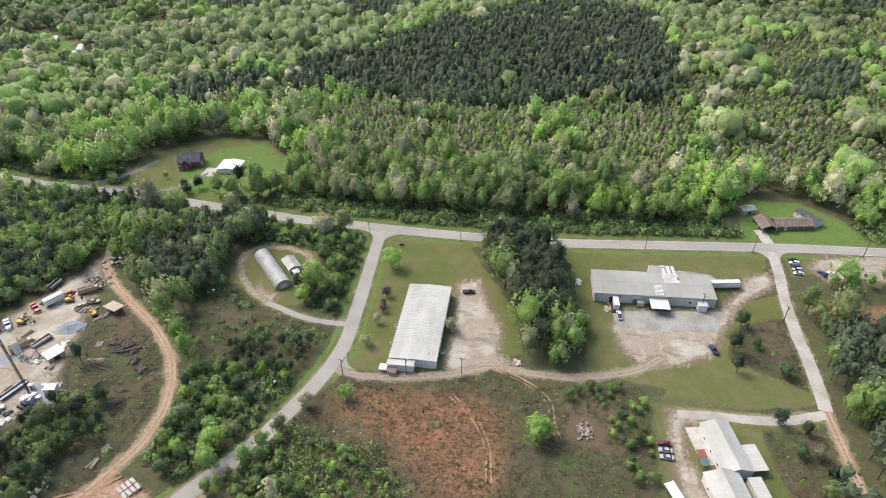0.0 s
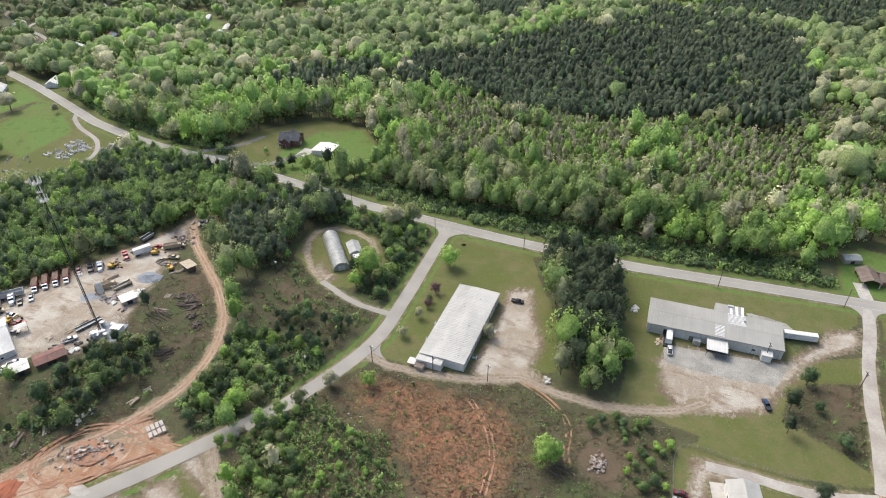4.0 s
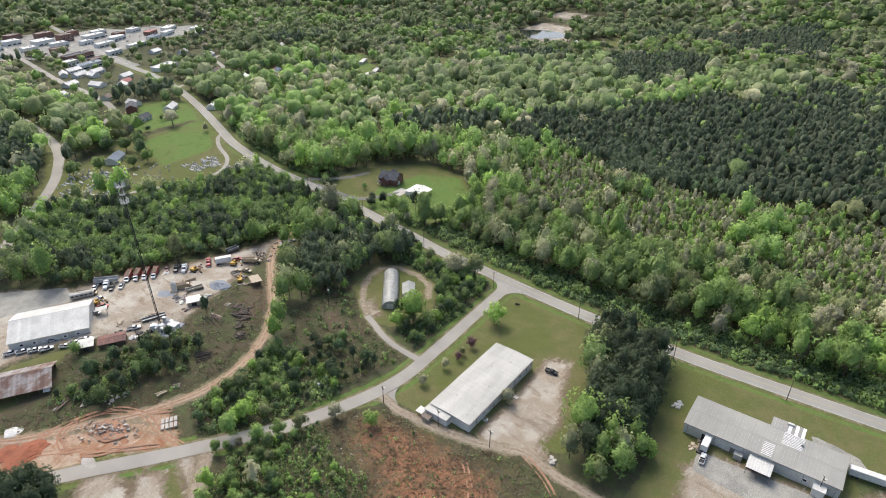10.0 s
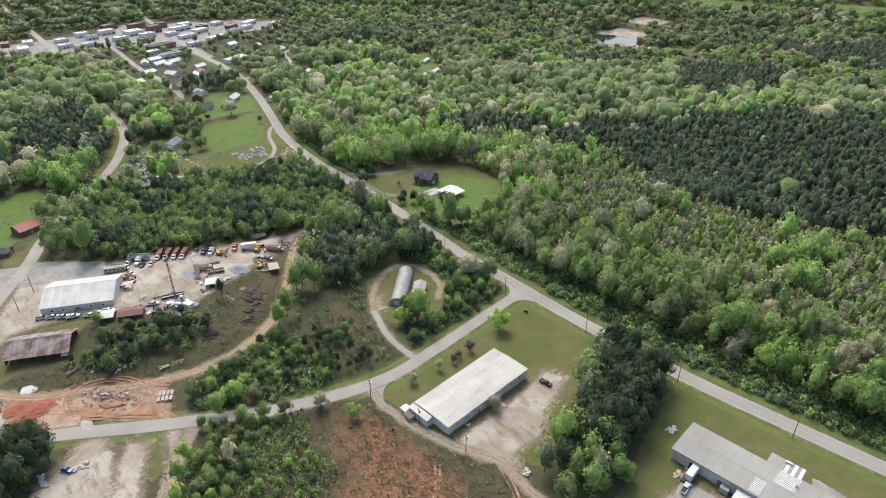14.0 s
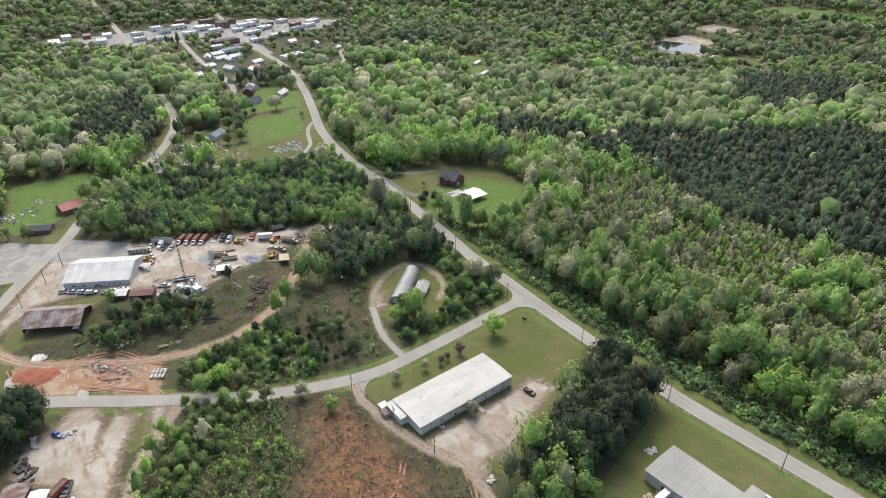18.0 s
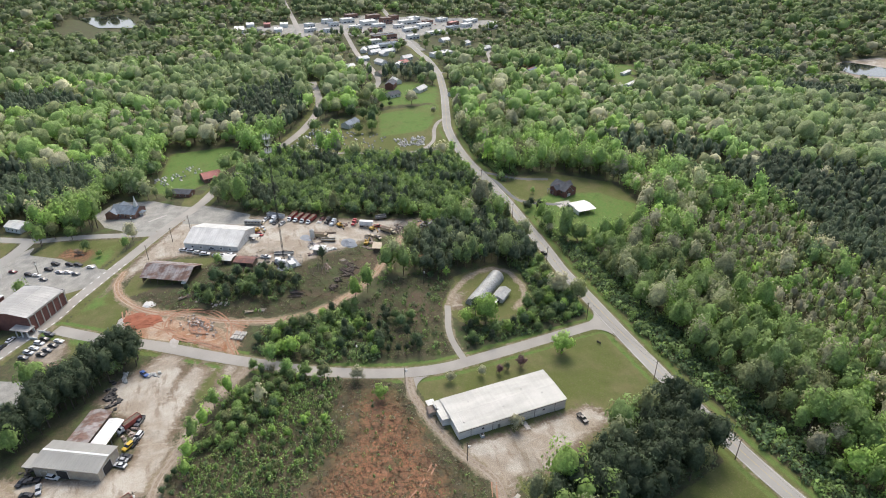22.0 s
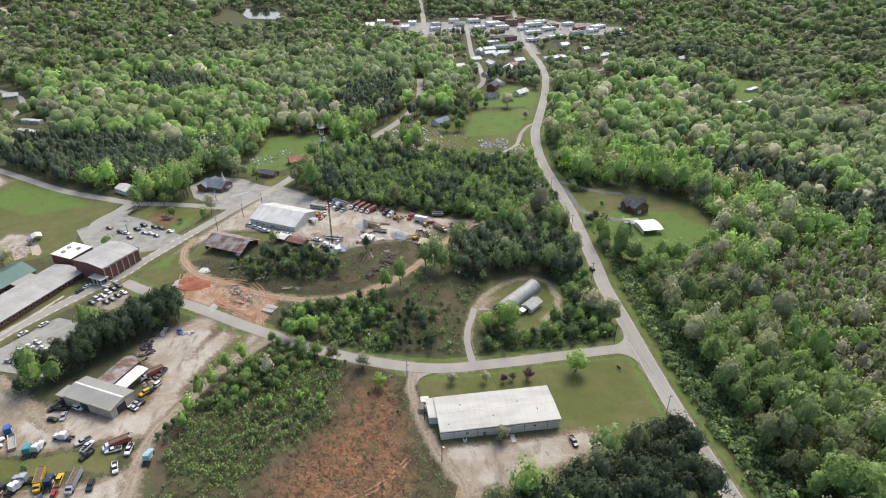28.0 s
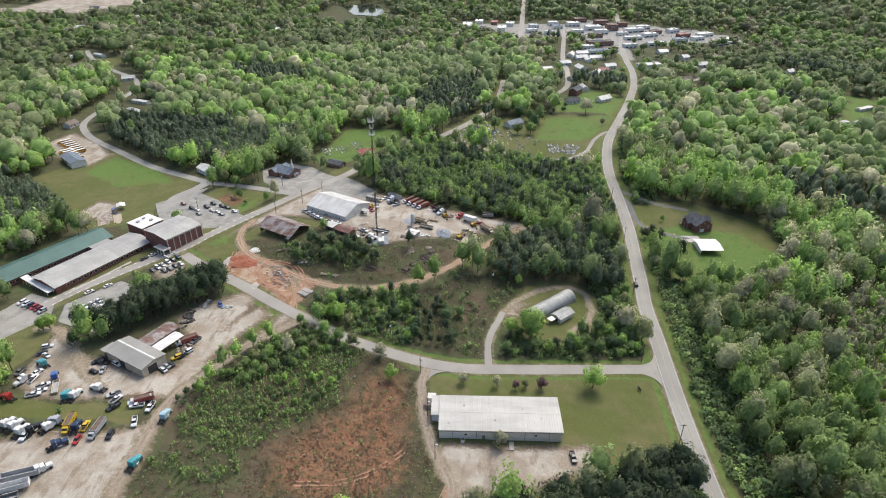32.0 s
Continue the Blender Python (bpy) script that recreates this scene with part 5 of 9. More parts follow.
# single trees
for x, y, k, t, s_ in ((-90, 112, "broad", "bare", 0.5), (-86, 116, "broad", "mid", 0.5), (-79, 128, "broad", "fresh", 0.5),
                       (-81, 122, "broad", "lime", 0.6), (-68, 128, "broad", "bare", 0.4), (-110, 117, "broad", "lime", 0.75), (-104, 128, "broad", "fresh", 0.7), (-114, 140, "broad", "mid", 0.6), (-89, 108, "pine", "dark", 0.45), (-92, 108, "broad", "fresh", 0.5)):
    plant(k, t, x, y, s_ * 0.75, tr, "along the lane")
for kind, tone, x, y, s, where in (
        ("broad", "lime", -63, 237, 1.15, "on the lawn"), ("broad", "cream", -103, 259, 1.35, "by the junction"), ("broad", "olive", -95, 265, 1.2, "at the road junction"), ("broad", "lime", -94, 213, 1.35, "by the shed drive"),
        ("pine", "dark", -101, 211, 0.75, "by the shed drive"), ("broad", "fresh", -87, 118, 0.75, "beside the lane"), ("broad", "fresh", -84, 125, 0.75, "beside the lane"), ("broad", "olive", -80, 132, 0.7, "beside the lane"),
        ("broad", "bare", -75, 145, 0.7, "beside the lane"), ("broad", "lime", -62, 151, 0.7, "below the hall"), ("young", "lime", -57, 119, 0.95, "in the scrub field"), ("broad", "lime", 9, 143, 1.0, "in the cleared field"), ("broad", "fresh", 12, 146, 0.7, "in the cleared field"),
        ("broad", "bare", -29, 196, 0.6, "against the hall wall"), ("broad", "plum", -61, 215, 0.55, "behind the hall"), ("broad", "plum", -60, 204, 0.4, "behind the hall"), ("broad", "cream", -61, 196, 0.45, "behind the hall"),
        ("broad", "cream", -62, 182, 0.5, "behind the hall"), ("broad", "olive", -61, 208, 0.4, "behind the hall"), ("broad", "fresh", -94, 105, 0.55, "beside the lane"), ("broad", "fresh", -97, 113, 0.85, "above the lane"), ("broad", "lime", -99, 122, 0.95, "above the lane"),
        ("pine", "dark", 87, 199, 0.9, "by the factory yard"), ("pine", "dark", 86, 188, 0.7, "by the factory yard"), ("broad", "deep", 94, 216, 0.75, "by the drive"), ("broad", "deep", 104, 188, 0.65, "by the drive"), ("broad", "deep", 97, 203, 0.45, "by the drive"),
        ("broad", "dark", 95, 164, 0.6, "beside the white drive"), ("broad", "dark", 103, 160, 0.55, "beside the white drive"), ("broad", "deep", 98, 150, 0.6, "behind the white building"), ("broad", "bare", 104, 150, 0.55, "behind the white building"), ("broad", "dark", 106, 142, 0.55, "behind the white building"),
        ("broad", "mid", 102, 134, 0.6, "behind the white building"), ("broad", "cream", 16, 202, 0.9, "by the grove"), ("broad", "lime", 27, 204, 0.85, "by the grove"),
       
       
        ("broad", "olive", -268, 8, 0.9, "near the church"), ("broad", "mid", -276, 2, 1.0, "near the church"), ("broad", "fresh", -262, 18, 0.8, "near the church"), ("broad", "deep", -284, 6, 1.1, "near the church"), ("broad", "mid", -271, 22, 1.0, "near the church"), ("broad", "olive", -292, 2, 1.0, "near the church"), ("pine", "dark", -280, 14, 0.8, "near the church"), ("broad", "deep", -300, 8, 1.1, "near the church"), ("broad", "mid", -291, 15, 1.0, "near the church"),
        ("pine", "dark", -128, 56, 0.75, "beside the lane"), ("pine", "dark", -131, 52, 0.85, "beside the lane"), 
        ("broad", "lime", -90, -14, 0.85, "by the school car park"), ("broad", "mid", -97, -52, 0.9, "by the school car park"), ("broad", "mid", -240, 28, 0.55, "in the playground"), ("broad", "fresh", -229, 36, 0.4, "in the playground"), ("broad", "mid", -28, 29, 0.28, "in the truck yard"), ("broad", "deep", -75, 7, 0.55, "behind the garage"), ("broad", "deep", -49, -7, 0.6, "beside the truck yard"), ("broad", "lime", -88, -16, 0.7, "by the school drive"),
        ("young", "lime", -44, 77, 1.23, "beside the truck yard"), ("young", "lime", -51, 78, 1.43, "beside the truck yard"), ("young", "fresh", -61, 80, 1.56, "beside the truck yard"), ("young", "lime", -66, 84, 1.43, "beside the truck yard"), ("young", "fresh", -76, 88, 1.49, "beside the truck yard"), ("young", "lime", -82, 94, 1.43, "beside the truck yard"), ("young", "cream", -72, 105, 1.49, "beside the truck yard"), ("broad", "deep", -40, 69, 0.30, "beside the truck yard"), ("broad", "deep", -44, 71, 0.32, "beside the truck yard"), ("broad", "deep", -47, 73, 0.28, "beside the truck yard"), ("broad", "deep", -38, 72, 0.25, "beside the truck yard"),
        ("broad", "cream", -264, 307, 1.0, "on the house lawn"), ("broad", "olive", -267, 319, 1.25, "on the house lawn"), ("broad", "olive", -277, 326, 1.2, "on the house lawn"), ("broad", "cream", -281, 338, 1.1, "on the house lawn"), ("broad", "dark", -197, 291, 0.72, "on the house lawn"), ("broad", "dark", -193, 298, 0.75, "on the house lawn"), ("broad", "dark", -201, 296, 0.6, "on the house lawn"),
        ("pine", "dark", -170, 304, 1.05, "on the house lawn"), ("broad", "fresh", -219, 307, 0.35, "on the house lawn"), ("broad", "olive", -150, 300, 0.9, "on the house lawn"),
        ("broad", "mid", -393, 191, 1.25, "in the cemetery"), ("broad", "mid", -384, 206, 1.1, "in the cemetery"), ("broad", "mid", -374, 225, 1.0, "in the cemetery"), ("broad", "fresh", -373, 236, 1.1, "in the cemetery"), ("broad", "mid", -401, 246, 1.2, "in the cemetery"), ("broad", "deep", -388, 240, 1.1, "in the cemetery"), ("broad", "deep", -420, 230, 1.2, "in the cemetery"), ("broad", "mid", -408, 238, 1.2, "in the cemetery"),
        ("broad", "olive", -436, 246, 1.1, "behind the cemetery"), ("broad", "deep", -449, 222, 0.6, "behind the cemetery"), ("broad", "deep", -430, 262, 0.5, "above the green field"), ("broad", "deep", -436, 272, 0.5, "above the green field"), ("broad", "mid", -452, 294, 0.5, "above the green field"), ("broad", "bare", -397, 301, 0.6, "by the cemetery gate"),
        ("broad", "mid", -500, 326, 1.0, "by the white house"), ("broad", "olive", -528, 323, 1.1, "by the white house"), ("broad", "mid", -484, 268, 0.9, "by the dark house"), ("broad", "deep", -452, 276, 0.4, "by the dark house"), ("broad", "mid", -540, 300, 1.1, "by the dark house"),
        ("pine", "dark", -167, 150, 0.65, "below the yard"), ("broad", "fresh", -183, 98, 0.55, "by the barn"), ("pine", "dark", -164, 120, 0.6, "below the yard"), ("broad", "lime", -138, 210, 0.5, "on the cleared slope"), ("broad", "mid", 4, 258, 0.7, "by the highway"), ("broad", "lime", -3, 262, 0.6, "by the highway")):
    plant(kind, tone, x, y, s * (0.9 if "lane" in where else 1.0), tr, where)

for blk, step, lo, hi, where, mix in (([(-56, 80), (-82, 98), (-90, 116), (-80, 126), (-66, 110), (-50, 90)], 4.2, 0.3, 0.55, "at the field's edge", ("fresh", "mid", "deep", "olive", "fresh", "mid")),
                                      ([(-48, 92), (-66, 112), (-62, 134), (-46, 128), (-34, 104)], 5.2, 0.18, 0.36, "in the scrub field", ("fresh", "olive", "lime", "mid")),
                                      ([(8, 172), (20, 174), (44, 178), (44, 170), (20, 164)], 4.6, 0.25, 0.45, "beside the track", ("mid", "deep", "fresh", "bare")),
                                      ([(30, 168), (48, 168), (49, 130), (40, 130)], 4.4, 0.2, 0.4, "along the wire fence", ("mid", "fresh", "deep", "lime"))):
    bx, by = zip(*blk)
    X, Y = scatter(min(bx), max(bx), min(by), max(by), step, tr)
    ok = (edge_distance(blk, X, Y) > 0) & free_of_built(X, Y, 3.5)
    for x, y in zip(X[ok], Y[ok]):
        plant("broad", mix[int(tr.integers(len(mix)))], x, y, tr.uniform(lo, hi), tr, where)

# woods as stuff, by distance
for name, label, lod, box, step, lo, hi, grow in (("woodland_near", "dense spring woodland of mixed greens and blossom", 1, (-420, 280, -220, 480), 6.0, 0, 235, 0.98), ("woodland_beyond", "dense spring woodland past the highway", 4, (-440, 320, -260, 500), 6.5, 235, 330, 1.04), ("woodland_middle", "mixed spring woodland further off", 2, (-760, 560, -560, 800), 8.8, 330, 640, 1.42),
                                            ("woodland_back", "mixed woodland in the distance", 3, (-1100, 760, -900, 1150), 11.4, 640, 1000, 1.75), ("woodland_far", "distant wooded country", 3, (-1600, 760, -900, 1750), 17.0, 1000, 1900, 2.25)):
    X, Y = scatter(*box, step, rng)
    d = far_from_hub(X, Y)
    ok = (d >= lo) & (d < hi) & free_of_built(X, Y, 3.5) & ~in_any(SCRUBS + CLAYS, X, Y, 1.0) & ~in_any(WOODY, X, Y)
    for x, y, *_ in HOUSE_SPOTS + TRAILERS:
        way = np.array((140.0 - x, 165.0 - y)) / math.hypot(140 - x, 165 - y)
        ok &= np.hypot(X - x - 15 * way[0], Y - y - 15 * way[1]) > 19
    ok &= line_distance(WEST_STREET[4:], X, Y) > 15
    for p in (WATERSIDE, AIRFIELD):
        ok &= edge_distance(p, X, Y) < -8
    town = (X < -470) & (X > -900) & (Y > 240) & (Y < 620)
    ok &= ~(town & (patchiness(X, Y, 4, 45) > 0.9))
    ok &= (line_distance(MAIN_ROAD, X, Y) > 20) | (X < -150)
    in_town = in_any([TOWN], X, Y)
    ok &= ~in_town | (rng.uniform(size=len(X)) < 0.62)
    X, Y, in_town = X[ok], Y[ok], in_town[ok]
    pine, young = (in_any(PINE_BLOCKS, X, Y, 9 * patchiness(X, Y, 5, 45)) & (rng.uniform(size=len(X)) > 0.045)) | ((patchiness(X, Y, 8, 160) > 1.25) & (far_from_hub(X, Y) > 330)), edge_distance(YOUNG_BLOCK, X, Y) > 0
    broad = ~pine & ~(young & (patchiness(X, Y, 3, 60) < 0.55))
    lean = 0.5 + 0.5 * np.tanh(1.1 * (patchiness(X[broad], Y[broad], 51, 70) + 0.5 * patchiness(X[broad], Y[broad], 52, 28)) + (0.45 if hi <= 330 else 0.0))
    c = tones("broad", int(broad.sum()), rng, lean)
    pt = patchiness(X[broad], Y[broad], 12, 120)[:, None]
    c = c * (1 - 0.35 * np.clip(pt, 0, 1)) + np.array(TONES["fresh"]) * 0.35 * np.clip(pt, 0, 1)
    # greys the distant crowns: thin spring leaf, plus haze put into the foliage colour
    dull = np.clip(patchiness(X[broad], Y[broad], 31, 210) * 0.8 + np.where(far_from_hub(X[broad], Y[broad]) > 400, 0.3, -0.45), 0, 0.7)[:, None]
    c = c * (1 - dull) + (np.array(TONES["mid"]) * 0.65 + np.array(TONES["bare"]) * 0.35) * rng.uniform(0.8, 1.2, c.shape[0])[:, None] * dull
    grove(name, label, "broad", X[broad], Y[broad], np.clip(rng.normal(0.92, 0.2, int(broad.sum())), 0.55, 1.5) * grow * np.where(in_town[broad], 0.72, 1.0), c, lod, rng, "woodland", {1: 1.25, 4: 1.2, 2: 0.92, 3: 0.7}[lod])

for name, label, lod, box, step, lo, hi, grow in (("pine_wood", "dense dark pine plantation", 1, (-480, 280, -220, 600), 4.3, 0, 330, 1.02), ("pine_wood_far", "dark pine plantation in the distance", 2, (-600, 400, -220, 1150), 4.9, 330, 1050, 1.1)):
    X, Y = scatter(*box, step, rng)
    d = far_from_hub(X, Y)
    ok = (d >= lo) & (d < hi) & free_of_built(X, Y, 2.5) & in_any([b for i, b in enumerate(PINE_BLOCKS) if i not in (1, 4, 5)], X, Y, 9 * patchiness(X, Y, 5, 45))
    X, Y = X[ok], Y[ok]
    grove(name, label, "pine", X, Y, rng.uniform(0.75, 1.15, len(X)) * grow, tones("pine", len(X), rng), lod, rng, "pine wood")

X, Y = scatter(-420, 520, 240, 760, 3.7, rng)
ok = (edge_distance(YOUNG_BLOCK, X, Y) > 0) & (patchiness(X, Y, 3, 60) < 0.55) & ~in_any(PINE_BLOCKS, X, Y) & free_of_built(X, Y, 3)
X, Y = X[ok], Y[ok]
near = far_from_hub(X, Y) < 330
grove("young_pine_wood", "young thin pines mixed with bare grey saplings", "young", X[near], Y[near], rng.uniform(0.7, 1.3, int(near.sum())), tones("young", int(near.sum()), rng), 1, rng, "young wood")
grove("young_pine_wood_far", "young pine plantation in the distance", "young", X[~near], Y[~near], rng.uniform(0.8, 1.35, int((~near).sum())), tones("young", int((~near).sum()), rng), 2, rng, "young wood")
X, Y = scatter(-800, 400, -400, 1000, 7.0, rng)
ok = (patchiness(X, Y, 8, 160) > 1.25) & (far_from_hub(X, Y) > 325) & free_of_built(X, Y, 3) & ~in_any(PINE_BLOCKS, X, Y) & ~in_any(SCRUBS + CLAYS, X, Y)
grove("pine_clumps", "scattered dark pines among the broadleaf woods", "pine", X[ok], Y[ok], rng.uniform(0.9, 1.3, int(ok.sum())), tones("pine", int(ok.sum()), rng), 2, rng, "pine wood")

# bushy edges along the highway and the lane, and low scrub in the cleared fields
X, Y = scatter(-420, 240, -60, 420, 2.6, rng)
dm = line_distance(MAIN_ROAD, X, Y)
ok = (dm > 8.5) & (dm < 27) & free_of_built(X, Y, 3.5) & ((Y > 276) | (X < -84)) & ~in_any(SCRUBS, X, Y)
grove("hedge_bushes", "tangled green bushes along the highway edge", "shrub", X[ok], Y[ok], rng.uniform(0.9, 2.2, int(ok.sum())), tones("edge", int(ok.sum()), rng), 1, rng, "bushes")
X, Y = scatter(-300, 200, -60, 270, 1.55, rng)
dens = patchiness(X, Y, 17, 26)
red = in_any(CLAYS, X, Y)
west = (edge_distance([(-42, 71), (-80, 92), (-88, 110), (-80, 134), (-70, 136), (-46, 131), (-33, 117), (-18, 107), (-4, 96), (-6, 72)], X, Y) > -4 * patchiness(X, Y, 61, 18)) & ~red
built = np.ones(len(X), bool)
for line, width in ROADS:
    built &= line_distance(line, X, Y) > width / 2 + 1.5
for x, y, q in KEEP_OUT:
    built &= np.hypot(X - x, Y - y) > q
field = in_any(SCRUBS, X, Y, -1) & built & ~in_any(GRAVELS + PAVED, X, Y, 1.0)
ok = field & (rng.uniform(size=len(X)) < np.clip(0.10 + 0.12 * dens - 0.06 * red + 0.6 * west, 0.03, 0.95))
grove("scrub_bushes", "low olive and green scrub over brown cleared ground", "shrub", X[ok], Y[ok], rng.uniform(0.25, 0.7, int(ok.sum())) * np.where(west[ok], 1.6, 1.0), tones("carpet", int(ok.sum()), rng) * 1.3, 2, rng, "scrub")
ok = field & ((rng.uniform(size=len(X)) < np.clip(0.02 + 0.55 * west * (dens > -0.9), 0, 1)) | (in_any(SCRUBS[2:4], X, Y) & (rng.uniform(size=len(X)) < 0.1)))
grove("scrub_saplings", "thin young saplings in the overgrown field", "young", X[ok], Y[ok], rng.uniform(0.16, 0.42, int(ok.sum())), tones("carpet", int(ok.sum()), rng) * 1.3, 2, rng, "saplings")
X, Y = scatter(-200, 120, 60, 230, 1.15, rng)
built = np.ones(len(X), bool)
for line, width in ROADS:
    built &= line_distance(line, X, Y) > width / 2 + 1.0
for x, y, q in KEEP_OUT:
    built &= np.hypot(X - x, Y - y) > q
ok = in_any(SCRUBS, X, Y, -0.5) & built & ~in_any(GRAVELS + PAVED, X, Y, 0.5) & (rng.uniform(size=len(X)) < np.clip(0.75 + 0.3 * patchiness(X, Y, 23, 14), 0.2, 1))
grove("dry_grass", "dry tan and olive grass tufts on cleared ground", "tuft", X[ok], Y[ok], rng.uniform(0.6, 1.5, int(ok.sum())), np.where((in_any(CLAYS, X[ok], Y[ok], 6) & (patchiness(X[ok], Y[ok], 29, 16) > -0.5))[:, None], tones("rusty", int(ok.sum()), rng), tones("tuft", int(ok.sum()), rng)) * np.where(in_any(CLAYS, X[ok], Y[ok], 6), 0.72, np.where(X[ok] < -125, 0.55, 0.62))[:, None], 2, rng, "grass")
BRIGHT_STRIP = [(-160, 186), (-150, 186), (-137, 171), (-127, 152), (-131, 149), (-146, 169)]
KUDZU = [(-127, 152), (-113, 161), (-92, 159), (-86, 146), (-98, 136), (-119, 140)]
for i, (blk, step) in enumerate(((WOODY[1], 2.4), (WOODY[2], 2.4), (WOODY[3], 2.8), (BRIGHT_STRIP, 2.2), (KUDZU, 2.0), (SCRUBS[2], 6.5))):
    bx, by = zip(*blk)
    X, Y = scatter(min(bx), max(bx), min(by), max(by), step, rng)
    ok = (edge_distance(blk, X, Y) > 0.5) & free_of_built(X, Y, 2.0) & (patchiness(X, Y, 40 + i, 20) > -0.6)
    grove("thicket", "dense leafy undergrowth on the slope", "shrub", X[ok], Y[ok], rng.uniform(0.7, 1.7, int(ok.sum())) * (0.7 if blk is BRIGHT_STRIP else 1.0), tones("vine" if blk in (BRIGHT_STRIP, KUDZU) else "edge", int(ok.sum()), rng), 1, rng, "bushes")

# ---- buildings ----


def mesh_of(name, bm, mat):
    me = bpy.data.meshes.new(name)
    bm.to_mesh(me)
    bm.free()
    for m in (mat if isinstance(mat, (list, tuple)) else (mat,)):
        me.materials.append(m)
    return me


def part(name, bm, mat, parent, label=""):
    """One mesh of its own under a thing or a part."""
    ob = new(name, bm if isinstance(bm, bpy.types.Mesh) else mesh_of(name, bm, mat))
    ob.parent = parent
    return tagged(ob, label)


def box(bm, cx, cy, cz, sx, sy, sz, turn=0.0):
    m = pose(cx, cy, cz, 0, 0, turn) @ Matrix.Diagonal((sx, sy, sz, 1))
    return bmesh.ops.create_cube(bm, size=1.0, matrix=m)["verts"]


def block(cx, cy, cz, sx, sy, sz, turn=0.0, bevel=0.0):
    bm = bmesh.new()
    box(bm, cx, cy, cz, sx, sy, sz, turn)
    if bevel:
        bmesh.ops.bevel(bm, geom=bm.edges[:], offset=bevel, segments=1, affect="EDGES")
    return bm


def blocks(rows):
    bm = bmesh.new()
    for r in rows:
        box(bm, *r)
    return bm


def prism(profile, y0, y1, axis_x=True):
    """A closed profile of (a, z) drawn out from y0 to y1."""
    bm = bmesh.new()
    ends = []
    for y in (y0, y1):
        ends.append([bm.verts.new((a, y, z) if axis_x else (y, a, z)) for a, z in profile])
    bm.faces.new(ends[0])
    bm.faces.new(ends[1][::-1])
    n = len(profile)
    for i in range(n):
        j = (i + 1) % n
        bm.faces.new((ends[0][j], ends[0][i], ends[1][i], ends[1][j]))
    bmesh.ops.recalc_face_normals(bm, faces=bm.faces[:])
    return bm


def cylinder(r0, r1, h, n=10, base=0.0):
    bm = bmesh.new()
    bmesh.ops.create_cone(bm, cap_ends=True, segments=n, radius1=r0, radius2=r1, depth=h, matrix=Matrix.Translation((0, 0, base + h / 2)))
    return bm


def thing(name, label, category, x, y, turn=0.0, group="", z=None):
    ob = tagged(new(name), label, category, group)
    ob.matrix_basis = pose(x, y, gz(x, y) if z is None else z, 0, 0, turn)
    return ob


PANELS = {}


def slab_mesh(sx, sy, sz, mat, name):
    """A sheet with a raised rib along one edge, shared between alike pieces."""
    key = (round(sx, 3), round(sy, 3), round(sz, 3), mat.name, name)
    if key not in PANELS:
        PANELS[key] = mesh_of(name, blocks(((0, 0, 0, sx - 0.03, sy, sz), (sx / 2 - 0.05, 0, sz / 2 + 0.025, 0.07, sy, 0.05))), mat)
    return PANELS[key]


def roof_slopes(ob, L, W, H, rise, mat, panel, over, thick=0.09, name="roof_panel"):
    """Two slopes laid with sheets side by side, and a ridge cap."""
    half = W / 2 + over
    slope = math.atan2(rise, W / 2)
    run = half / math.cos(slope)
    n = max(2, round((L + 2 * over) / panel))
    w = (L + 2 * over) / n
    me = slab_mesh(w, run, thick, mat, name)
    for sgn in (-1, 1):
        for i in range(n):
            p = new(name, me)
            p.parent = ob
            p.matrix_basis = pose(-L / 2 - over + w * (i + 0.5), sgn * half / 2, H + rise - half / 2 * math.tan(slope) + thick * 0.6, -sgn * math.degrees(slope))
    part("ridge_cap", block(0, 0, H + rise + thick, L + 2 * over, 0.5, 0.08), mat, ob)


def shell(L, W, H, rise, t=0.2):
    """Outer wall with gable ends, closed under the roof."""
    return prism([(-W / 2, -0.8), (W / 2, -0.8), (W / 2, H), (0, H + rise), (-W / 2, H)], -L / 2, L / 2, False)


def openings(ob, L, W, windows, doors, trim):
    def at(side, u, z, d):
        return {"s": (u, -W / 2 - d, z, 0), "n": (u, W / 2 + d, z, 0), "e": (L / 2 + d, u, z, 90), "w": (-L / 2 - d, u, z, 90)}[side]
    for side, u, z, w, h in windows:
        x, y, zz, t = at(side, u, z, 0.03)
        win = part("window", block(x, y, zz, w, 0.10, h, t), trim, ob)
        x, y, zz, t = at(side, u, z, 0.06)
        part("pane", block(x, y, zz, w - 0.22, 0.10, h - 0.22, t), M_GLASS, win)
    # leaves in M_DARK are flat panels with the doorway's inner shade painted on
    for side, u, w, h, m in doors:
        x, y, zz, t = at(side, u, h / 2, 0.02)
        fr = part("door", block(x, y, zz, w + 0.24, 0.08, h + 0.12, t), trim, ob)
        x, y, zz, t = at(side, u, h / 2 - 0.02, 0.05)
        part("leaf", block(x, y, zz, w, 0.08, h - 0.04, t), m, fr)


def gable_house(name, label, cat, x, y, turn, L, W, H, rise, wall, roof, panel=1.2, over=0.5, windows=(), doors=(), trim=None, group="", z=None):
    ob = thing(name, label, cat, x, y, turn, group, z)
    part("wall", shell(L, W, H, rise), wall, ob)
    roof_slopes(ob, L, W, H, rise, roof, panel, over)
    openings(ob, L, W, windows, doors, trim or M_WHITE_WALL)
    return ob


def row(side, lo, hi, n, z, w, h):
    return [(side, lo + (hi - lo) * (i + 0.5) / n, z, w, h) for i in range(n)]


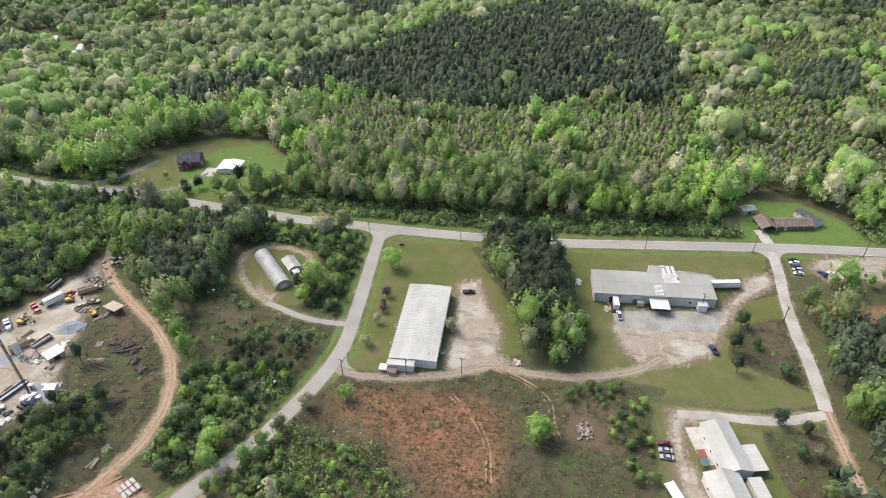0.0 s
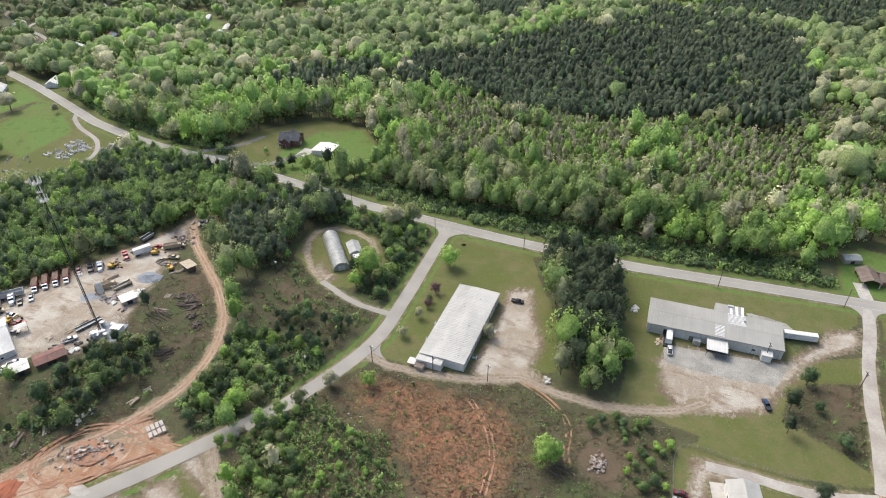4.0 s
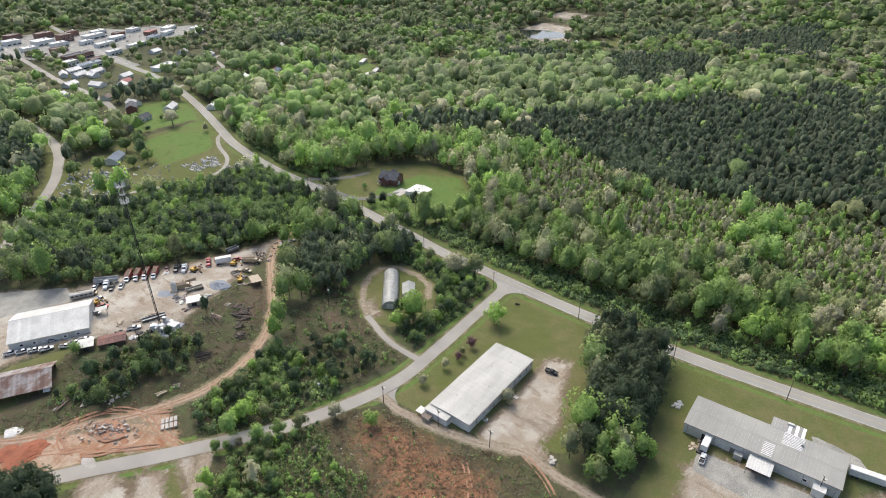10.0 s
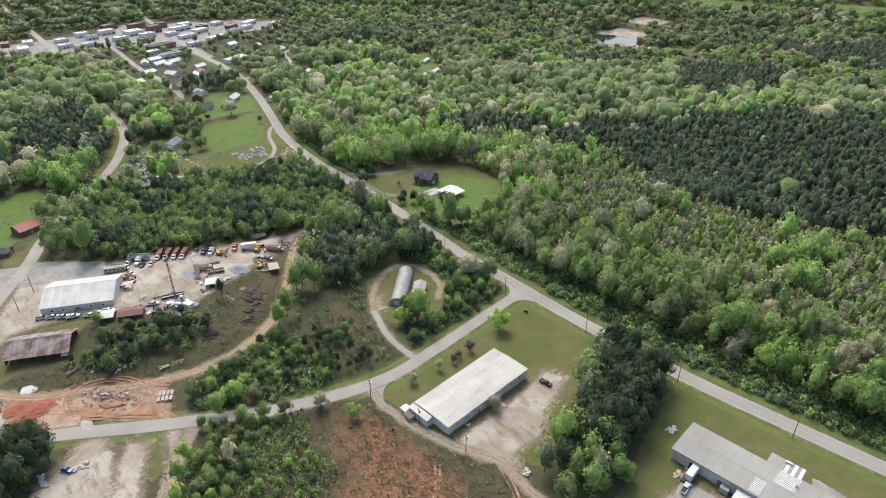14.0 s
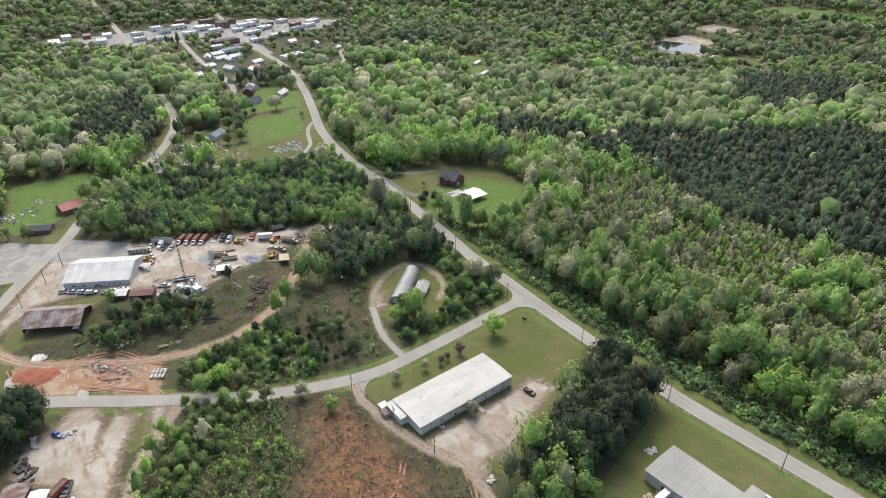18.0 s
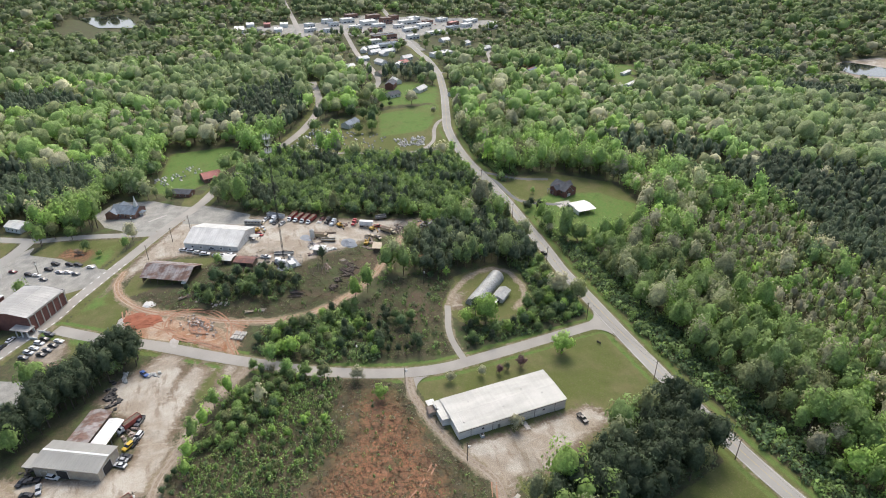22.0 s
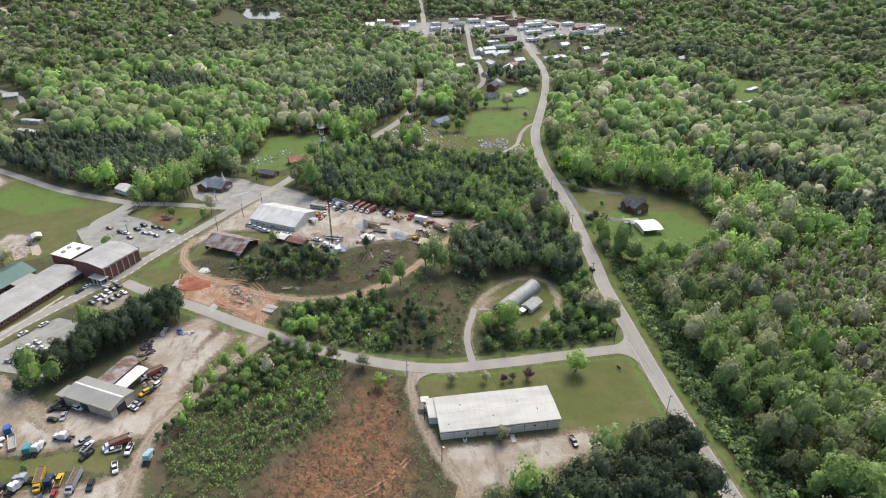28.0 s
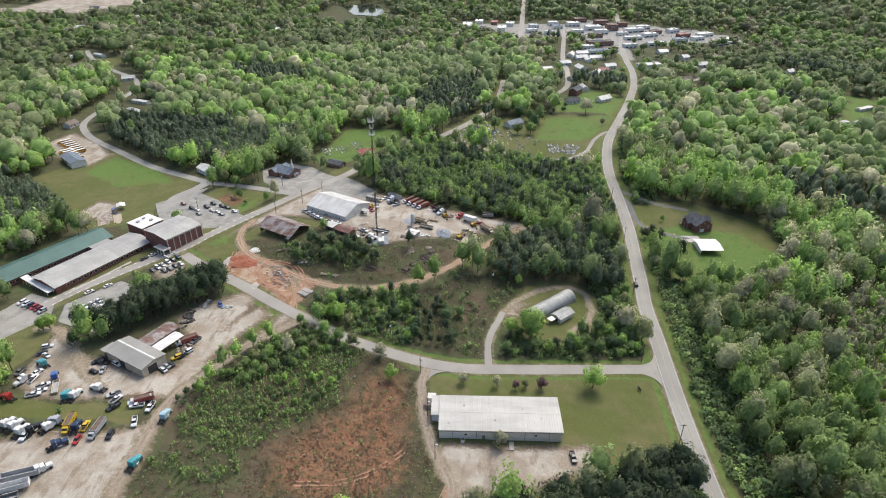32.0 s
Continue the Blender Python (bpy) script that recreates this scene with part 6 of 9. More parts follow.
# the long white metal hall
HALL_Z = gz(-41, 196) + 0.1
hall = gable_house("metal_hall", "long low white metal hall with weathered sheet roof", "building", -41.0, 196.3, 90.6, 47.0, 18.6, 4.5, 0.35, M_WHITE_METAL, M_HALL_ROOF, 0.98, 0.35,
                   row("s", -20, 20, 3, 2.4, 1.2, 0.9), [("s", -6.5, 1.1, 2.1, M_STEEL), ("s", 4.2, 1.8, 2.3, M_WHITE_WALL), ("w", 4, 1.1, 2.1, M_STEEL), ("n", -12, 1.1, 2.1, M_STEEL)], M_WHITE_METAL, z=HALL_Z)
for i in range(5):
    part("downpipe", block(-18.5 + i * 9.25, -9.42, 2.1, 0.12, 0.12, 4.2), M_DARK_STEEL, hall)
for sy in (-1, 1):
    part("gutter", block(0, sy * 9.75, 4.22, 47.6, 0.16, 0.16), M_STEEL, hall)
wing = part("end_wing", shell(3.4, 10.5, 3.6, 0.4), M_WHITE_METAL, hall)
wing.matrix_basis = pose(-25.1, 4.4, 0)
for i in range(4):
    p = part("wing_roof", block(0, 0, 0, 0.98, 11.0, 0.09), M_HALL_ROOF, hall)
    p.matrix_basis = pose(-26.6 + i * 1.0, 4.4, 4.12)
lean = part("lean_to", block(-28.2, 7.4, 1.3, 2.6, 3.4, 2.6), M_TAN_WALL, hall, "small brown-roofed lean-to at the hall end")
part("lean_roof", block(-28.4, 7.4, 2.7, 3.2, 3.8, 0.12), M_BROWN_SHINGLE, lean)
part("porch_roof", block(-27.2, 11.2, 2.7, 3.4, 3.2, 0.12), M_GALV_PALE, hall, "pale sheet porch roof on posts")
for sx_, sy_ in ((-28.6, 12.6), (-25.8, 12.6)):
    part("porch_post", block(sx_, sy_, 1.3, 0.12, 0.12, 2.7), M_STEEL, hall)
for i, (vx, vy) in enumerate(((-14, 3.5), (-2, -4), (9, 2), (16, -3), (-20, -6))):
    part("roof_vent", block(vx, vy, 4.5 + 0.35 * (1 - abs(vy) / 9.3) + 0.3, 0.5, 0.5, 0.5), M_GALV, hall)
for x, y, sx_, sy_ in ((-14.5, -10.9, 1.8, 1.3), (-12, 10.8, 1.4, 1.3), (-1.5, 11.0, 1.6, 1.4)):
    u = hall.matrix_basis @ Vector((x, y, 0))
    ac = thing("air_conditioner", "grey metal air conditioner box beside the hall", "air conditioner", u.x, u.y, 90)
    part("case", block(0, 0, 0.6, sy_, sx_, 1.3, bevel=0.05), M_GALV_PALE, ac)
    part("grille", block(0, 0, 1.28, sy_ * 0.7, sx_ * 0.7, 0.06), M_DARK_STEEL, ac)
ramp = tagged(new("entrance_ramp"), "pale concrete ramp at the hall's side door", "ramp")
ramp.matrix_basis = pose(-28.8, 200.5, gz(-29, 200), 0, 0, 0)
part("slab", block(0, 0, 0.15, 4.2, 1.8, 0.3), M_CONCRETE, ramp)
for s in (-0.85, 0.85):
    part("rail", block(0, s, 0.85, 4.0, 0.06, 0.06), M_STEEL, ramp)

# the grey factory
FZ = gz(58, 235) + 0.1
fac = gable_house("factory", "long grey-roofed metal factory with white patched strips", "building", 58.6, 234.6, 2.2, 52.8, 17.2, 5.0, 0.45, M_GALV_PALE, M_GREY_ROOF, 1.2, 0.3, row("s", 14, 24, 3, 2.2, 1.4, 1.0), [("s", -18, 3.2, 3.2, M_DARK), ("s", -8, 2.4, 2.6, M_STEEL)], M_GALV_PALE, z=FZ)
for i in range(9):
    part("sealed_seam", block(9.0 - 0.0, 1.2 + 0.85 * i, 5.05 + 0.45 * (1 - (1.2 + 0.85 * i) / 8.6) + 0.14, 7.0, 0.34, 0.06), M_STRIP, fac, "white sealed roof seam")
for i in range(8):
    part("sealed_seam", block(2.2, -7.6 + 0.85 * i, 5.05 + 0.45 * (1 - (7.6 - 0.85 * i) / 8.6) + 0.14, 3.6, 0.34, 0.06), M_STRIP, fac, "white sealed roof seam")
annex = part("annex", block(6.2, 11.2, 2.4, 11.5, 5.4, 5.2), M_GALV_PALE, fac)
for i in range(10):
    part("annex_roof", block(1.0 + 1.16 * i, 11.3, 5.1, 1.12, 5.9, 0.12), M_STRIP if i >= 5 and i % 2 else M_GREY_ROOF, fac)
awn = part("loading_roof", block(1.6, -12.2, 3.7, 8.2, 7.6, 0.14), M_GALV_PALE, fac, "pale sheet roof over the loading dock")
for i in range(8):
    part("sheet_rib", block(-2.0 + i * 1.0, -12.2, 3.83, 0.1, 7.6, 0.1), M_WHITE_METAL, awn)
for u in (-2.2, 1.6, 5.4):
    part("dock_post", block(u, -15.8, 1.8, 0.18, 0.18, 3.7), M_STEEL, fac)
# near-black block paints the shade under the loading roof
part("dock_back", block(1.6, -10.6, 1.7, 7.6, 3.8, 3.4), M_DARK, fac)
part("entry_box", block(20.4, -10.2, 1.7, 3.8, 3.4, 3.4), M_WHITE_METAL, fac, "small white entry porch")
part("entry_roof", block(20.4, -10.3, 3.5, 4.2, 3.8, 0.12), M_GALV_PALE, fac)
part("dock_pit", block(-17.5, -12.0, 0.35, 3.2, 8.0, 0.7), M_DARK_STEEL, fac, "dark sunken loading ramp")
part("side_hut", block(-6.0, -9.9, 1.2, 3.0, 2.2, 2.4), M_GALV, fac)
for i in range(6):
    part("wall_rib", block(-25 + i * 10, -8.66, 2.5, 0.12, 0.12, 5.0), M_STEEL, fac)
for s in (-1, 1):
    part("gutter", block(0, s * 8.95, 4.9, 53.2, 0.16, 0.18), M_STEEL, fac)
part("roof_vent", block(12, 4, 6.0, 0.8, 0.8, 0.7), M_GALV, fac)
part("roof_vent", block(6.6, 13.0, 5.6, 2.2, 0.9, 0.8), M_GALV_PALE, fac)


def arch_shed(name, label, x, y, turn, L, R, rise, wall, roof, n_arc=10, rib=1.1, side=0.6):
    """An arched shed: curved sheets rib by rib between two end walls."""
    ob = thing(name, label, "building", x, y, turn)
    prof = [(-R, -0.6)] + [(-R * math.cos(math.pi * i / n_arc), side + rise * math.sin(math.pi * i / n_arc)) for i in range(n_arc + 1)] + [(R, -0.6)]
    inner = [(a * 0.985, z - 0.06) for a, z in prof]
    n = max(3, round(L / rib))
    w = L / n
    bm = bmesh.new()
    for y0, k in ((-w / 2, 1.0), (w / 2 - 0.1, 1.0), (w / 2 - 0.1, 1.012), (w / 2, 1.012)):
        for a, z in prof:
            bm.verts.new((y0, a * k, z * k))
    bm.verts.ensure_lookup_table()
    m = len(prof)
    for s in range(3):
        for i in range(m - 1):
            bm.faces.new((bm.verts[s * m + i], bm.verts[s * m + i + 1], bm.verts[(s + 1) * m + i + 1], bm.verts[(s + 1) * m + i]))
    me = mesh_of("arch_sheet", bm, roof)
    for i in range(n):
        p = new("arch_sheet", me)
        p.parent = ob
        p.matrix_basis = pose(-L / 2 + w * (i + 0.5), 0, 0)
    for s in (-1, 1):
        part("end_wall", prism(inner, s * (L / 2 - 0.05) - 0.08, s * (L / 2 - 0.05) + 0.08, False), wall, ob)
        d = part("door", block(s * (L / 2 + 0.06), 0, 1.45, 0.1, R * 0.75, 2.9), M_WHITE_METAL, ob, "pale sliding doors")
        part("seam", block(s * (L / 2 + 0.12), 0, 1.45, 0.04, 0.08, 2.9), M_STEEL, d)
    return ob


arch_shed("arched_shed", "grey ribbed arched metal shed on a dirt loop", -119.2, 224.6, -49.0, 30.5, 4.1, 4.0, M_GALV, M_GALV, 12, 0.9)
gable_house("small_shed", "small grey metal shed beside the arched shed", "shed", -111.8, 230.2, -49.0, 9.6, 5.6, 2.6, 1.2, M_GALV_PALE, M_GALV, 0.9, 0.5, [], [("s", 0, 2.0, 2.0, M_DARK), ("e", 0, 2.2, 2.0, M_DARK)], M_GALV)
lean = thing("lean_to_awning", "white sheet awning on posts beside the small shed", "awning", -107.2, 224.2, -49)
part("sheet", block(0, 0, 2.3, 3.4, 3.0, 0.08), M_WHITE_METAL, lean)
for u in (-1.5, 1.5):
    for v in (-1.3, 1.3):
        part("post", block(u, v, 1.1, 0.1, 0.1, 2.4), M_STEEL, lean)

# the yard: big pale shed, rusty barn, sheds
wq = gable_house("workshop_shed", "big pale sheet-metal workshop in the yard", "building", -212.7, 101.2, 60.0, 31.5, 23.6, 3.9, 3.9, M_GALV_PALE, M_GALV_PALE, 1.3, 0.4, [], [("e", 0, 5.0, 4.2, M_WHITE_METAL), ("w", 2, 4.0, 3.6, M_WHITE_METAL)], M_STEEL)
for i, u in enumerate((-11, -6, 0, 6, 11)):
    fr = part("side_door", block(u, -11.85, 1.4, 2.2, 0.12, 2.6), M_WHITE_METAL, wq)
    part("pane", block(u, -11.92, 1.8, 1.0, 0.06, 0.8), M_GLASS, fr)
barn = thing("barn", "rusty tin-roofed open barn with timber posts", "barn", -182.2, 74.8, 60.0)
roof_slopes(barn, 25.0, 16.0, 3.4, 3.4, M_RUST, 0.85, 0.6)
part("back_wall", block(0, 7.6, 1.7, 24.4, 0.16, 3.8), M_WOOD, barn)
part("end_wall", block(-12.2, 0, 1.7, 0.16, 15.2, 3.8), M_WOOD, barn)
for i in range(7):
    part("post", block(-12 + i * 4, -7.7, 1.6, 0.22, 0.22, 4.0), M_WOOD, barn)
for i in range(7):
    part("rafter", block(-12 + i * 4, 0, 3.4, 0.16, 15.6, 0.24), M_WOOD, barn)
# bales block coloured near-black: the shade under the barn roof is painted in
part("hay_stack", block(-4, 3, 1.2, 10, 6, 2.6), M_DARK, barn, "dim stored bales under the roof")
for i in range(5):
    part("pale_sheet", block(13.0 - 0.5 * i - 1.0, -4.2, 5.5 - 0.0, 0.48, 9.2, 0.05), M_GALV_PALE, barn).matrix_basis = pose(0, 0, 0.42, 23.0) @ pose(0, 0.9, -0.45)
sh = thing("lookout_shed", "small tan-roofed timber shed at the yard's edge", "shed", -173.7, 182.5, 160)
part("wall", block(0, 0, 1.4, 5.6, 3.6, 2.9), M_WOOD, sh)
for i in range(6):
    p = part("roof_panel", block(0, 0, 0, 1.2, 5.2, 0.1), M_TAN_ROOF, sh)
    p.matrix_basis = pose(-3.05 + i * 1.22, 0, 3.1, 4)
part("vent_pipe", cylinder(0.1, 0.1, 0.8, 6, 3.0), M_GALV, sh)
gable_house("yard_shed", "low red-brown sheet-roofed shed in the yard", "shed", -178.7, 111.5, 60, 10.5, 6.2, 2.4, 0.7, M_WOOD, M_RUST_RED, 0.9, 0.4, [], [("s", 0, 3, 2.0, M_DARK)], M_WOOD)
gable_house("yard_shed", "pale blue-grey sheet-roofed shed by the barn", "shed", -184.7, 103.0, 60, 6.0, 6.2, 2.4, 0.5, M_WOOD, M_GALV_PALE, 0.9, 0.3, [], [("s", 0, 2, 2.0, M_DARK)], M_WOOD)
gable_house("yard_shed", "small white sheet-roofed shed below the gravel heap", "shed", -179.5, 151.3, 62, 6.0, 5.4, 2.5, 0.5, M_TAN_WALL, M_WHITE_METAL, 0.9, 0.3, [], [("s", 0, 2, 2.0, M_DARK)], M_WOOD)
hut = thing("lean_shelter", "open pole shelter at the workshop's gable", "shelter", -204.8, 119.5, 60)
part("roof_sheet", block(0, 0, 3.0, 5.0, 3.6, 0.1), M_GALV, hut)
for u in (-2.3, 2.3):
    for v in (-1.6, 1.6):
        part("post", block(u, v, 1.4, 0.14, 0.14, 3.0), M_WOOD, hut)

# houses round the place
house = gable_house("brick_house", "dark red brick house with dark shingle roof", "house", -213.0, 327.5, 15, 13.5, 11.0, 4.6, 3.4, M_BRICK, M_SHINGLE, 1.1, 0.5,
                    row("s", -6, 6, 3, 3.2, 1.1, 1.4) + [("e", -2.6, 3.4, 1.1, 1.4), ("e", 2.6, 3.4, 1.1, 1.4), ("e", 0, 5.6, 0.9, 1.0)], [("e", -1.2, 2.6, 2.1, M_WHITE_WALL)], M_WHITE_WALL)
cross = part("cross_wing", shell(16.0, 6.0, 4.2, 2.6), M_BRICK, house)
cross.matrix_basis = pose(-1.5, 0, 0, 0, 0, 90)
for sgn in (-1, 1):
    for i in range(14):
        p = part("roof_panel", slab_mesh(1.2, 3.9, 0.1, M_SHINGLE, "roof_panel"), None, house)
        p.matrix_basis = pose(-1.5, 0, 0, 0, 0, 90) @ pose(-7.9 + 1.2 * i, sgn * 1.65, 4.2 + 2.6 - 1.45 + 0.1, -sgn * 40.9)
part("porch_roof", block(-3.6, -7.6, 3.0, 6.0, 2.6, 0.16), M_SHINGLE, house)
for u in (-6.2, -3.6, -1.0):
    part("porch_post", block(u, -8.7, 1.5, 0.18, 0.18, 3.0), M_WHITE_WALL, house)
port = thing("carport", "white metal-roofed open carport by the house", "carport", -185.5, 325.0, 92)
roof_slopes(port, 12.6, 13.4, 3.0, 0.9, M_WHITE_METAL, 1.1, 0.4)
for u in (-6, -2, 2, 6):
    for v in (-6.4, 0, 6.4):
        part("post", block(u, v, 1.5, 0.16, 0.16, 3.4), M_STEEL, port)
part("back_wall", block(-6.1, 0, 1.5, 0.15, 12.8, 3.0), M_WHITE_METAL, port)
part("store", block(-2.5, 3.2, 1.2, 5.4, 5.6, 2.4), M_WHITE_METAL, port)
slab = tagged(new("concrete_pad", mesh_of("concrete_pad", block(-197, 319, gz(-197, 319) + 0.06, 8, 11, 0.16), M_CONCRETE)), "pale concrete pad beside the carport", "pad", kind="structure")

church = gable_house("church", "brick church with blue-grey roof", "church", -285.3, 48.3, 60, 17, 12, 3.8, 3.0, M_BRICK_PALE, M_BLUE_ROOF, 1.1, 0.5, row("s", -7, 7, 4, 2.2, 1.0, 1.8), [("e", 0, 2.0, 2.4, M_WHITE_WALL)], M_WHITE_WALL)
cw = part("cross_wing", shell(15, 8, 3.4, 2.2), M_BRICK_PALE, church)
cw.matrix_basis = pose(-7, 0, 0, 0, 0, 90)
for sgn in (-1, 1):
    for i in range(13):
        p = part("roof_panel", slab_mesh(1.2, 4.9, 0.1, M_BLUE_ROOF, "roof_panel"), None, church)
        p.matrix_basis = pose(-7, 0, 0, 0, 0, 90) @ pose(-7.2 + 1.2 * i, sgn * 2.15, 3.4 + 2.2 - 1.2 + 0.1, -sgn * 28.8)
st = part("steeple_base", block(6.5, 0, 6.6, 1.8, 1.8, 2.6), M_WHITE_WALL, church)
part("spire", mesh_of("spire", cylinder(1.1, 0.04, 6.0, 8, 7.9), M_WHITE_WALL), None, st).matrix_basis = pose(6.5, 0, 0)
for u in (9.6, 11.0):
    for v in (-1.5, 1.5):
        part("porch_post", block(u, v, 1.5, 0.2, 0.2, 3.0), M_WHITE_WALL, church)
part("porch_roof", block(10.0, 0, 3.1, 3.4, 4.4, 0.2), M_BLUE_ROOF, church)
tagged(new("church_walk", mesh_of("church_walk", block(-269, 66, gz(-269, 66) + 0.04, 1.6, 13, 0.14, 30), M_CONCRETE)), "pale concrete path to the church door", "path", kind="structure")
gable_house("chapel", "white metal-roofed chapel beside the street", "building", -292.5, -15.0, 50, 12.5, 9.0, 3.6, 1.8, M_WHITE_WALL, M_WHITE_METAL, 1.1, 0.4, row("s", -5, 5, 3, 1.9, 1, 1.2), [("e", 0, 1.6, 2.1, M_STEEL)])
gable_house("red_roofed_house", "brick house with bright red metal roof", "house", -326.6, 101.9, 105, 13, 11, 3.4, 2.6, M_BRICK_PALE, M_RED_ROOF, 1.0, 0.6, row("s", -5, 5, 3, 1.8, 1.1, 1.3), [("s", 0, 1.1, 2.1, M_WHITE_WALL)])
gable_house("dark_roofed_outbuilding", "low outbuilding with dark shingle roof", "building", -303.7, 82.0, 62, 13, 8.0, 2.9, 1.4, M_BRICK_PALE, M_SHINGLE, 1.0, 0.5, row("s", -5, 5, 3, 1.6, 1, 1.1), [("e", 0, 1.1, 2.0, M_WHITE_WALL)])
gable_house("ranch_house", "low brown-roofed brick ranch house by the highway", "house", 138.5, 301.0, 8, 19, 7.6, 2.9, 1.7, M_BRICK_PALE, M_BROWN_SHINGLE, 1.1, 0.6, row("s", -3, 11, 4, 1.7, 1.3, 1.2), [("s", -4.5, 1.1, 2.1, M_WHITE_WALL)])
car_p = thing("carport_wing", "brown-roofed front wing of the ranch house", "carport", 124.5, 298.5, 98)
roof_slopes(car_p, 11, 8, 2.9, 1.8, M_BROWN_SHINGLE, 1.1, 0.5)
for u in (-5.8, 0, 5.8):
    for v in (-3.6, 3.6):
        part("post", block(u, v, 1.4, 0.2, 0.2, 3.2), M_WHITE_WALL, car_p)
part("back_wall", block(5.8, 0, 1.45, 0.2, 7.4, 3.0), M_BRICK_PALE, car_p)
gable_house("mobile_home", "white mobile home with dark roof among trees", "house", 149.0, 308.0, -58, 14, 5.6, 3.0, 1.0, M_WHITE_WALL, M_SHINGLE, 1.1, 0.2, row("s", -6, 6, 4, 1.9, 0.9, 0.9), [("s", 0, 0.9, 2.0, M_STEEL)])
gable_house("tin_shed", "small tin shed behind the ranch house", "shed", 119, 313, 20, 8, 5, 2.6, 0.8, M_TAN_WALL, M_GALV, 1.0, 0.3, [], [("s", 0, 2, 2, M_DARK)])

# the school
SZ = gz(-178, 12)
gym = thing("school_block", "tall brick school block with pale piers and low grey roof", "school", -178.8, 9.2, 147.5, z=SZ)
part("wall", prism([(-10.8, -2), (10.8, -2), (10.8, 8.6), (0, 9.6), (-10.8, 8.6)], -11.8, 11.8, False), M_BRICK, gym)
roof_slopes(gym, 23.6, 21.6, 8.6, 1.0, M_SCHOOL_ROOF, 1.8, 0.4)
for i in range(7):
    part("pier", block(-11.4 + i * 3.8, -10.95, 4.2, 0.5, 0.4, 9.0), M_CONCRETE, gym)
    part("pier", block(-11.4 + i * 3.8, 10.95, 4.2, 0.5, 0.4, 9.0), M_CONCRETE, gym)
part("fascia", block(0, -11.15, 8.5, 24.4, 0.3, 0.9), M_CONCRETE, gym)
part("fascia", block(11.95, 0, 8.7, 0.3, 22, 0.9), M_CONCRETE, gym)
for sgn in (-1, 1):
    part("roof_strip", block(-9.2, sgn * 5.4, 9.28, 1.2, 10.6, 0.08), M_STRIP, gym, "white roof strip").matrix_basis = pose(0, 0, 0, -sgn * 5.3) @ pose(0, 0, 0.18)
    part("roof_strip", block(10.4, sgn * 5.4, 9.28, 1.4, 10.6, 0.08), M_STRIP, gym, "white roof strip").matrix_basis = pose(0, 0, 0, -sgn * 5.3) @ pose(0, 0, 0.18)
porch = part("porch_roof", block(-13.6, -8.0, 3.6, 5.0, 9.6, 0.35), M_CONCRETE, gym, "flat pale entrance porch")
for u in (-15.6, -11.6):
    for v in (-12.0, -9.0, -6.0):
        part("porch_column", block(u, v, 1.4, 0.45, 0.45, 4.4), M_WHITE_WALL, gym)
for s in (-1, 1):
    part("step_wall", block(-13.6 + s * 2.6, -15.0, 0.6, 0.4, 4.5, 1.4), M_WHITE_WALL, gym)
for i in range(5):
    part("step", block(-13.6, -13.4 - 0.5 * i, 0.5 - 0.18 * i, 4.6, 0.5, 0.9), M_CONCRETE, gym)
fl = thing("school_annex", "flat white-roofed school annex with roof units", "school", -191.0, -13.7, 150, z=SZ)
part("wall", block(0, 0, 2.4, 14.4, 14.6, 6.6), M_BRICK, fl)
part("roof", block(0, 0, 5.85, 14.9, 15.0, 0.3), M_WHITE_METAL, fl)
for u, v in ((-3.5, 2), (1.5, 3.5), (2.5, -2.5)):
    part("roof_unit", block(u, v, 6.5, 1.8, 1.4, 1.1, bevel=0.08), M_GALV, fl)
GZ2 = gz(-150, -28) + 0.4
gable_house("school_wing", "long low brick classroom wing with grey sheet roof", "school", -152.6, -25.6, 152.0, 58, 20, 3.9, 1.5, M_BRICK, M_SCHOOL_ROOF, 2.0, 0.9, row("n", -24, 24, 15, 2.1, 1.7, 1.5) + row("s", -24, 24, 15, 2.1, 1.7, 1.5), [("n", -20, 1.8, 2.2, M_STEEL)], M_WHITE_WALL, z=GZ2)
gable_house("school_wing", "long brick classroom wing with green metal roof", "school", -158.0, -54.0, 149.5, 62, 18, 4.4, 3.0, M_BRICK, M_GREEN_ROOF, 2.0, 0.9, row("s", -29, 29, 17, 2.3, 1.7, 1.5) + row("n", -29, 29, 17, 2.3, 1.7, 1.5), [], M_WHITE_WALL, z=gz(-158, -54))
gable_house("school_wing", "short brick wing with green metal roof", "school", -133.0, -84.0, 60, 40, 16, 4.4, 2.6, M_BRICK, M_GREEN_ROOF, 2.0, 0.9, row("s", -18, 18, 9, 2.3, 1.7, 1.5), [], M_WHITE_WALL, z=gz(-133, -84))
can = thing("walkway_canopy", "long white flat walkway canopy on posts", "canopy", -128.0, -44.0, 59)
for i in range(9):
    part("roof_panel", block(-12.4 + i * 3.1, 0, 3.0, 3.06, 3.8, 0.16), M_WHITE_METAL, can)
    for v in (-1.6, 1.6):
        part("post", block(-12.4 + i * 3.1, v, 1.3, 0.14, 0.14, 3.4), M_WHITE_WALL, can)
tagged(new("ranch_drive", mesh_of("ranch_drive", block(122.0, 288.5, gz(122, 288) + 0.05, 5.5, 13, 0.16, 8), M_CONCRETE)), "pale concrete driveway of the ranch house", "driveway", kind="structure")
link = thing("link_roof", "low grey roof joining the two classroom wings", "roof", -172, -34, 150, z=gz(-172, -34))
part("roof", block(0, 0, 3.6, 12, 9, 0.25), M_GREY_ROOF, link)
part("wall", block(0, 0, 1.5, 11, 8, 4.2), M_BRICK, link)
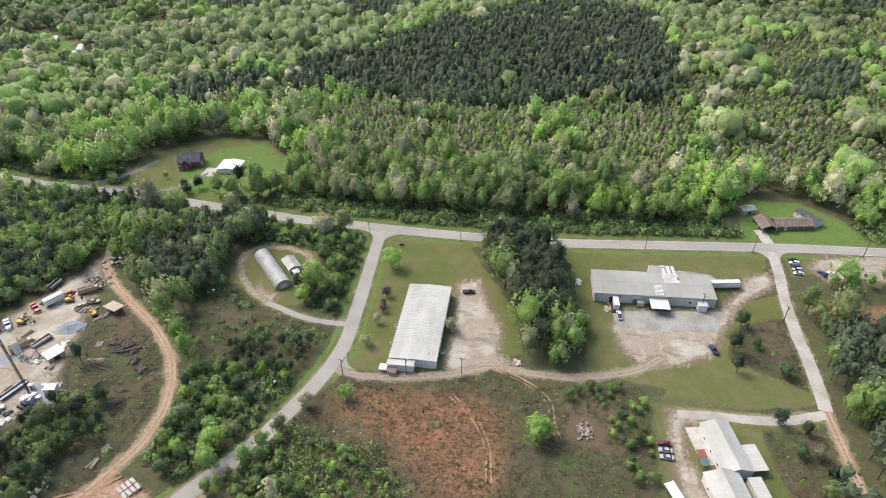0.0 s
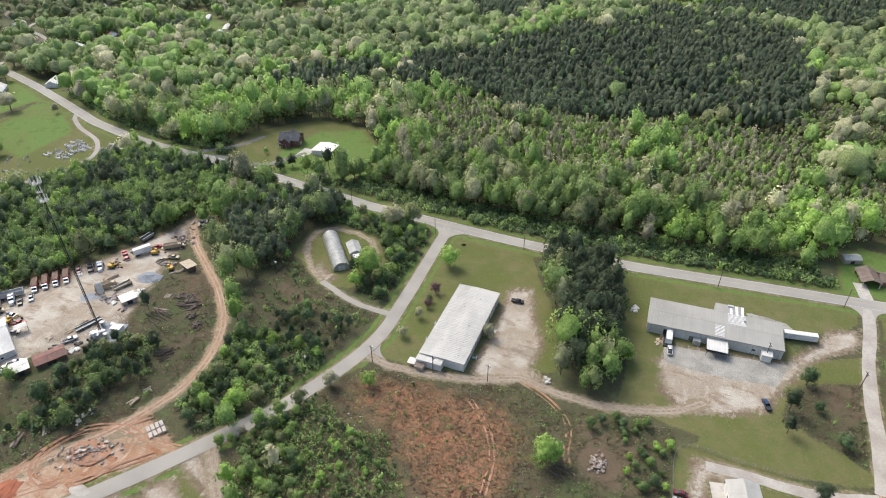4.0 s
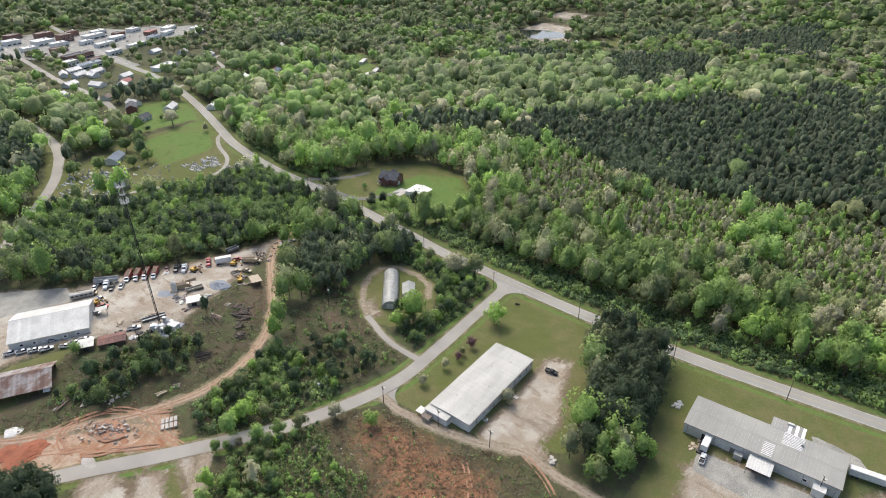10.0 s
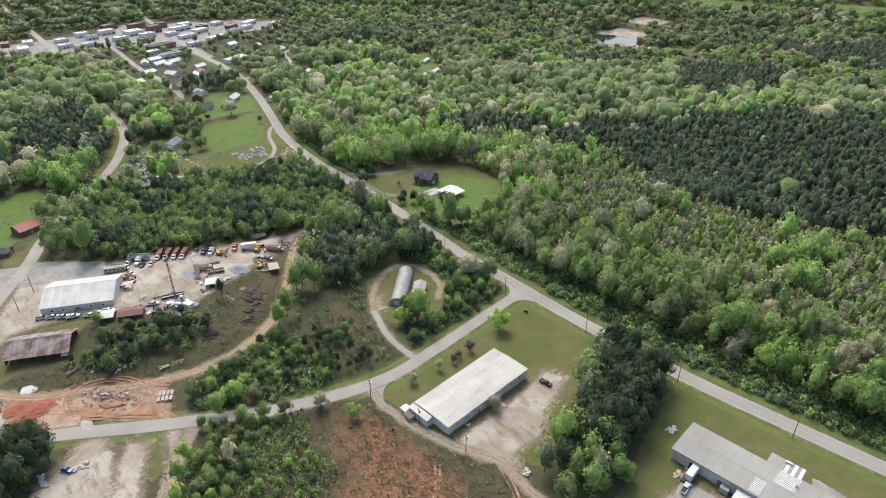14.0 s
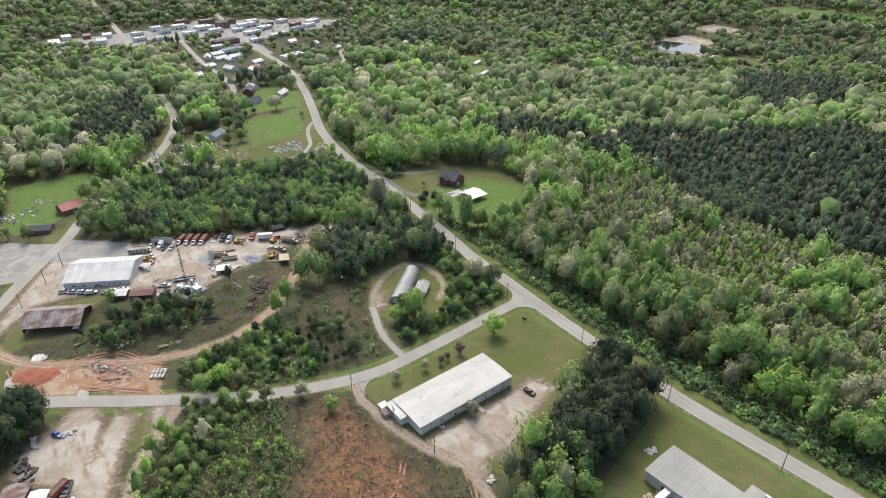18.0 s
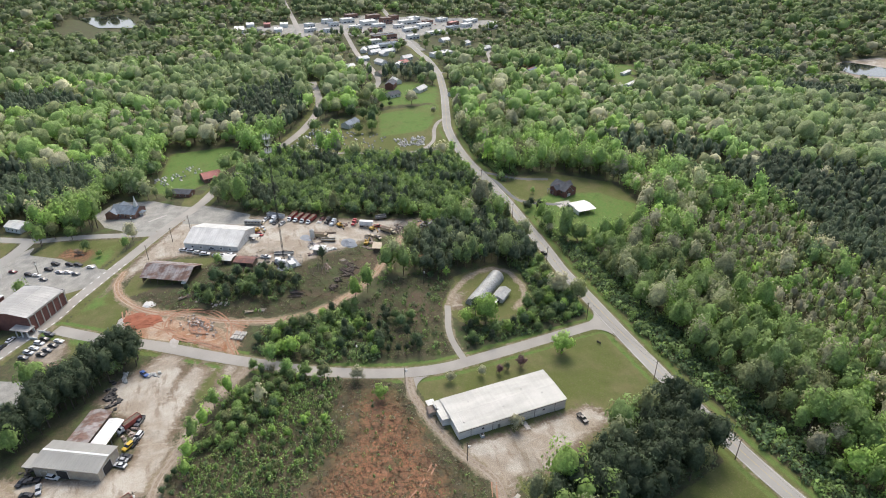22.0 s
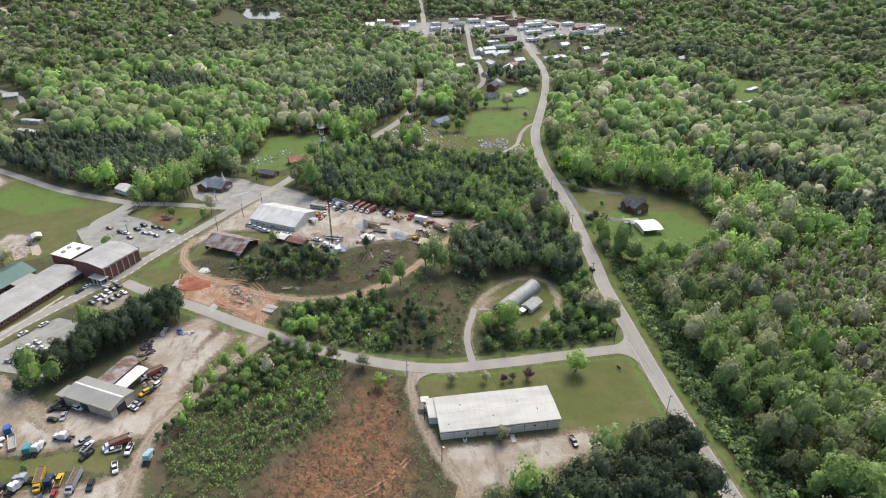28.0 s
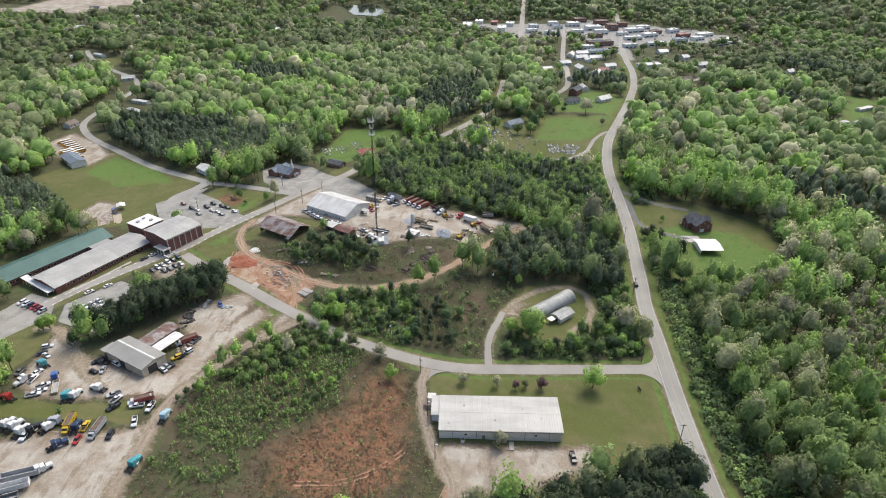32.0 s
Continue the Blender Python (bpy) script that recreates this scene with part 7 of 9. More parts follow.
tagged(new("school_path", mesh_of("school_path", block(-140.5, -14.5, gz(-140, -14) + 0.1, 1.5, 46, 0.2, 62), M_CONCRETE)), "pale concrete path along the classroom wing", "path", kind="structure")
ps = thing("playground_shelter", "small white-roofed playground shelter on posts", "shelter", -227.5, -48.8, 30)
roof_slopes(ps, 6, 5, 2.6, 0.8, M_WHITE_METAL, 1.0, 0.3)
for u in (-2.6, 2.6):
    for v in (-2.1, 2.1):
        part("post", block(u, v, 1.3, 0.15, 0.15, 2.8), M_STEEL, ps)
for x, y, c in ((-202, -59.5, M_YELLOW), (-221, -50, paint("blue", (0.05, 0.12, 0.36))), (-238, 24, M_WOOD)):
    pl = thing("climbing_frame", "coloured playground climbing frame", "play equipment", x, y, 40)
    for u in (-2, 0, 2):
        for v in (-1.2, 1.2):
            part("post", block(u, v, 1.3, 0.15, 0.15, 2.8), M_WOOD, pl)
    part("deck", block(0, 0, 1.4, 4.2, 2.5, 0.15), M_WOOD, pl)
    part("slide", block(3.4, 0, 0.8, 3.6, 0.8, 0.12), c, pl).matrix_basis = pose(0, 0, 0, 0, 0)
    part("canopy", block(-1, 0, 2.8, 2.2, 2.6, 0.12), c, pl)
for x, y, w, l, m, lb in ((-211, -43, 5, 16, M_TAN_ROOF, "sandy tan play surface by the school"), (-212, -52, 9, 20, M_RUBBLE, "dark bark play surface by the school")):
    tagged(new("play_surface", mesh_of("play_surface", block(x, y, gz(x, y) + 0.03, l, w, 0.25, 30), m)), lb, "play surface", kind="structure")

# the repair garage
GAZ = gz(-63, 42)
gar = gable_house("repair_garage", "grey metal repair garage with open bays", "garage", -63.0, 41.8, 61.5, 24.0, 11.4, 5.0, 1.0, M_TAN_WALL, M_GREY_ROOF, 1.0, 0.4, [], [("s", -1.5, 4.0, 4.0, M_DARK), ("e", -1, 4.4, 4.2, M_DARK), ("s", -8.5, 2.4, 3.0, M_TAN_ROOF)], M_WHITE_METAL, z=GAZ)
part("strip", block(0, 0.9, 6.1, 24.4, 0.7, 0.06), M_STRIP, gar, "pale roof seam")
part("lean_roof", block(-14.2, -2.5, 3.6, 4.6, 6.2, 0.14), M_GREY_ROOF, gar)
part("lean_wall", block(-14.2, 0, 1.6, 4.2, 0.2, 3.6), M_TAN_WALL, gar)
rs = gable_house("rusty_shed", "long shed with rust-streaked sheet roof", "shed", -78.8, 44.2, 153, 16.5, 7.6, 3.6, 1.0, M_WOOD, M_RUST, 0.9, 0.4, [], [("n", 0, 5, 2.8, M_DARK)], M_WOOD, z=gz(-78, 45))
rc = thing("open_shelter", "bright white sheet roof over parked cars", "shelter", -73.0, 50.6, 153, z=gz(-73, 50))
roof_slopes(rc, 13.5, 5.4, 3.6, 0.5, M_WHITE_METAL, 1.1, 0.3)
for u in (-6, -2, 2, 6):
    for v in (-2.5, 2.5):
        part("post", block(u, v, 1.7, 0.16, 0.16, 3.8), M_STEEL, rc)

# the long white building and its fence
wl_b = gable_house("white_building", "long white metal building with low gable roof", "building", 72.6, 147.2, 102, 20, 9.6, 4.2, 1.6, M_WHITE_METAL, M_HALL_ROOF, 1.0, 0.4, row("n", -8, 8, 3, 2, 1.2, 1.0), [("w", 0, 2, 2.2, M_STEEL)], M_WHITE_METAL)
gable_house("white_building", "white metal building with stained sheet roof", "building", 70.0, 128.8, 102, 15, 11, 4.0, 1.5, M_WHITE_METAL, M_HALL_ROOF, 1.0, 0.4, row("n", -6, 6, 2, 2, 1.2, 1.0), [("e", 0, 2, 2.2, M_STEEL)], M_WHITE_METAL)
for x, y, l, w in ((81.3, 144.6, 10.5, 5.4), (80.2, 131.6, 10, 4.6)):
    cn = thing("side_shelter", "pale sheet lean-to on posts along the wall", "shelter", x, y, 102)
    for i in range(8):
        part("roof_panel", block(-l / 2 + l / 8 * (i + 0.5), 0, 3.2, l / 8 - 0.03, w, 0.1), M_HALL_ROOF, cn)
    for u in (-l / 2 + 0.3, 0, l / 2 - 0.3):
        part("post", block(u, -w / 2 + 0.2, 1.5, 0.14, 0.14, 3.4), M_STEEL, cn)
    part("wall", block(0, w / 2 - 0.3, 1.5, l - 0.4, 0.15, 3.3), M_WHITE_METAL, cn)
ws = thing("narrow_shed", "long narrow white-roofed open shed by the fence", "shed", 53.2, 126.6, 113)
for i in range(9):
    part("roof_panel", block(-4.7 + i * 1.06, 0, 2.7, 1.03, 3.6, 0.1), M_WHITE_METAL, ws)
for i in range(5):
    part("post", block(-4.6 + i * 2.3, 1.5, 1.3, 0.12, 0.12, 2.8), M_WOOD, ws)
part("wall", block(0, -1.6, 1.3, 9.4, 0.12, 2.7), M_WHITE_METAL, ws)
tagged(new("patio", mesh_of("patio", block(65.6, 149.5, gz(65, 149) + 0.05, 5.2, 16, 0.2, 12), M_CONCRETE)), "pale concrete patio by the white building", "patio", kind="structure")
for x, y, m, lb in ((64.6, 144.6, M_RED_ROOF, "red sheet canopy on the patio"), (64.8, 141.2, M_GREEN_ROOF, "green sheet canopy on the patio")):
    cn = thing("patio_canopy", lb, "canopy", x, y, 12)
    part("sheet", block(0, 0, 2.3, 2.8, 3.0, 0.1), m, cn)
    for u in (-1.2, 1.2):
        for v in (-1.3, 1.3):
            part("post", block(u, v, 1.1, 0.1, 0.1, 2.4), M_STEEL, cn)


def fence(name, label, pts, gap, h, post, rail_h):
    ob = tagged(new(name), label, "fence")
    line = smooth_line(pts, gap) if len(pts) > 2 else np.linspace(pts[0], pts[1], max(2, int(math.dist(*pts) / gap)))
    ob.matrix_basis = pose(line[0][0], line[0][1], gz(*line[0]))
    inv = ob.matrix_basis.inverted()
    for a in line:
        part("post", mesh_of("post", cylinder(post, post, h, 5), M_STEEL), None, ob).matrix_basis = inv @ pose(a[0], a[1], gz(*a))
    for a, b in zip(line, line[1:]):
        d = Vector((b[0] - a[0], b[1] - a[1], gz(*b) - gz(*a)))
        if d.length > 0.1:
            part("mesh_panel", blocks([(d.length / 2, 0, z, d.length, 0.03, 0.05) for z in rail_h]), M_STEEL, ob).matrix_basis = inv @ pose(a[0], a[1], gz(*a), 0, 0, math.degrees(math.atan2(d.y, d.x)))
    return ob


fence("chain_fence", "grey chain-link fence round the white building's yard", [(50.5, 125), (50.5, 146), (51.5, 167.5), (72, 168.5), (95, 169)], 3.0, 1.8, 0.05, (0.1, 0.6, 1.1, 1.7))
fence("compound_fence", "wire fence round the mast's equipment", [(-177, 126), (-175, 140), (-164.5, 136.5), (-166, 124), (-177, 126)], 2.6, 2.2, 0.05, (0.1, 0.8, 1.5, 2.1))

# town and outlying houses
ROOFS = (M_GALV_PALE, M_WHITE_METAL, M_BROWN_SHINGLE, M_BLUE_ROOF, M_RED_ROOF, M_SHINGLE)
ROOF_WORDS = ("pale grey", "white", "brown", "blue-grey", "dull red", "dark grey")
hr = np.random.default_rng(77)
for x, y, turn, k in HOUSE_SPOTS:
    brick = k == 5 and x > -510 and y > 290
    L, W = float(hr.uniform(11, 17)), float(hr.uniform(7.5, 10))
    gable_house("house", ("dark brick" if brick else "pale-walled") + " house with a " + ROOF_WORDS[k] + " roof", "house", x, y, turn + 90, L, W, 5.6 if brick else 3.2, 2.4, M_BRICK if brick else M_WHITE_WALL, ROOFS[k], 9.0, 0.5, row("s", -L / 2, L / 2, 3, 1.8, 1.2, 1.3) + row("e", -W / 2, W / 2, 2, 1.8, 1.1, 1.3), [("s", 0.9, 1.0, 2.0, M_STEEL)], group="outlying houses")
for x, y, turn in TRAILERS:
    gable_house("mobile_home", "long narrow pale mobile home on a grass plot", "house", x, y, turn, 20, 5.2, 3.0, 0.7, M_WHITE_WALL, M_GALV_PALE, 4.0, 0.2, row("s", -9, 9, 5, 1.8, 1.0, 1.0), [("s", 1.6, 0.9, 2.0, M_STEEL)], group="mobile homes")
for x, y, turn, L, W, tall, k in SHOP_SPOTS:
    ob = thing("shop_building", ("two-storey brick" if tall > 8 else "low") + " flat " + ROOF_WORDS[k] + "-roofed building in the town", "building", x, y, turn + 90, "town buildings")
    part("wall", block(0, 0, tall / 2 - 0.4, L, W, tall + 0.8), M_BRICK_PALE if k in (2, 4, 5) else M_WHITE_WALL, ob)
    for i in range(2):
        part("roof_panel", block(-L / 2 + L / 2 * (i + 0.5), 0, tall + 0.05, L / 2 - 0.05, W + 0.3, 0.3), ROOFS[k], ob)
    for s in (-1, 1):
        part("parapet", block(0, s * (W / 2 + 0.1), tall + 0.3, L + 0.4, 0.3, 0.7), M_BRICK_PALE if k in (2, 4, 5) else M_WHITE_WALL, ob)
    for z in ((1.6, 5.6) if tall > 8 else (1.6,)):
        for i in range(3):
            w = part("window", block(-L / 2 + L / 3 * (i + 0.5), -W / 2 - 0.03, z, L / 3 - 2.2, 0.1, 1.8), M_WHITE_WALL, ob)
            part("pane", block(-L / 2 + L / 3 * (i + 0.5), -W / 2 - 0.06, z, L / 3 - 2.6, 0.1, 1.5), M_GLASS, w)
    part("roof_unit", block(L * 0.2, W * 0.1, tall + 0.7, 2.2, 1.8, 1.2), M_GALV, ob)
dep = gable_house("bus_depot", "grey-roofed bus depot among parked buses", "building", -308.5, -127.0, 47, 25, 11, 4.2, 1.6, M_WHITE_METAL, M_BLUE_ROOF, 1.4, 0.4, [], [("s", -6, 3.6, 3.4, M_DARK), ("s", 0, 3.6, 3.4, M_DARK)], M_WHITE_METAL)

# ---- vehicles ----


def wheel_mesh(r, w):
    bm = bmesh.new()
    bmesh.ops.create_cone(bm, cap_ends=True, segments=12, radius1=r, radius2=r, depth=w, matrix=pose(0, 0, 0, 90))
    return mesh_of("wheel", bm, M_TYRE)


WHEEL, BIG_WHEEL = wheel_mesh(0.34, 0.24), wheel_mesh(0.52, 0.34)


def wheels(ob, xs, y, r=0.34, me=None):
    for x in xs:
        for s in (-1, 1):
            p = new("wheel", me or WHEEL)
            p.parent = ob
            p.matrix_basis = pose(x, s * y, r)


def tapered(x0, x1, y, z0, X0, X1, Y, z1):
    """A cabin: a wide base narrowing to its top."""
    bm = bmesh.new()
    lo = [bm.verts.new((a, b, z0)) for a, b in ((x0, -y), (x1, -y), (x1, y), (x0, y))]
    hi = [bm.verts.new((a, b, z1)) for a, b in ((X0, -Y), (X1, -Y), (X1, Y), (X0, Y))]
    bm.faces.new(lo[::-1])
    bm.faces.new(hi)
    for i in range(4):
        j = (i + 1) % 4
        bm.faces.new((lo[i], lo[j], hi[j], hi[i]))
    return bm


def hull(profile, w, bevel=0.07):
    bm = prism(profile, -w / 2, w / 2)
    bmesh.ops.bevel(bm, geom=[e for e in bm.edges if abs(e.verts[0].co.y - e.verts[1].co.y) < 0.01], offset=bevel, segments=1, affect="EDGES")
    return bm


def sedan(col, m):
    ob = tagged(new("car"), col + " saloon car", "car")
    part("body", hull([(-2.25, 0.32), (2.25, 0.32), (2.35, 0.58), (2.2, 0.78), (1.05, 0.95), (-1.6, 0.99), (-2.3, 0.92), (-2.35, 0.55)], 1.78), m, ob)
    part("glasshouse", tapered(-1.75, 1.1, 0.80, 0.95, -1.1, 0.25, 0.60, 1.40), M_GLASS, ob)
    part("roof", block(-0.42, 0, 1.42, 1.4, 1.22, 0.07, bevel=0.03), m, ob)
    wheels(ob, (-1.38, 1.4), 0.80)
    return ob


def suv(col, m):
    ob = tagged(new("car"), col + " sport utility car", "car")
    part("body", hull([(-2.3, 0.36), (2.3, 0.36), (2.38, 0.7), (2.25, 0.95), (1.05, 1.1), (-2.25, 1.12), (-2.38, 0.7)], 1.9), m, ob)
    part("glasshouse", tapered(-2.2, 1.1, 0.86, 1.1, -1.95, 0.35, 0.70, 1.66), M_GLASS, ob)
    part("roof", block(-0.8, 0, 1.68, 2.35, 1.42, 0.08, bevel=0.03), m, ob)
    wheels(ob, (-1.45, 1.5), 0.84, 0.36)
    return ob


def pickup(col, m):
    ob = tagged(new("pickup_truck"), col + " pickup truck", "pickup truck")
    part("body", hull([(-2.75, 0.42), (2.75, 0.42), (2.82, 0.8), (2.68, 1.05), (1.35, 1.14), (-0.6, 1.14), (-0.6, 0.78), (-2.75, 0.78), (-2.8, 0.6)], 1.92), m, ob)
    for s in (-1, 1):
        part("bed_side", block(-1.7, s * 0.9, 0.95, 2.15, 0.1, 0.42), m, ob)
    part("tailgate", block(-2.76, 0, 0.95, 0.1, 1.86, 0.42), m, ob)
    part("bed_floor", block(-1.7, 0, 0.80, 2.1, 1.7, 0.05), M_DARK_STEEL, ob)
    part("glasshouse", tapered(-0.6, 1.45, 0.86, 1.12, -0.45, 0.75, 0.70, 1.72), M_GLASS, ob)
    part("roof", block(0.15, 0, 1.74, 1.25, 1.42, 0.08, bevel=0.03), m, ob)
    wheels(ob, (-1.75, 1.75), 0.84, 0.38)
    return ob


def tractor(col, m):
    ob = tagged(new("semi_tractor"), col + " road tractor with sleeper cab", "truck")
    part("chassis", blocks(((-0.4, 0.45, 0.75, 7.2, 0.18, 0.28), (-0.4, -0.45, 0.75, 7.2, 0.18, 0.28), (-2.4, 0, 1.0, 1.6, 0.9, 0.16))), M_DARK_STEEL, ob)
    part("bonnet", hull([(1.4, 0.7), (3.4, 0.7), (3.45, 1.5), (3.2, 1.75), (1.4, 1.95)], 1.9, 0.12), m, ob)
    part("cab", hull([(-0.4, 0.8), (1.5, 0.8), (1.5, 1.95), (1.1, 2.75), (-0.4, 2.85)], 2.2, 0.1), m, ob)
    part("windscreen", tapered(1.2, 1.56, 0.95, 2.0, 0.9, 1.2, 0.9, 2.66), M_GLASS, ob)
    part("sleeper", block(-1.05, 0, 2.05, 1.5, 2.3, 2.5, bevel=0.12), m, ob)
    for s in (-1, 1):
        part("fuel_tank", block(0.4, s * 1.0, 0.75, 1.4, 0.5, 0.55, bevel=0.12), M_GALV_PALE, ob)
        part("stack", block(-0.35, s * 1.15, 2.6, 0.14, 0.14, 2.0), M_GALV_PALE, ob)
    part("bumper", block(3.5, 0, 0.6, 0.2, 2.3, 0.4), M_GALV_PALE, ob)
    wheels(ob, (2.5, -2.1, -3.4), 1.0, 0.52, BIG_WHEEL)
    return ob


def box_truck(col, m, body_m, body_words):
    ob = tagged(new("box_truck"), col + " truck with " + body_words, "truck")
    part("chassis", block(-1.2, 0, 0.75, 8.6, 1.0, 0.3), M_DARK_STEEL, ob)
    part("cab", hull([(2.0, 0.6), (4.3, 0.6), (4.35, 1.4), (3.5, 1.6), (3.1, 2.4), (2.0, 2.45)], 2.1, 0.1), m, ob)
    part("windscreen", tapered(3.0, 3.6, 0.9, 1.6, 2.9, 3.2, 0.85, 2.3), M_GLASS, ob)
    part("load_body", blocks(((-1.7, 1.15, 1.9, 7.2, 0.1, 2.0), (-1.7, -1.15, 1.9, 7.2, 0.1, 2.0), (-5.25, 0, 1.9, 0.1, 2.3, 2.0), (1.85, 0, 1.9, 0.1, 2.3, 2.0), (-1.7, 0, 0.98, 7.2, 2.3, 0.1))), body_m, ob)
    part("load", block(-1.7, 0, 2.1, 7.0, 2.2, 1.2), M_WOOD, ob)
    part("side_frame", blocks([(-4.9 + i * 1.25, s * 1.23, 1.9, 0.1, 0.08, 2.0) for i in range(6) for s in (-1, 1)]), body_m, ob)
    wheels(ob, (3.1, -2.6, -3.9), 0.98, 0.52, BIG_WHEEL)
    return ob


def trailer(label, L, H, m, top_open):
    ob = tagged(new("semi_trailer"), label, "trailer")
    w = 1.28
    if top_open:
        part("body", blocks(((0, w, 1.2 + H / 2, L, 0.1, H), (0, -w, 1.2 + H / 2, L, 0.1, H), (L / 2, 0, 1.2 + H / 2, 0.1, 2 * w, H), (-L / 2, 0, 1.2 + H / 2, 0.1, 2 * w, H), (0, 0, 1.25, L, 2 * w, 0.12))), m, ob)
        part("floor", block(0, 0, 1.36, L - 0.2, 2 * w - 0.2, 0.06), M_GALV, ob)
        part("top_rail", blocks(((0, w, 1.2 + H, L + 0.1, 0.18, 0.14), (0, -w, 1.2 + H, L + 0.1, 0.18, 0.14))), M_GALV_PALE, ob)
    else:
        part("body", block(0, 0, 1.2 + H / 2, L, 2 * w, H, bevel=0.05), m, ob)
        part("lower_rail", block(0, 0, 1.15, L + 0.02, 2 * w + 0.04, 0.16), M_GALV, ob)
        part("roof_sheet", block(0, 0, 1.22 + H, L - 0.2, 2 * w - 0.2, 0.04), M_WHITE_METAL, ob)
        for s in (-0.62, 0.62):
            part("rear_door", block(-L / 2 - 0.03, s, 1.2 + H / 2, 0.05, 1.2, H - 0.2), m, ob)
    n = int(L / 1.3)
    part("side_frame", blocks([(-L / 2 + L / n * (i + 0.5), s * (w + 0.03), 1.2 + H / 2, 0.07, 0.05, H - 0.1) for i in range(n) for s in (-1, 1)]), m, ob)
    part("bogie", block(-L / 2 + 2.2, 0, 0.8, 3.2, 1.2, 0.4), M_DARK_STEEL, ob)
    part("landing_leg", block(L / 2 - 2.6, 0.8, 0.6, 0.16, 0.16, 1.2), M_STEEL, ob)
    part("landing_leg", block(L / 2 - 2.6, -0.8, 0.6, 0.16, 0.16, 1.2), M_STEEL, ob)
    wheels(ob, (-L / 2 + 1.5, -L / 2 + 2.8), 1.0, 0.52, BIG_WHEEL)
    return ob


def bus(m):
    ob = tagged(new("school_bus"), "yellow school bus with white roof", "bus")
    part("body", block(-0.6, 0, 1.75, 9.4, 2.4, 2.1, bevel=0.15), m, ob)
    part("bonnet", block(4.7, 0, 1.15, 1.6, 2.0, 1.0, bevel=0.15), m, ob)
    part("roof", block(-0.6, 0, 2.86, 9.0, 2.1, 0.12), M_WHITE_METAL, ob)
    for s in (-1, 1):
        part("window_band", block(-0.6, s * 1.2, 2.15, 8.4, 0.04, 0.6), M_GLASS, ob)
    part("windscreen", block(4.12, 0, 2.1, 0.05, 2.0, 0.8), M_GLASS, ob)
    wheels(ob, (3.4, -3.4), 1.0, 0.5, BIG_WHEEL)
    return ob


def excavator():
    ob = tagged(new("digger"), "old yellow digger with folded arm", "digger")
    for s in (-1, 1):
        part("track", block(0, s * 1.0, 0.45, 3.4, 0.5, 0.9, bevel=0.2), M_DARK_STEEL, ob)
    part("house", block(-0.3, 0, 1.5, 2.6, 2.2, 1.1, bevel=0.1), M_YELLOW, ob)
    part("cab", block(0.5, 0.6, 2.3, 1.1, 0.9, 1.3, bevel=0.08), M_YELLOW, ob)
    part("cab_window", block(1.06, 0.6, 2.4, 0.04, 0.75, 0.9), M_GLASS, ob)
    part("boom", block(0, 0, 0, 3.4, 0.35, 0.4), M_YELLOW, ob).matrix_basis = pose(2.4, -0.2, 2.3, 0, -25)
    part("arm", block(0, 0, 0, 2.4, 0.3, 0.3), M_YELLOW, ob).matrix_basis = pose(4.2, -0.2, 2.0, 0, 60)
    part("bucket", block(4.7, -0.2, 0.6, 0.8, 0.9, 0.8, bevel=0.15), M_DARK_STEEL, ob)
    return ob


COLOURS = {"white": (0.72, 0.72, 0.71), "silver": (0.40, 0.41, 0.42), "black": (0.02, 0.021, 0.023), "grey": (0.13, 0.135, 0.14), "red": (0.36, 0.03, 0.03), "blue": (0.03, 0.10, 0.32), "dark red": (0.14, 0.02, 0.025), "dark blue": (0.02, 0.04, 0.09),
           "yellow": (0.60, 0.40, 0.03), "teal": (0.06, 0.30, 0.33), "pale blue": (0.33, 0.50, 0.56), "tan": (0.42, 0.34, 0.22)}
MAKERS = {"sedan": sedan, "suv": suv, "pickup": pickup, "tractor": tractor}
FLEET = {}


def park(kind, col, x, y, turn, group="", where=""):
    key = (kind, col)
    m = pose(x, y, gz(x, y) + 0.12, 0, 0, turn)
    if key not in FLEET:
        if kind in MAKERS:
            ob = MAKERS[kind](col, paint(col.replace(" ", "_"), COLOURS[col]))
        elif kind == "truck":
            ob = box_truck(col, paint(col.replace(" ", "_"), COLOURS[col]), M_RED_ROOF if col == "white" else paint(col.replace(" ", "_"), COLOURS[col]), "a high-sided dump body")
        elif kind == "open_trailer":
            ob = trailer(col + " open-topped tipping trailer", 11.5, 1.9, paint(col.replace(" ", "_"), COLOURS[col]), True)
        elif kind == "box_trailer":
            ob = trailer(col + " long box trailer", 13.2, 2.7, paint(col.replace(" ", "_"), COLOURS[col]), False)
        elif kind == "bus":
            ob = bus(paint("bus_yellow", (0.52, 0.27, 0.02)))
        else:
            ob = excavator()
        FLEET[key] = ob
        ob["base_label"] = ob["label"]
        ob.matrix_basis = m
    else:
        ob = copy_thing(FLEET[key], m)
    return tagged(ob, (ob["base_label"] + " " + where).strip(), group=group)


vr = np.random.default_rng(9)
MIXED = ("white", "white", "silver", "black", "grey", "black", "red", "grey", "white", "dark blue")


def mixed(k=None):
    return MIXED[int(vr.integers(len(MIXED)))]


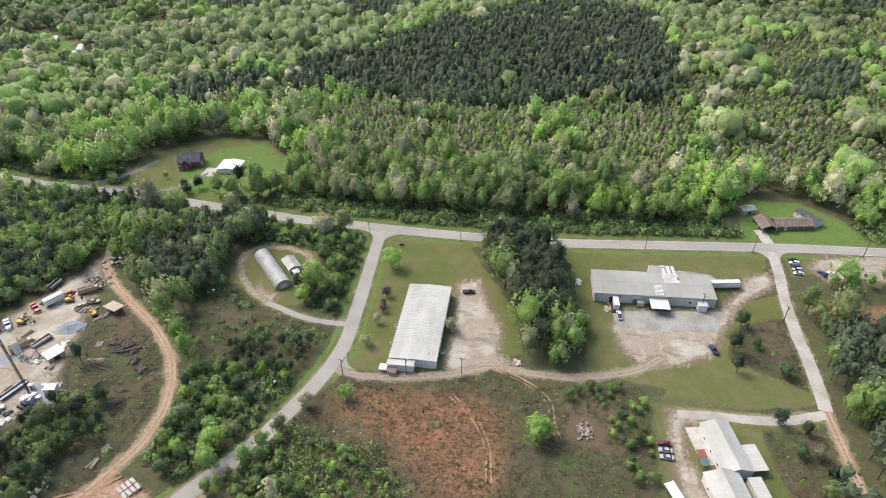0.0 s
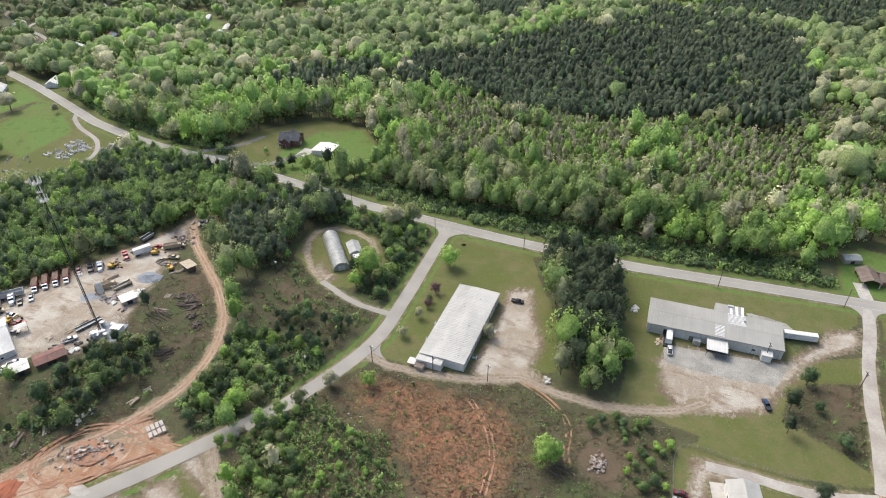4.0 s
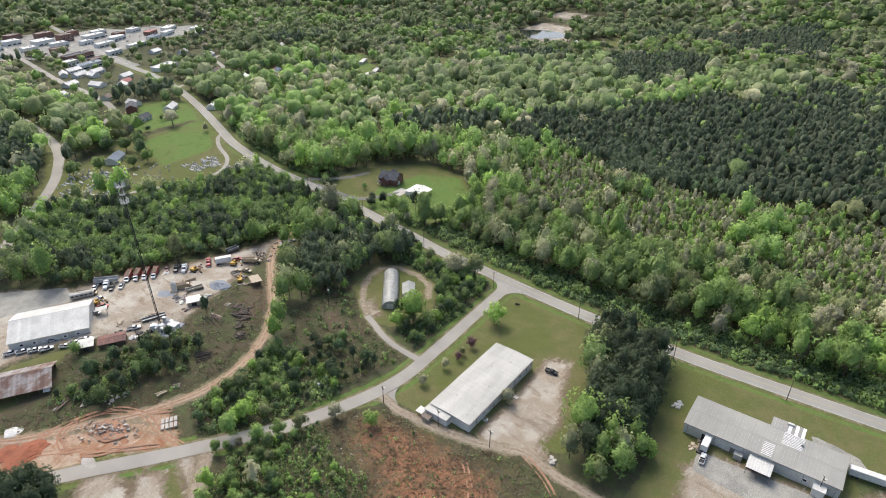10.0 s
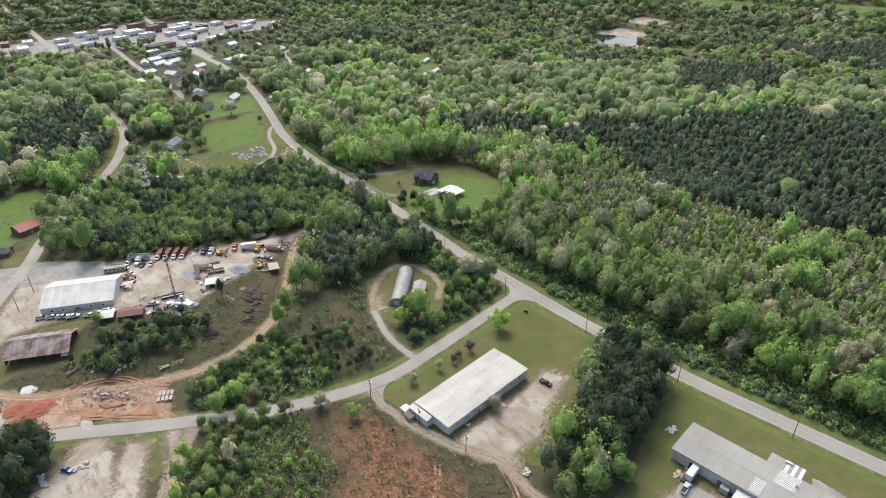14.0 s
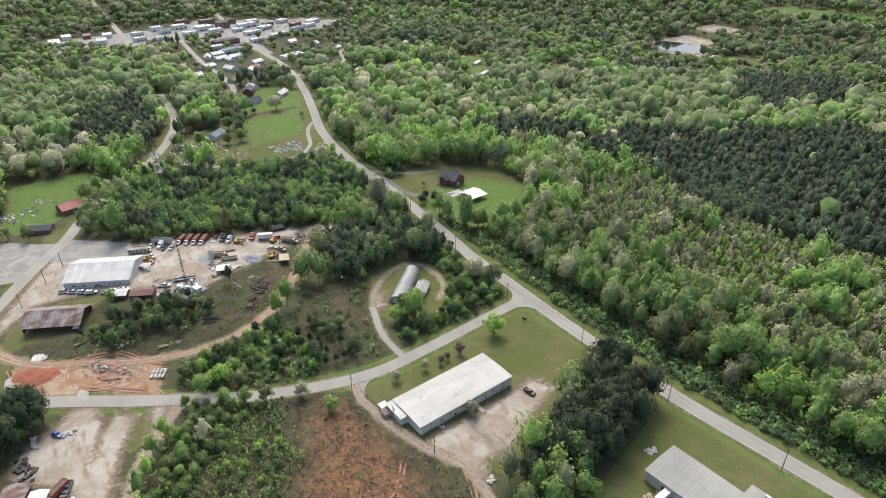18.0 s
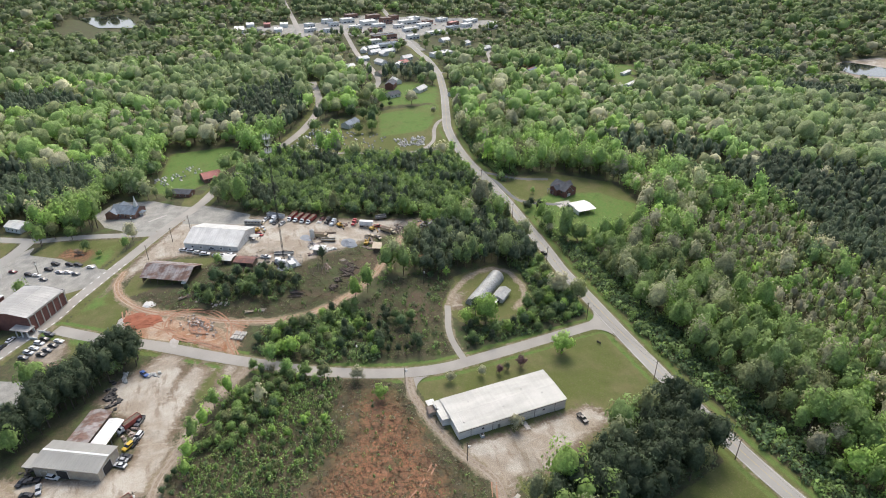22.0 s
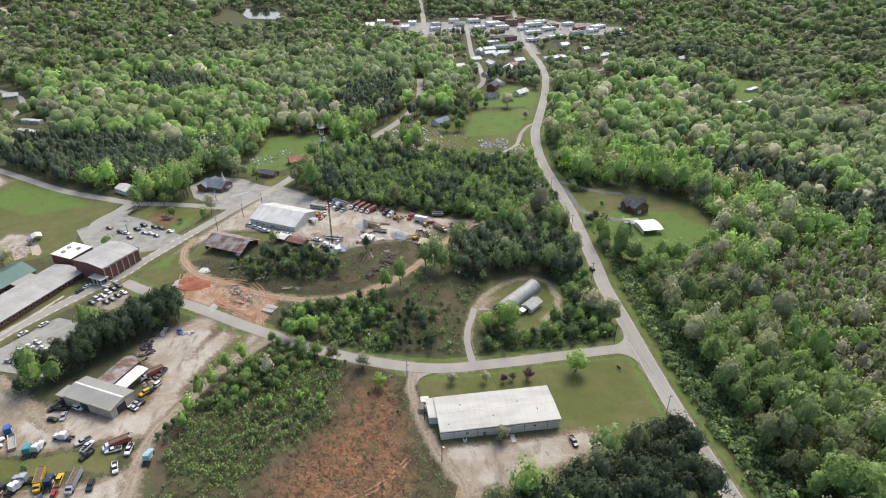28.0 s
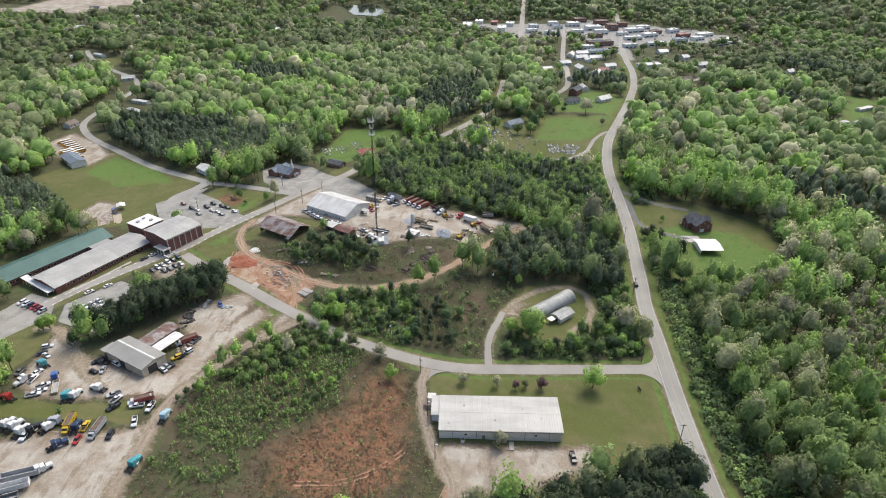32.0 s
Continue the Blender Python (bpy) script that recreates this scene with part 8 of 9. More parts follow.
# by the hall and the factory
park("pickup", "black", -24.0, 223.1, 6, where="on the gravel by the hall")
park("box_trailer", "white", 92.6, 242.4, 9, where="backed against the factory")
park("box_trailer", "white", 42.0, 222.3, 92, where="at the factory dock").scale = (0.5, 0.95, 0.95)
park("pickup", "white", 43.2, 215.8, 95, where="by the factory dock")
park("pickup", "dark blue", 79.5, 199.0, 110, where="at the yard's edge")
for i, c in enumerate(("black", "white", "dark blue", "silver", "white")):
    park("suv" if i % 2 else "sedan", c, 130.3 - 0.2 * i, 268.7 - 2.8 * i, 176, "cars by the highway", "parked by the highway")
park("suv", "dark blue", 140.4, 258.6, 120, where="by the gravel lot")
park("pickup", "white", 145.0, 258.4, 130, where="by the gravel lot")
park("sedan", "white", 156, 260.5, 40, where="by the gravel lot")
for i, c in enumerate(("dark red", "silver", "silver")):
    park("sedan", c, 52.9, 148.2 - 2.95 * i, 178, "cars at the white building", "on the grass verge")
# highway traffic, as it stands
park("suv", "black", -143.5, 273.4, 178, where="on the highway")
# school street
for i, c in enumerate(("grey", "white", "white", "white", "black", "grey")):
    park("suv" if i % 2 else "sedan", c, -143.0 - 2.7 * i, 11.3 + 1.75 * i, 57, "cars on the school street", "parked by the school street")
for i, c in enumerate(("black", "grey", "black", "white")):
    park("sedan", c, -141.5 - 2.4 * i, 18.6 + 2.1 * i, 57, "cars on the school street", "parked by the pine belt")
for x, y, c in ((-156.3, 0.4, "black"), (-160.6, 3.2, "white"), (-122.5, -13.0, "white"), (-128.5, -6.0, "white")):
    park("sedan", c, x, y, 147, "cars on the school street", "at the kerb by the school")
for x, y, c in ((-108.1, -7.5, "white"), (-110.6, -5.0, "white"), (-105.0, -1.5, "grey"), (-113.4, -3.0, "white"), (-107.6, 2.2, "white"), (-100.4, -9.4, "silver"), (-103.0, -6.6, "black"), (-92.5, 1.4, "black"), (-94.3, 4.6, "white"), (-98, -4, "grey")):
    park("suv" if c == "grey" else "sedan", c, x, y, 60, "cars by the pine belt", "in the gravel car park")
for x, y, c in ((-113.7, -43.6, "white"), (-112.0, -40.3, "white"), (-110.4, -37.1, "dark blue"), (-108.8, -33.9, "red"), (-107.0, -30.7, "dark red"), (-105.4, -27.6, "silver")):
    park("suv", c, x, y, -28, "cars at the canopy", "by the walkway canopy")
for x, y, c in ((-232.5, -8.3, "dark red"), (-224.4, 0.8, "black"), (-214.6, 9.3, "grey"), (-221.6, 5.2, "white"), (-225.4, 10.4, "black"), (-230.6, 13.1, "black"), (-219.0, 16.5, "silver"), (-216.4, 21.0, "white"), (-225.5, 20.9, "black"), (-222.5, 25.6, "black"), (-216.0, 32.4, "white"), (-212.0, 25.4, "grey")):
    park("suv" if c == "black" else "sedan", c, x, y, 58, "cars in the school car park", "in the school car park")
# yard
for x, y in ((-208.7, 81.1), (-204.8, 84.9), (-201.2, 88.3), (-197.7, 91.6), (-192.3, 97.6), (-191.2, 101.4), (-190.0, 105.0)):
    park("pickup", "white", x, y, 70 if x < -194 else 50, "white pickups in the yard", "lined up in the yard")
for i in range(4):
    park("truck", "white", -227.6 + 2.6 * i, 143.8 + 3.4 * i, -42, "dump trucks by the wood", "backed up to the wood")
for x, y, k, c, t in ((-231.8, 128.6, "pickup", "white", -40), (-228.3, 132.9, "tractor", "white", -40), (-224.2, 133.6, "pickup", "black", -40), (-221.7, 137.2, "pickup", "silver", -40), (-218.3, 125.3, "pickup", "white", 10), (-210.5, 122.5, "pickup", "red", 30), (-207.0, 117.6, "sedan", "silver", 40), (-180.8, 122.2, "pickup", "white", 60),
                      (-172.5, 128.0, "tractor", "white", 75), (-208.9, 178.5, "tractor", "red", -35), (-201.8, 191.1, "pickup", "red", 60), (-193.7, 195.0, "truck", "tan", 40), (-215.5, 163.9, "tractor", "black", -45), (-212.2, 166.4, "tractor", "white", -45), (-220.1, 160.9, "pickup", "dark red", -40), (-198.4, 105.6, "pickup", "white", 58),
                      (-202.5, 96.0, "sedan", "silver", 60), (-228.1, 123.6, "truck", "tan", 50), (-187.2, 186.9, "pickup", "tan", 20), (-190.3, 182.4, "pickup", "tan", 80), (-196.1, 155.7, "truck", "tan", 60)):
    park(k, c, x, y, t, where="in the crowded yard")
park("open_trailer", "silver", -232.5, 135.0, 48, where="by the wood")
park("box_trailer", "white", -204.0, 184.5, 60, where="in the yard").scale = (0.62, 1, 1)
park("open_trailer", "grey", -212.5, 196.0, 85, where="at the back of the yard").scale = (0.6, 1, 0.8)
park("open_trailer", "tan", -190.5, 158.5, 70, where="in the yard").scale = (0.7, 0.9, 0.5)
park("open_trailer", "grey", -181.5, 132.0, 70, where="by the mast").scale = (0.9, 0.9, 0.4)
for x, y, t in ((-215.1, 121.5, 60), (-207.7, 168.9, 20), (-180.9, 178.3, 140), (-198.1, 186.5, 30)):
    park("digger", "yellow", x, y, t, where="in the yard")
# truck yard
for x, y, k, c, t in ((-73.9, -4.9, "suv", "white", 108), (-66.7, -0.9, "sedan", "white", 60), (-68.6, -4.2, "sedan", "black", 150), (-59.7, 2.1, "tractor", "teal", -118), (-54.4, 3.2, "sedan", "white", 152), (-54.9, -4.8, "pickup", "grey", -9), (-48.1, 0.9, "tractor", "white", -24), (-49.7, 4.5, "pickup", "white", 177), (-45.0, 11.6, "pickup", "white", 129), (-41.9, 12.7, "sedan", "white", 122), (-39.2, 11.3, "pickup", "white", 113), (-37.2, 2.2, "tractor", "red", -109), (-50.4, 13.4, "tractor", "blue", -152), (-38.0, 25.5, "tractor", "teal", -164), (-38.6, 28.8, "tractor", "white", 171), (-43.4, 35.3, "tractor", "white", -107), (-40.4, 43.3, "pickup", "silver", -54), (-37.6, 45.7, "pickup", "white", 156)):
    park(k, c, x, y, t, where="in the truck yard")
for x, y, k, c, t in ((-33.2, 46.9, "pickup", "black", -32), (-37.3, 55.3, "truck", "white", -63), (-34.9, 55.2, "pickup", "white", -76), (-34.8, 60.5, "pickup", "white", -3), (-26.4, 58.3, "pickup", "white", 20), (-30.2, 68.2, "tractor", "pale blue", 178), (-22.0, 12.5, "tractor", "white", 165), (-21.1, 16.0, "tractor", "white", 160), (-18.5, 20.3, "tractor", "white", 166), (-16.6, 22.8, "pickup", "white", 0), (-19.3, 24.1, "tractor", "black", 166), (-20.9, 29.2, "tractor", "white", 153), (-24.1, 30.0, "tractor", "silver", -104), (-22.1, 35.9, "truck", "yellow", 9), (-21.4, 39.2, "tractor", "dark blue", -173), (-22.4, 41.9, "pickup", "yellow", -176), (-15.8, 42.5, "sedan", "red", 2), (-20.2, 47.2, "truck", "silver", -3)):
    park(k, c, x, y, t, where="in the truck yard")
for x, y, k, c, t in ((-19.1, 52.8, "suv", "black", 2), (-12.6, 37.5, "tractor", "dark blue", 134), (-7.2, 67.3, "tractor", "teal", 170), (-1.7, 38.2, "tractor", "white", 137), (-60.1, 34.4, "suv", "white", 59), (-54.7, 27.2, "sedan", "black", -113), (-55.8, 30.6, "sedan", "silver", 6), (-62.0, 24.6, "sedan", "black", -36), (-61.0, 27.9, "pickup", "black", -105), (-57.5, 55.4, "sedan", "white", -125), (-60.0, 55.7, "sedan", "silver", -120), (-61.3, 57.0, "sedan", "black", -123), (-66.2, 57.6, "suv", "yellow", -45), (-67.4, 59.5, "sedan", "black", -33), (-70.3, 60.8, "suv", "white", -33), (-77.4, 57.0, "truck", "white", -52), (-78.6, 61.0, "pickup", "grey", -28), (-93.7, 1.1, "sedan", "black", 52)):
    park(k, c, x, y, t, where="in the truck yard")
park("sedan", "white", -95.0, 3.7, 57, where="behind the garage")
for x, y, t, c in ((1.5, 33.2, 112, "silver"), (6.7, 32.7, 115, "white"), (10.8, 34.0, 115, "grey")):
    park("open_trailer", c, x, y, t, where="parked in the truck yard")
park("open_trailer", "tan", -43.4, 18.0, -155, where="loaded in the truck yard")
park("sedan", "blue", -107.5, 62.0, 30, where="in the lot")
for i in range(7):
    park("bus", "yellow", -352 + 3.6 * i, -160 + 4.2 * i, -40, "parked school buses", "at the depot")
for i in range(6):
    park("bus", "yellow", -330 + 3.2 * i, -146 + 3.6 * i, -40, "parked school buses", "at the depot")
for i in range(16):
    x, y = -880 + float(vr.uniform(-60, 60)), 400 + float(vr.uniform(-60, 90))
    park("sedan", mixed(), x, y, float(vr.uniform(0, 180)), "cars in the town", "in the distant town")

# ---- masts, poles, small things ----
mast = thing("phone_mast", "tall thin dark lattice phone mast with aerials", "mast", -174.0, 131.0, 0)
H = 72.0 - gz(-174, 131)
for k in range(3):
    a = math.radians(120 * k + 20)
    part("mast_leg", mesh_of("mast_leg", cylinder(0.13, 0.1, H, 6), M_DARK_STEEL), None, mast).matrix_basis = pose(0.38 * math.cos(a), 0.38 * math.sin(a), 0)
for i in range(46):
    z = 0.8 + i * (H - 1.2) / 46
    bm = bmesh.new()
    for k in range(3):
        a, b = math.radians(120 * k + 20), math.radians(120 * k + 140)
        p, q = Vector((0.42 * math.cos(a), 0.42 * math.sin(a), 0)), Vector((0.42 * math.cos(b), 0.42 * math.sin(b), 1.3 if i % 2 else 0.0))
        d = q - p
        bmesh.ops.create_cube(bm, size=1, matrix=Matrix.Translation((p + q) / 2) @ d.to_track_quat("X", "Z").to_matrix().to_4x4() @ Matrix.Diagonal((d.length, 0.09, 0.09, 1)))
    part("lattice", bm, M_DARK_STEEL, mast).matrix_basis = pose(0, 0, z)
for z, n, r in ((H - 2.5, 9, 1.7), (H - 9.5, 9, 1.5), (H - 6, 3, 1.0)):
    ring = part("aerial_frame", mesh_of("aerial_frame", cylinder(r, r, 0.18, 9), M_GALV), None, mast)
    ring.matrix_basis = pose(0, 0, z)
    for k in range(n):
        a = 360 / n * k
        part("aerial", block(r + 0.1, 0, 0.9, 0.22, 0.34, 2.0), M_GALV_PALE, ring).matrix_basis = pose(0, 0, 0, 0, 0, a)
part("top_rod", mesh_of("top_rod", cylinder(0.05, 0.03, 3.0, 5), M_GALV), None, mast).matrix_basis = pose(0, 0, H)
part("base_pad", block(0, 0, 0.15, 3, 3, 0.5), M_CONCRETE, mast)
tagged(new("compound_pad", mesh_of("compound_pad", block(-170.5, 131.5, gz(-170.5, 131.5) + 0.05, 11, 12, 0.2, 14), M_GRAVEL_PILE)), "grey gravel pad under the mast", "pad", kind="structure")
for x, y, l, w, m in ((-167.8, 134.0, 4.2, 3.0, M_WHITE_WALL), (-172.5, 127.8, 3.6, 2.6, M_GALV), (-168.6, 129.0, 1.4, 1.0, M_GALV_PALE), (-175.6, 134.0, 1.4, 1.0, M_GALV_PALE), (-170.8, 134.8, 1.2, 0.9, M_GALV_PALE)):
    c = thing("equipment_cabin", "pale equipment cabin beside the mast", "cabin", x, y, 14)
    part("case", block(0, 0, 1.2, l, w, 2.5, bevel=0.06), m, c)
    part("roof", block(0, 0, 2.52, l + 0.3, w + 0.3, 0.14), M_WHITE_WALL, c)
    part("door", block(0, -w / 2 - 0.03, 1.0, 0.9, 0.06, 1.9), M_STEEL, c)


def power_pole(x, y, h=9.5, turn=0, lamp=False):
    ob = thing("utility_pole", "dark wooden utility pole with a crossarm", "utility pole", x, y, turn, "utility poles")
    part("pole", cylinder(0.17, 0.11, h, 8), M_POLE, ob)
    part("crossarm", block(0, 0, h - 0.8, 0.12, 2.4, 0.14), M_POLE, ob)
    for v in (-1.05, 0.0, 1.05):
        part("insulator", block(0, v, h - 0.62, 0.1, 0.1, 0.2), M_GALV, ob)
    if lamp:
        part("transformer", mesh_of("transformer", cylinder(0.32, 0.32, 0.9, 8), M_GALV_PALE), None, ob).matrix_basis = pose(0.5, 0, h - 2.2)
        part("lamp_head", block(0.9, 0, h - 1.4, 0.7, 0.3, 0.18), M_GALV_PALE, ob)
    return (x, y, gz(x, y) + h - 0.55)


MAIN_POLES = [power_pole(x, y, 10.5, 4) for x, y in ((165, 276), (112.6, 273.0), (59.9, 268.0), (14, 264.8), (-33, 264.8), (-80.5, 261.5), (-134.8, 270.0), (-190.4, 276.8), (-245.6, 280.0), (-300.2, 282.0))]
SIDE_POLES = [power_pole(x, y, 9.0, 80, True) for x, y in ((-42.4, 167.8), (-21.0, 171.8), (-66.8, 163.2))]
YARD_POLES = [power_pole(x, y, 9.5, 60) for x, y in ((-240.1, 84.9), (-224.9, 75.0), (-207.6, 62.4))]
EXTRA = [power_pole(x, y, 9.0, 20, True) for x, y in ((112.8, 221.4), (79.4, 225.4), (-260.4, 52.0), (-262, 2), (-222, 6), (-304.4, 118.1), (-90, 12), (-35, 62), (-88, 148), (-134.6, 196.2))]


def wires(pts, name):
    ob = tagged(new(name), "thin dark power lines between the poles", "power line")
    for a, b in zip(pts, pts[1:]):
        for off in (-1.0, 1.0):
            bm = bmesh.new()
            prev = None
            for i in range(9):
                u = i / 8
                p = Vector(a).lerp(Vector(b), u) + Vector((0, off, -1.2 * 4 * u * (1 - u)))
                if prev is not None:
                    d = p - prev
                    bmesh.ops.create_cube(bm, size=1, matrix=Matrix.Translation((p + prev) / 2) @ d.to_track_quat("X", "Z").to_matrix().to_4x4() @ Matrix.Diagonal((d.length, 0.025, 0.025, 1)))
                prev = p
            part("wire", bm, M_DARK_STEEL, ob)


wires(MAIN_POLES, "power_line")
wires(YARD_POLES, "power_line")

# rubble, heaps, stacks


def heap(name, label, x, y, rx, ry, h, mat, seed, cat="heap"):
    r = np.random.default_rng(seed)
    n, m = 14, 7
    co = [(0, 0, h)]
    bm = bmesh.new()
    top = bm.verts.new((0, 0, h))
    rings = []
    for j in range(1, m):
        u = j / (m - 1)
        ring = []
        for i in range(n):
            a = 6.283 * i / n
            k = r.uniform(0.85, 1.15)
            ring.append(bm.verts.new((rx * u * k * math.cos(a), ry * u * k * math.sin(a), h * (1 - u) ** 1.1 * r.uniform(0.8, 1.15) - 0.15 * (j == m - 1))))
        rings.append(ring)
    for i in range(n):
        bm.faces.new((top, rings[0][i], rings[0][(i + 1) % n]))
        for j in range(m - 2):
            bm.faces.new((rings[j][i], rings[j + 1][i], rings[j + 1][(i + 1) % n], rings[j][(i + 1) % n]))
    ob = tagged(new(name, mesh_of(name, bm, mat)), label, cat)
    ob.matrix_basis = pose(x, y, gz(x, y))
    return ob


heap("gravel_mound", "blue-grey heap of gravel in the yard", -185.0, 168.5, 6.5, 5.0, 2.0, M_GRAVEL_PILE, 3)
heap("gravel_spread", "flat grey spread of gravel by the silo", -197.0, 146.5, 5.0, 4.0, 0.3, M_GRAVEL_PILE, 4)
heap("clay_mound", "dark red heap of dug clay", -146.5, 63.0, 5.5, 9.0, 1.3, M_CLAY_PILE, 5)
heap("clay_mound", "low red heap of dug clay", -152.0, 58.0, 4.0, 6.0, 0.9, M_CLAY_PILE, 6)
heap("chalk_mound", "thin pale spread of crushed stone", -150.0, 52.0, 5.5, 3.0, 0.25, M_DRIVE, 7)
heap("chalk_mound", "pale blue-grey heap of crushed stone", -160.5, 63.5, 3.2, 3.2, 0.5, M_GALV_PALE, 8)
heap("chalk_mound", "flat pale spread of crushed stone", -124.5, 74.0, 4.6, 2.2, 0.25, M_DRIVE, 9)
heap("soil_mound", "low brown heap of debris", -134.0, 86.0, 8.5, 5.0, 0.8, M_CLAY_RUT, 10)


def scatter_pile(name, label, x, y, rx, ry, n, lo, hi, mat, seed, long=1.0, cat="rubble", z0=0.0, turn=0.0):
    r = np.random.default_rng(seed)
    ob = tagged(new(name), label, cat)
    ob.matrix_basis = pose(x, y, gz(x, y), 0, 0, turn)
    base = [mesh_of("chunk", block(0, 0, 0, float(r.uniform(0.7, 1.3)) * long, float(r.uniform(0.6, 1.1)), float(r.uniform(0.3, 0.7)), bevel=0.08), mat) for _ in range(4)]
    for i in range(n):
        u, v = r.normal(0, 0.45, 2)
        dist = math.hypot(u, v)
        p = new("chunk", base[i % 4])
        p.parent = ob
        s = float(r.uniform(lo, hi))
        X, Y = u * rx, v * ry
        p.matrix_basis = pose(X, Y, gz(x + X, y + Y) - gz(x, y) + 0.2 * s + z0 * max(0, 1 - dist), *(float(q) for q in r.uniform(-22, 22, 2)), float(r.uniform(0, 360))) @ Matrix.Diagonal((s, s, s, 1))
    return ob


scatter_pile("rubble_pile", "heap of broken concrete and brick in the red clay", -132.5, 86.0, 12.0, 5.0, 130, 0.25, 1.05, M_RUBBLE, 1, z0=0.9, turn=40)
scatter_pile("rubble_pile", "dark burnt brush and scrap heap in the field", 26.0, 149.6, 3.2, 4.2, 70, 0.5, 1.2, M_RUBBLE, 2, z0=1.0)
scatter_pile("scrap_heap", "scrap metal and debris at the yard's end", -195.5, 203.0, 7.0, 8.0, 56, 0.6, 1.5, M_RUBBLE, 3)
scatter_pile("scrap_heap", "scrap metal heap beside the track", -199.0, 222.0, 6.0, 6.5, 42, 0.6, 1.6, M_STEEL, 4, z0=0.8)
scatter_pile("scrap_heap", "car parts and scrap behind the garage", -67.5, 27.0, 5.5, 5.0, 35, 0.5, 1.4, M_DARK_STEEL, 5)
scatter_pile("scrap_heap", "scrap between the shelter and the yard", -72.0, 57.5, 7.0, 3.5, 35, 0.5, 1.4, M_RUBBLE, 6)
scatter_pile("scrap_heap", "white tanks and scrap at the factory's end", 26.6, 237.5, 2.4, 2.6, 15, 0.9, 1.9, M_GALV_PALE, 7)
scatter_pile("scrap_heap", "crates and pallets at the factory dock", 38.5, 221.5, 1.6, 4.0, 15, 0.8, 1.5, M_TAN_ROOF, 8)
scatter_pile("scrap_heap", "mixed scrap by the white yard shed", -180.0, 156.0, 4.5, 3.5, 25, 0.6, 1.6, M_GALV_PALE, 9)
scatter_pile("scrap_heap", "rusty machine parts in the yard", -187.5, 150.5, 5.0, 4.0, 25, 0.6, 1.6, M_RUST, 10)
scatter_pile("scrap_heap", "rusty machine parts by the gravel heap", -184.0, 181.0, 4.5, 4.0, 23, 0.6, 1.7, M_RUST, 11)
scatter_pile("scrap_heap", "yellow and rusty parts by the wood", -209.5, 172.0, 3.5, 6.0, 23, 0.6, 1.7, M_RUST, 12)
scatter_pile("scrap_heap", "clutter round the red-roofed yard shed", -182.0, 117.0, 4.0, 6.0, 23, 0.5, 1.4, M_RUBBLE, 13)
scatter_pile("scrap_heap", "car wrecks and parts behind the pine belt", -97.0, 50.0, 12.0, 3.0, 42, 0.6, 1.6, M_DARK_STEEL, 14)
scatter_pile("pale_boulders", "pale flat boulders beside the track", 0.5, 180.5, 2.6, 1.6, 7, 1.2, 2.0, M_CONCRETE, 15)
scatter_pile("litter", "pale scraps on the brushy slope", -146.0, 96.0, 4.0, 5.0, 22, 0.5, 1.1, M_CONCRETE, 16)
scatter_pile("litter", "pale scraps in the scrub field", -57.0, 132.0, 12.0, 14.0, 14, 0.3, 0.7, M_CONCRETE, 17)


def log_pile(label, x, y, turn, n, L, seed):
    r = np.random.default_rng(seed)
    ob = thing("log_pile", label, "logs", x, y, turn)
    bm = bmesh.new()
    bmesh.ops.create_cone(bm, cap_ends=True, segments=7, radius1=0.24, radius2=0.17, depth=L, matrix=pose(0, 0, 0, 0, 90))
    me = mesh_of("log", bm, M_BARK)
    for i in range(n):
        p = new("log", me)
        p.parent = ob
        X, Y = float(r.normal(0, 1.0)), float(r.normal(0, 1.8))
        w = ob.matrix_basis @ Vector((X, Y, 0))
        p.matrix_basis = pose(X, Y, gz(w.x, w.y) - gz(x, y) + 0.25 + 0.25 * int(r.integers(3)), float(r.uniform(-6, 6)), float(r.uniform(-5, 5)), float(r.uniform(-22, 22)))


log_pile("felled logs and brush on the cleared slope", -154.8, 160.0, 40, 22, 7, 1)
log_pile("rusty-brown poles lying on the slope", -159.5, 149.0, -20, 8, 9, 3)
log_pile("felled logs beside the clay track", -142.5, 131.5, 50, 16, 6, 4)
log_pile("felled branches by the field tree", 14.5, 140.5, -30, 9, 6, 6)


def block_stack(x, y, turn, nx_, ny_):
    ob = thing("block_stack", "stack of grey concrete blocks on the ground", "blocks", x, y, turn)
    me = mesh_of("block", block(0, 0, 0.3, 1.1, 2.6, 0.6, bevel=0.04), M_CONCRETE)
    for i in range(nx_):
        for j in range(ny_):
            p = new("block", me)
            p.parent = ob
            p.matrix_basis = pose((i - nx_ / 2) * 1.5, (j - ny_ / 2) * 3.1, 0, 0, 0, (i * 7 + j * 5) % 9 - 4)


block_stack(-119.5, 103.0, 58, 4, 2)
scatter_pile("machine_row", "row of grey scrap castings on the grass", -108.0, 54.5, 5.5, 1.2, 23, 0.8, 1.5, M_GALV, 31)
scatter_pile("machine_row", "second row of grey scrap castings", -105.5, 66.0, 1.4, 4.4, 18, 0.8, 1.5, M_GALV, 32)


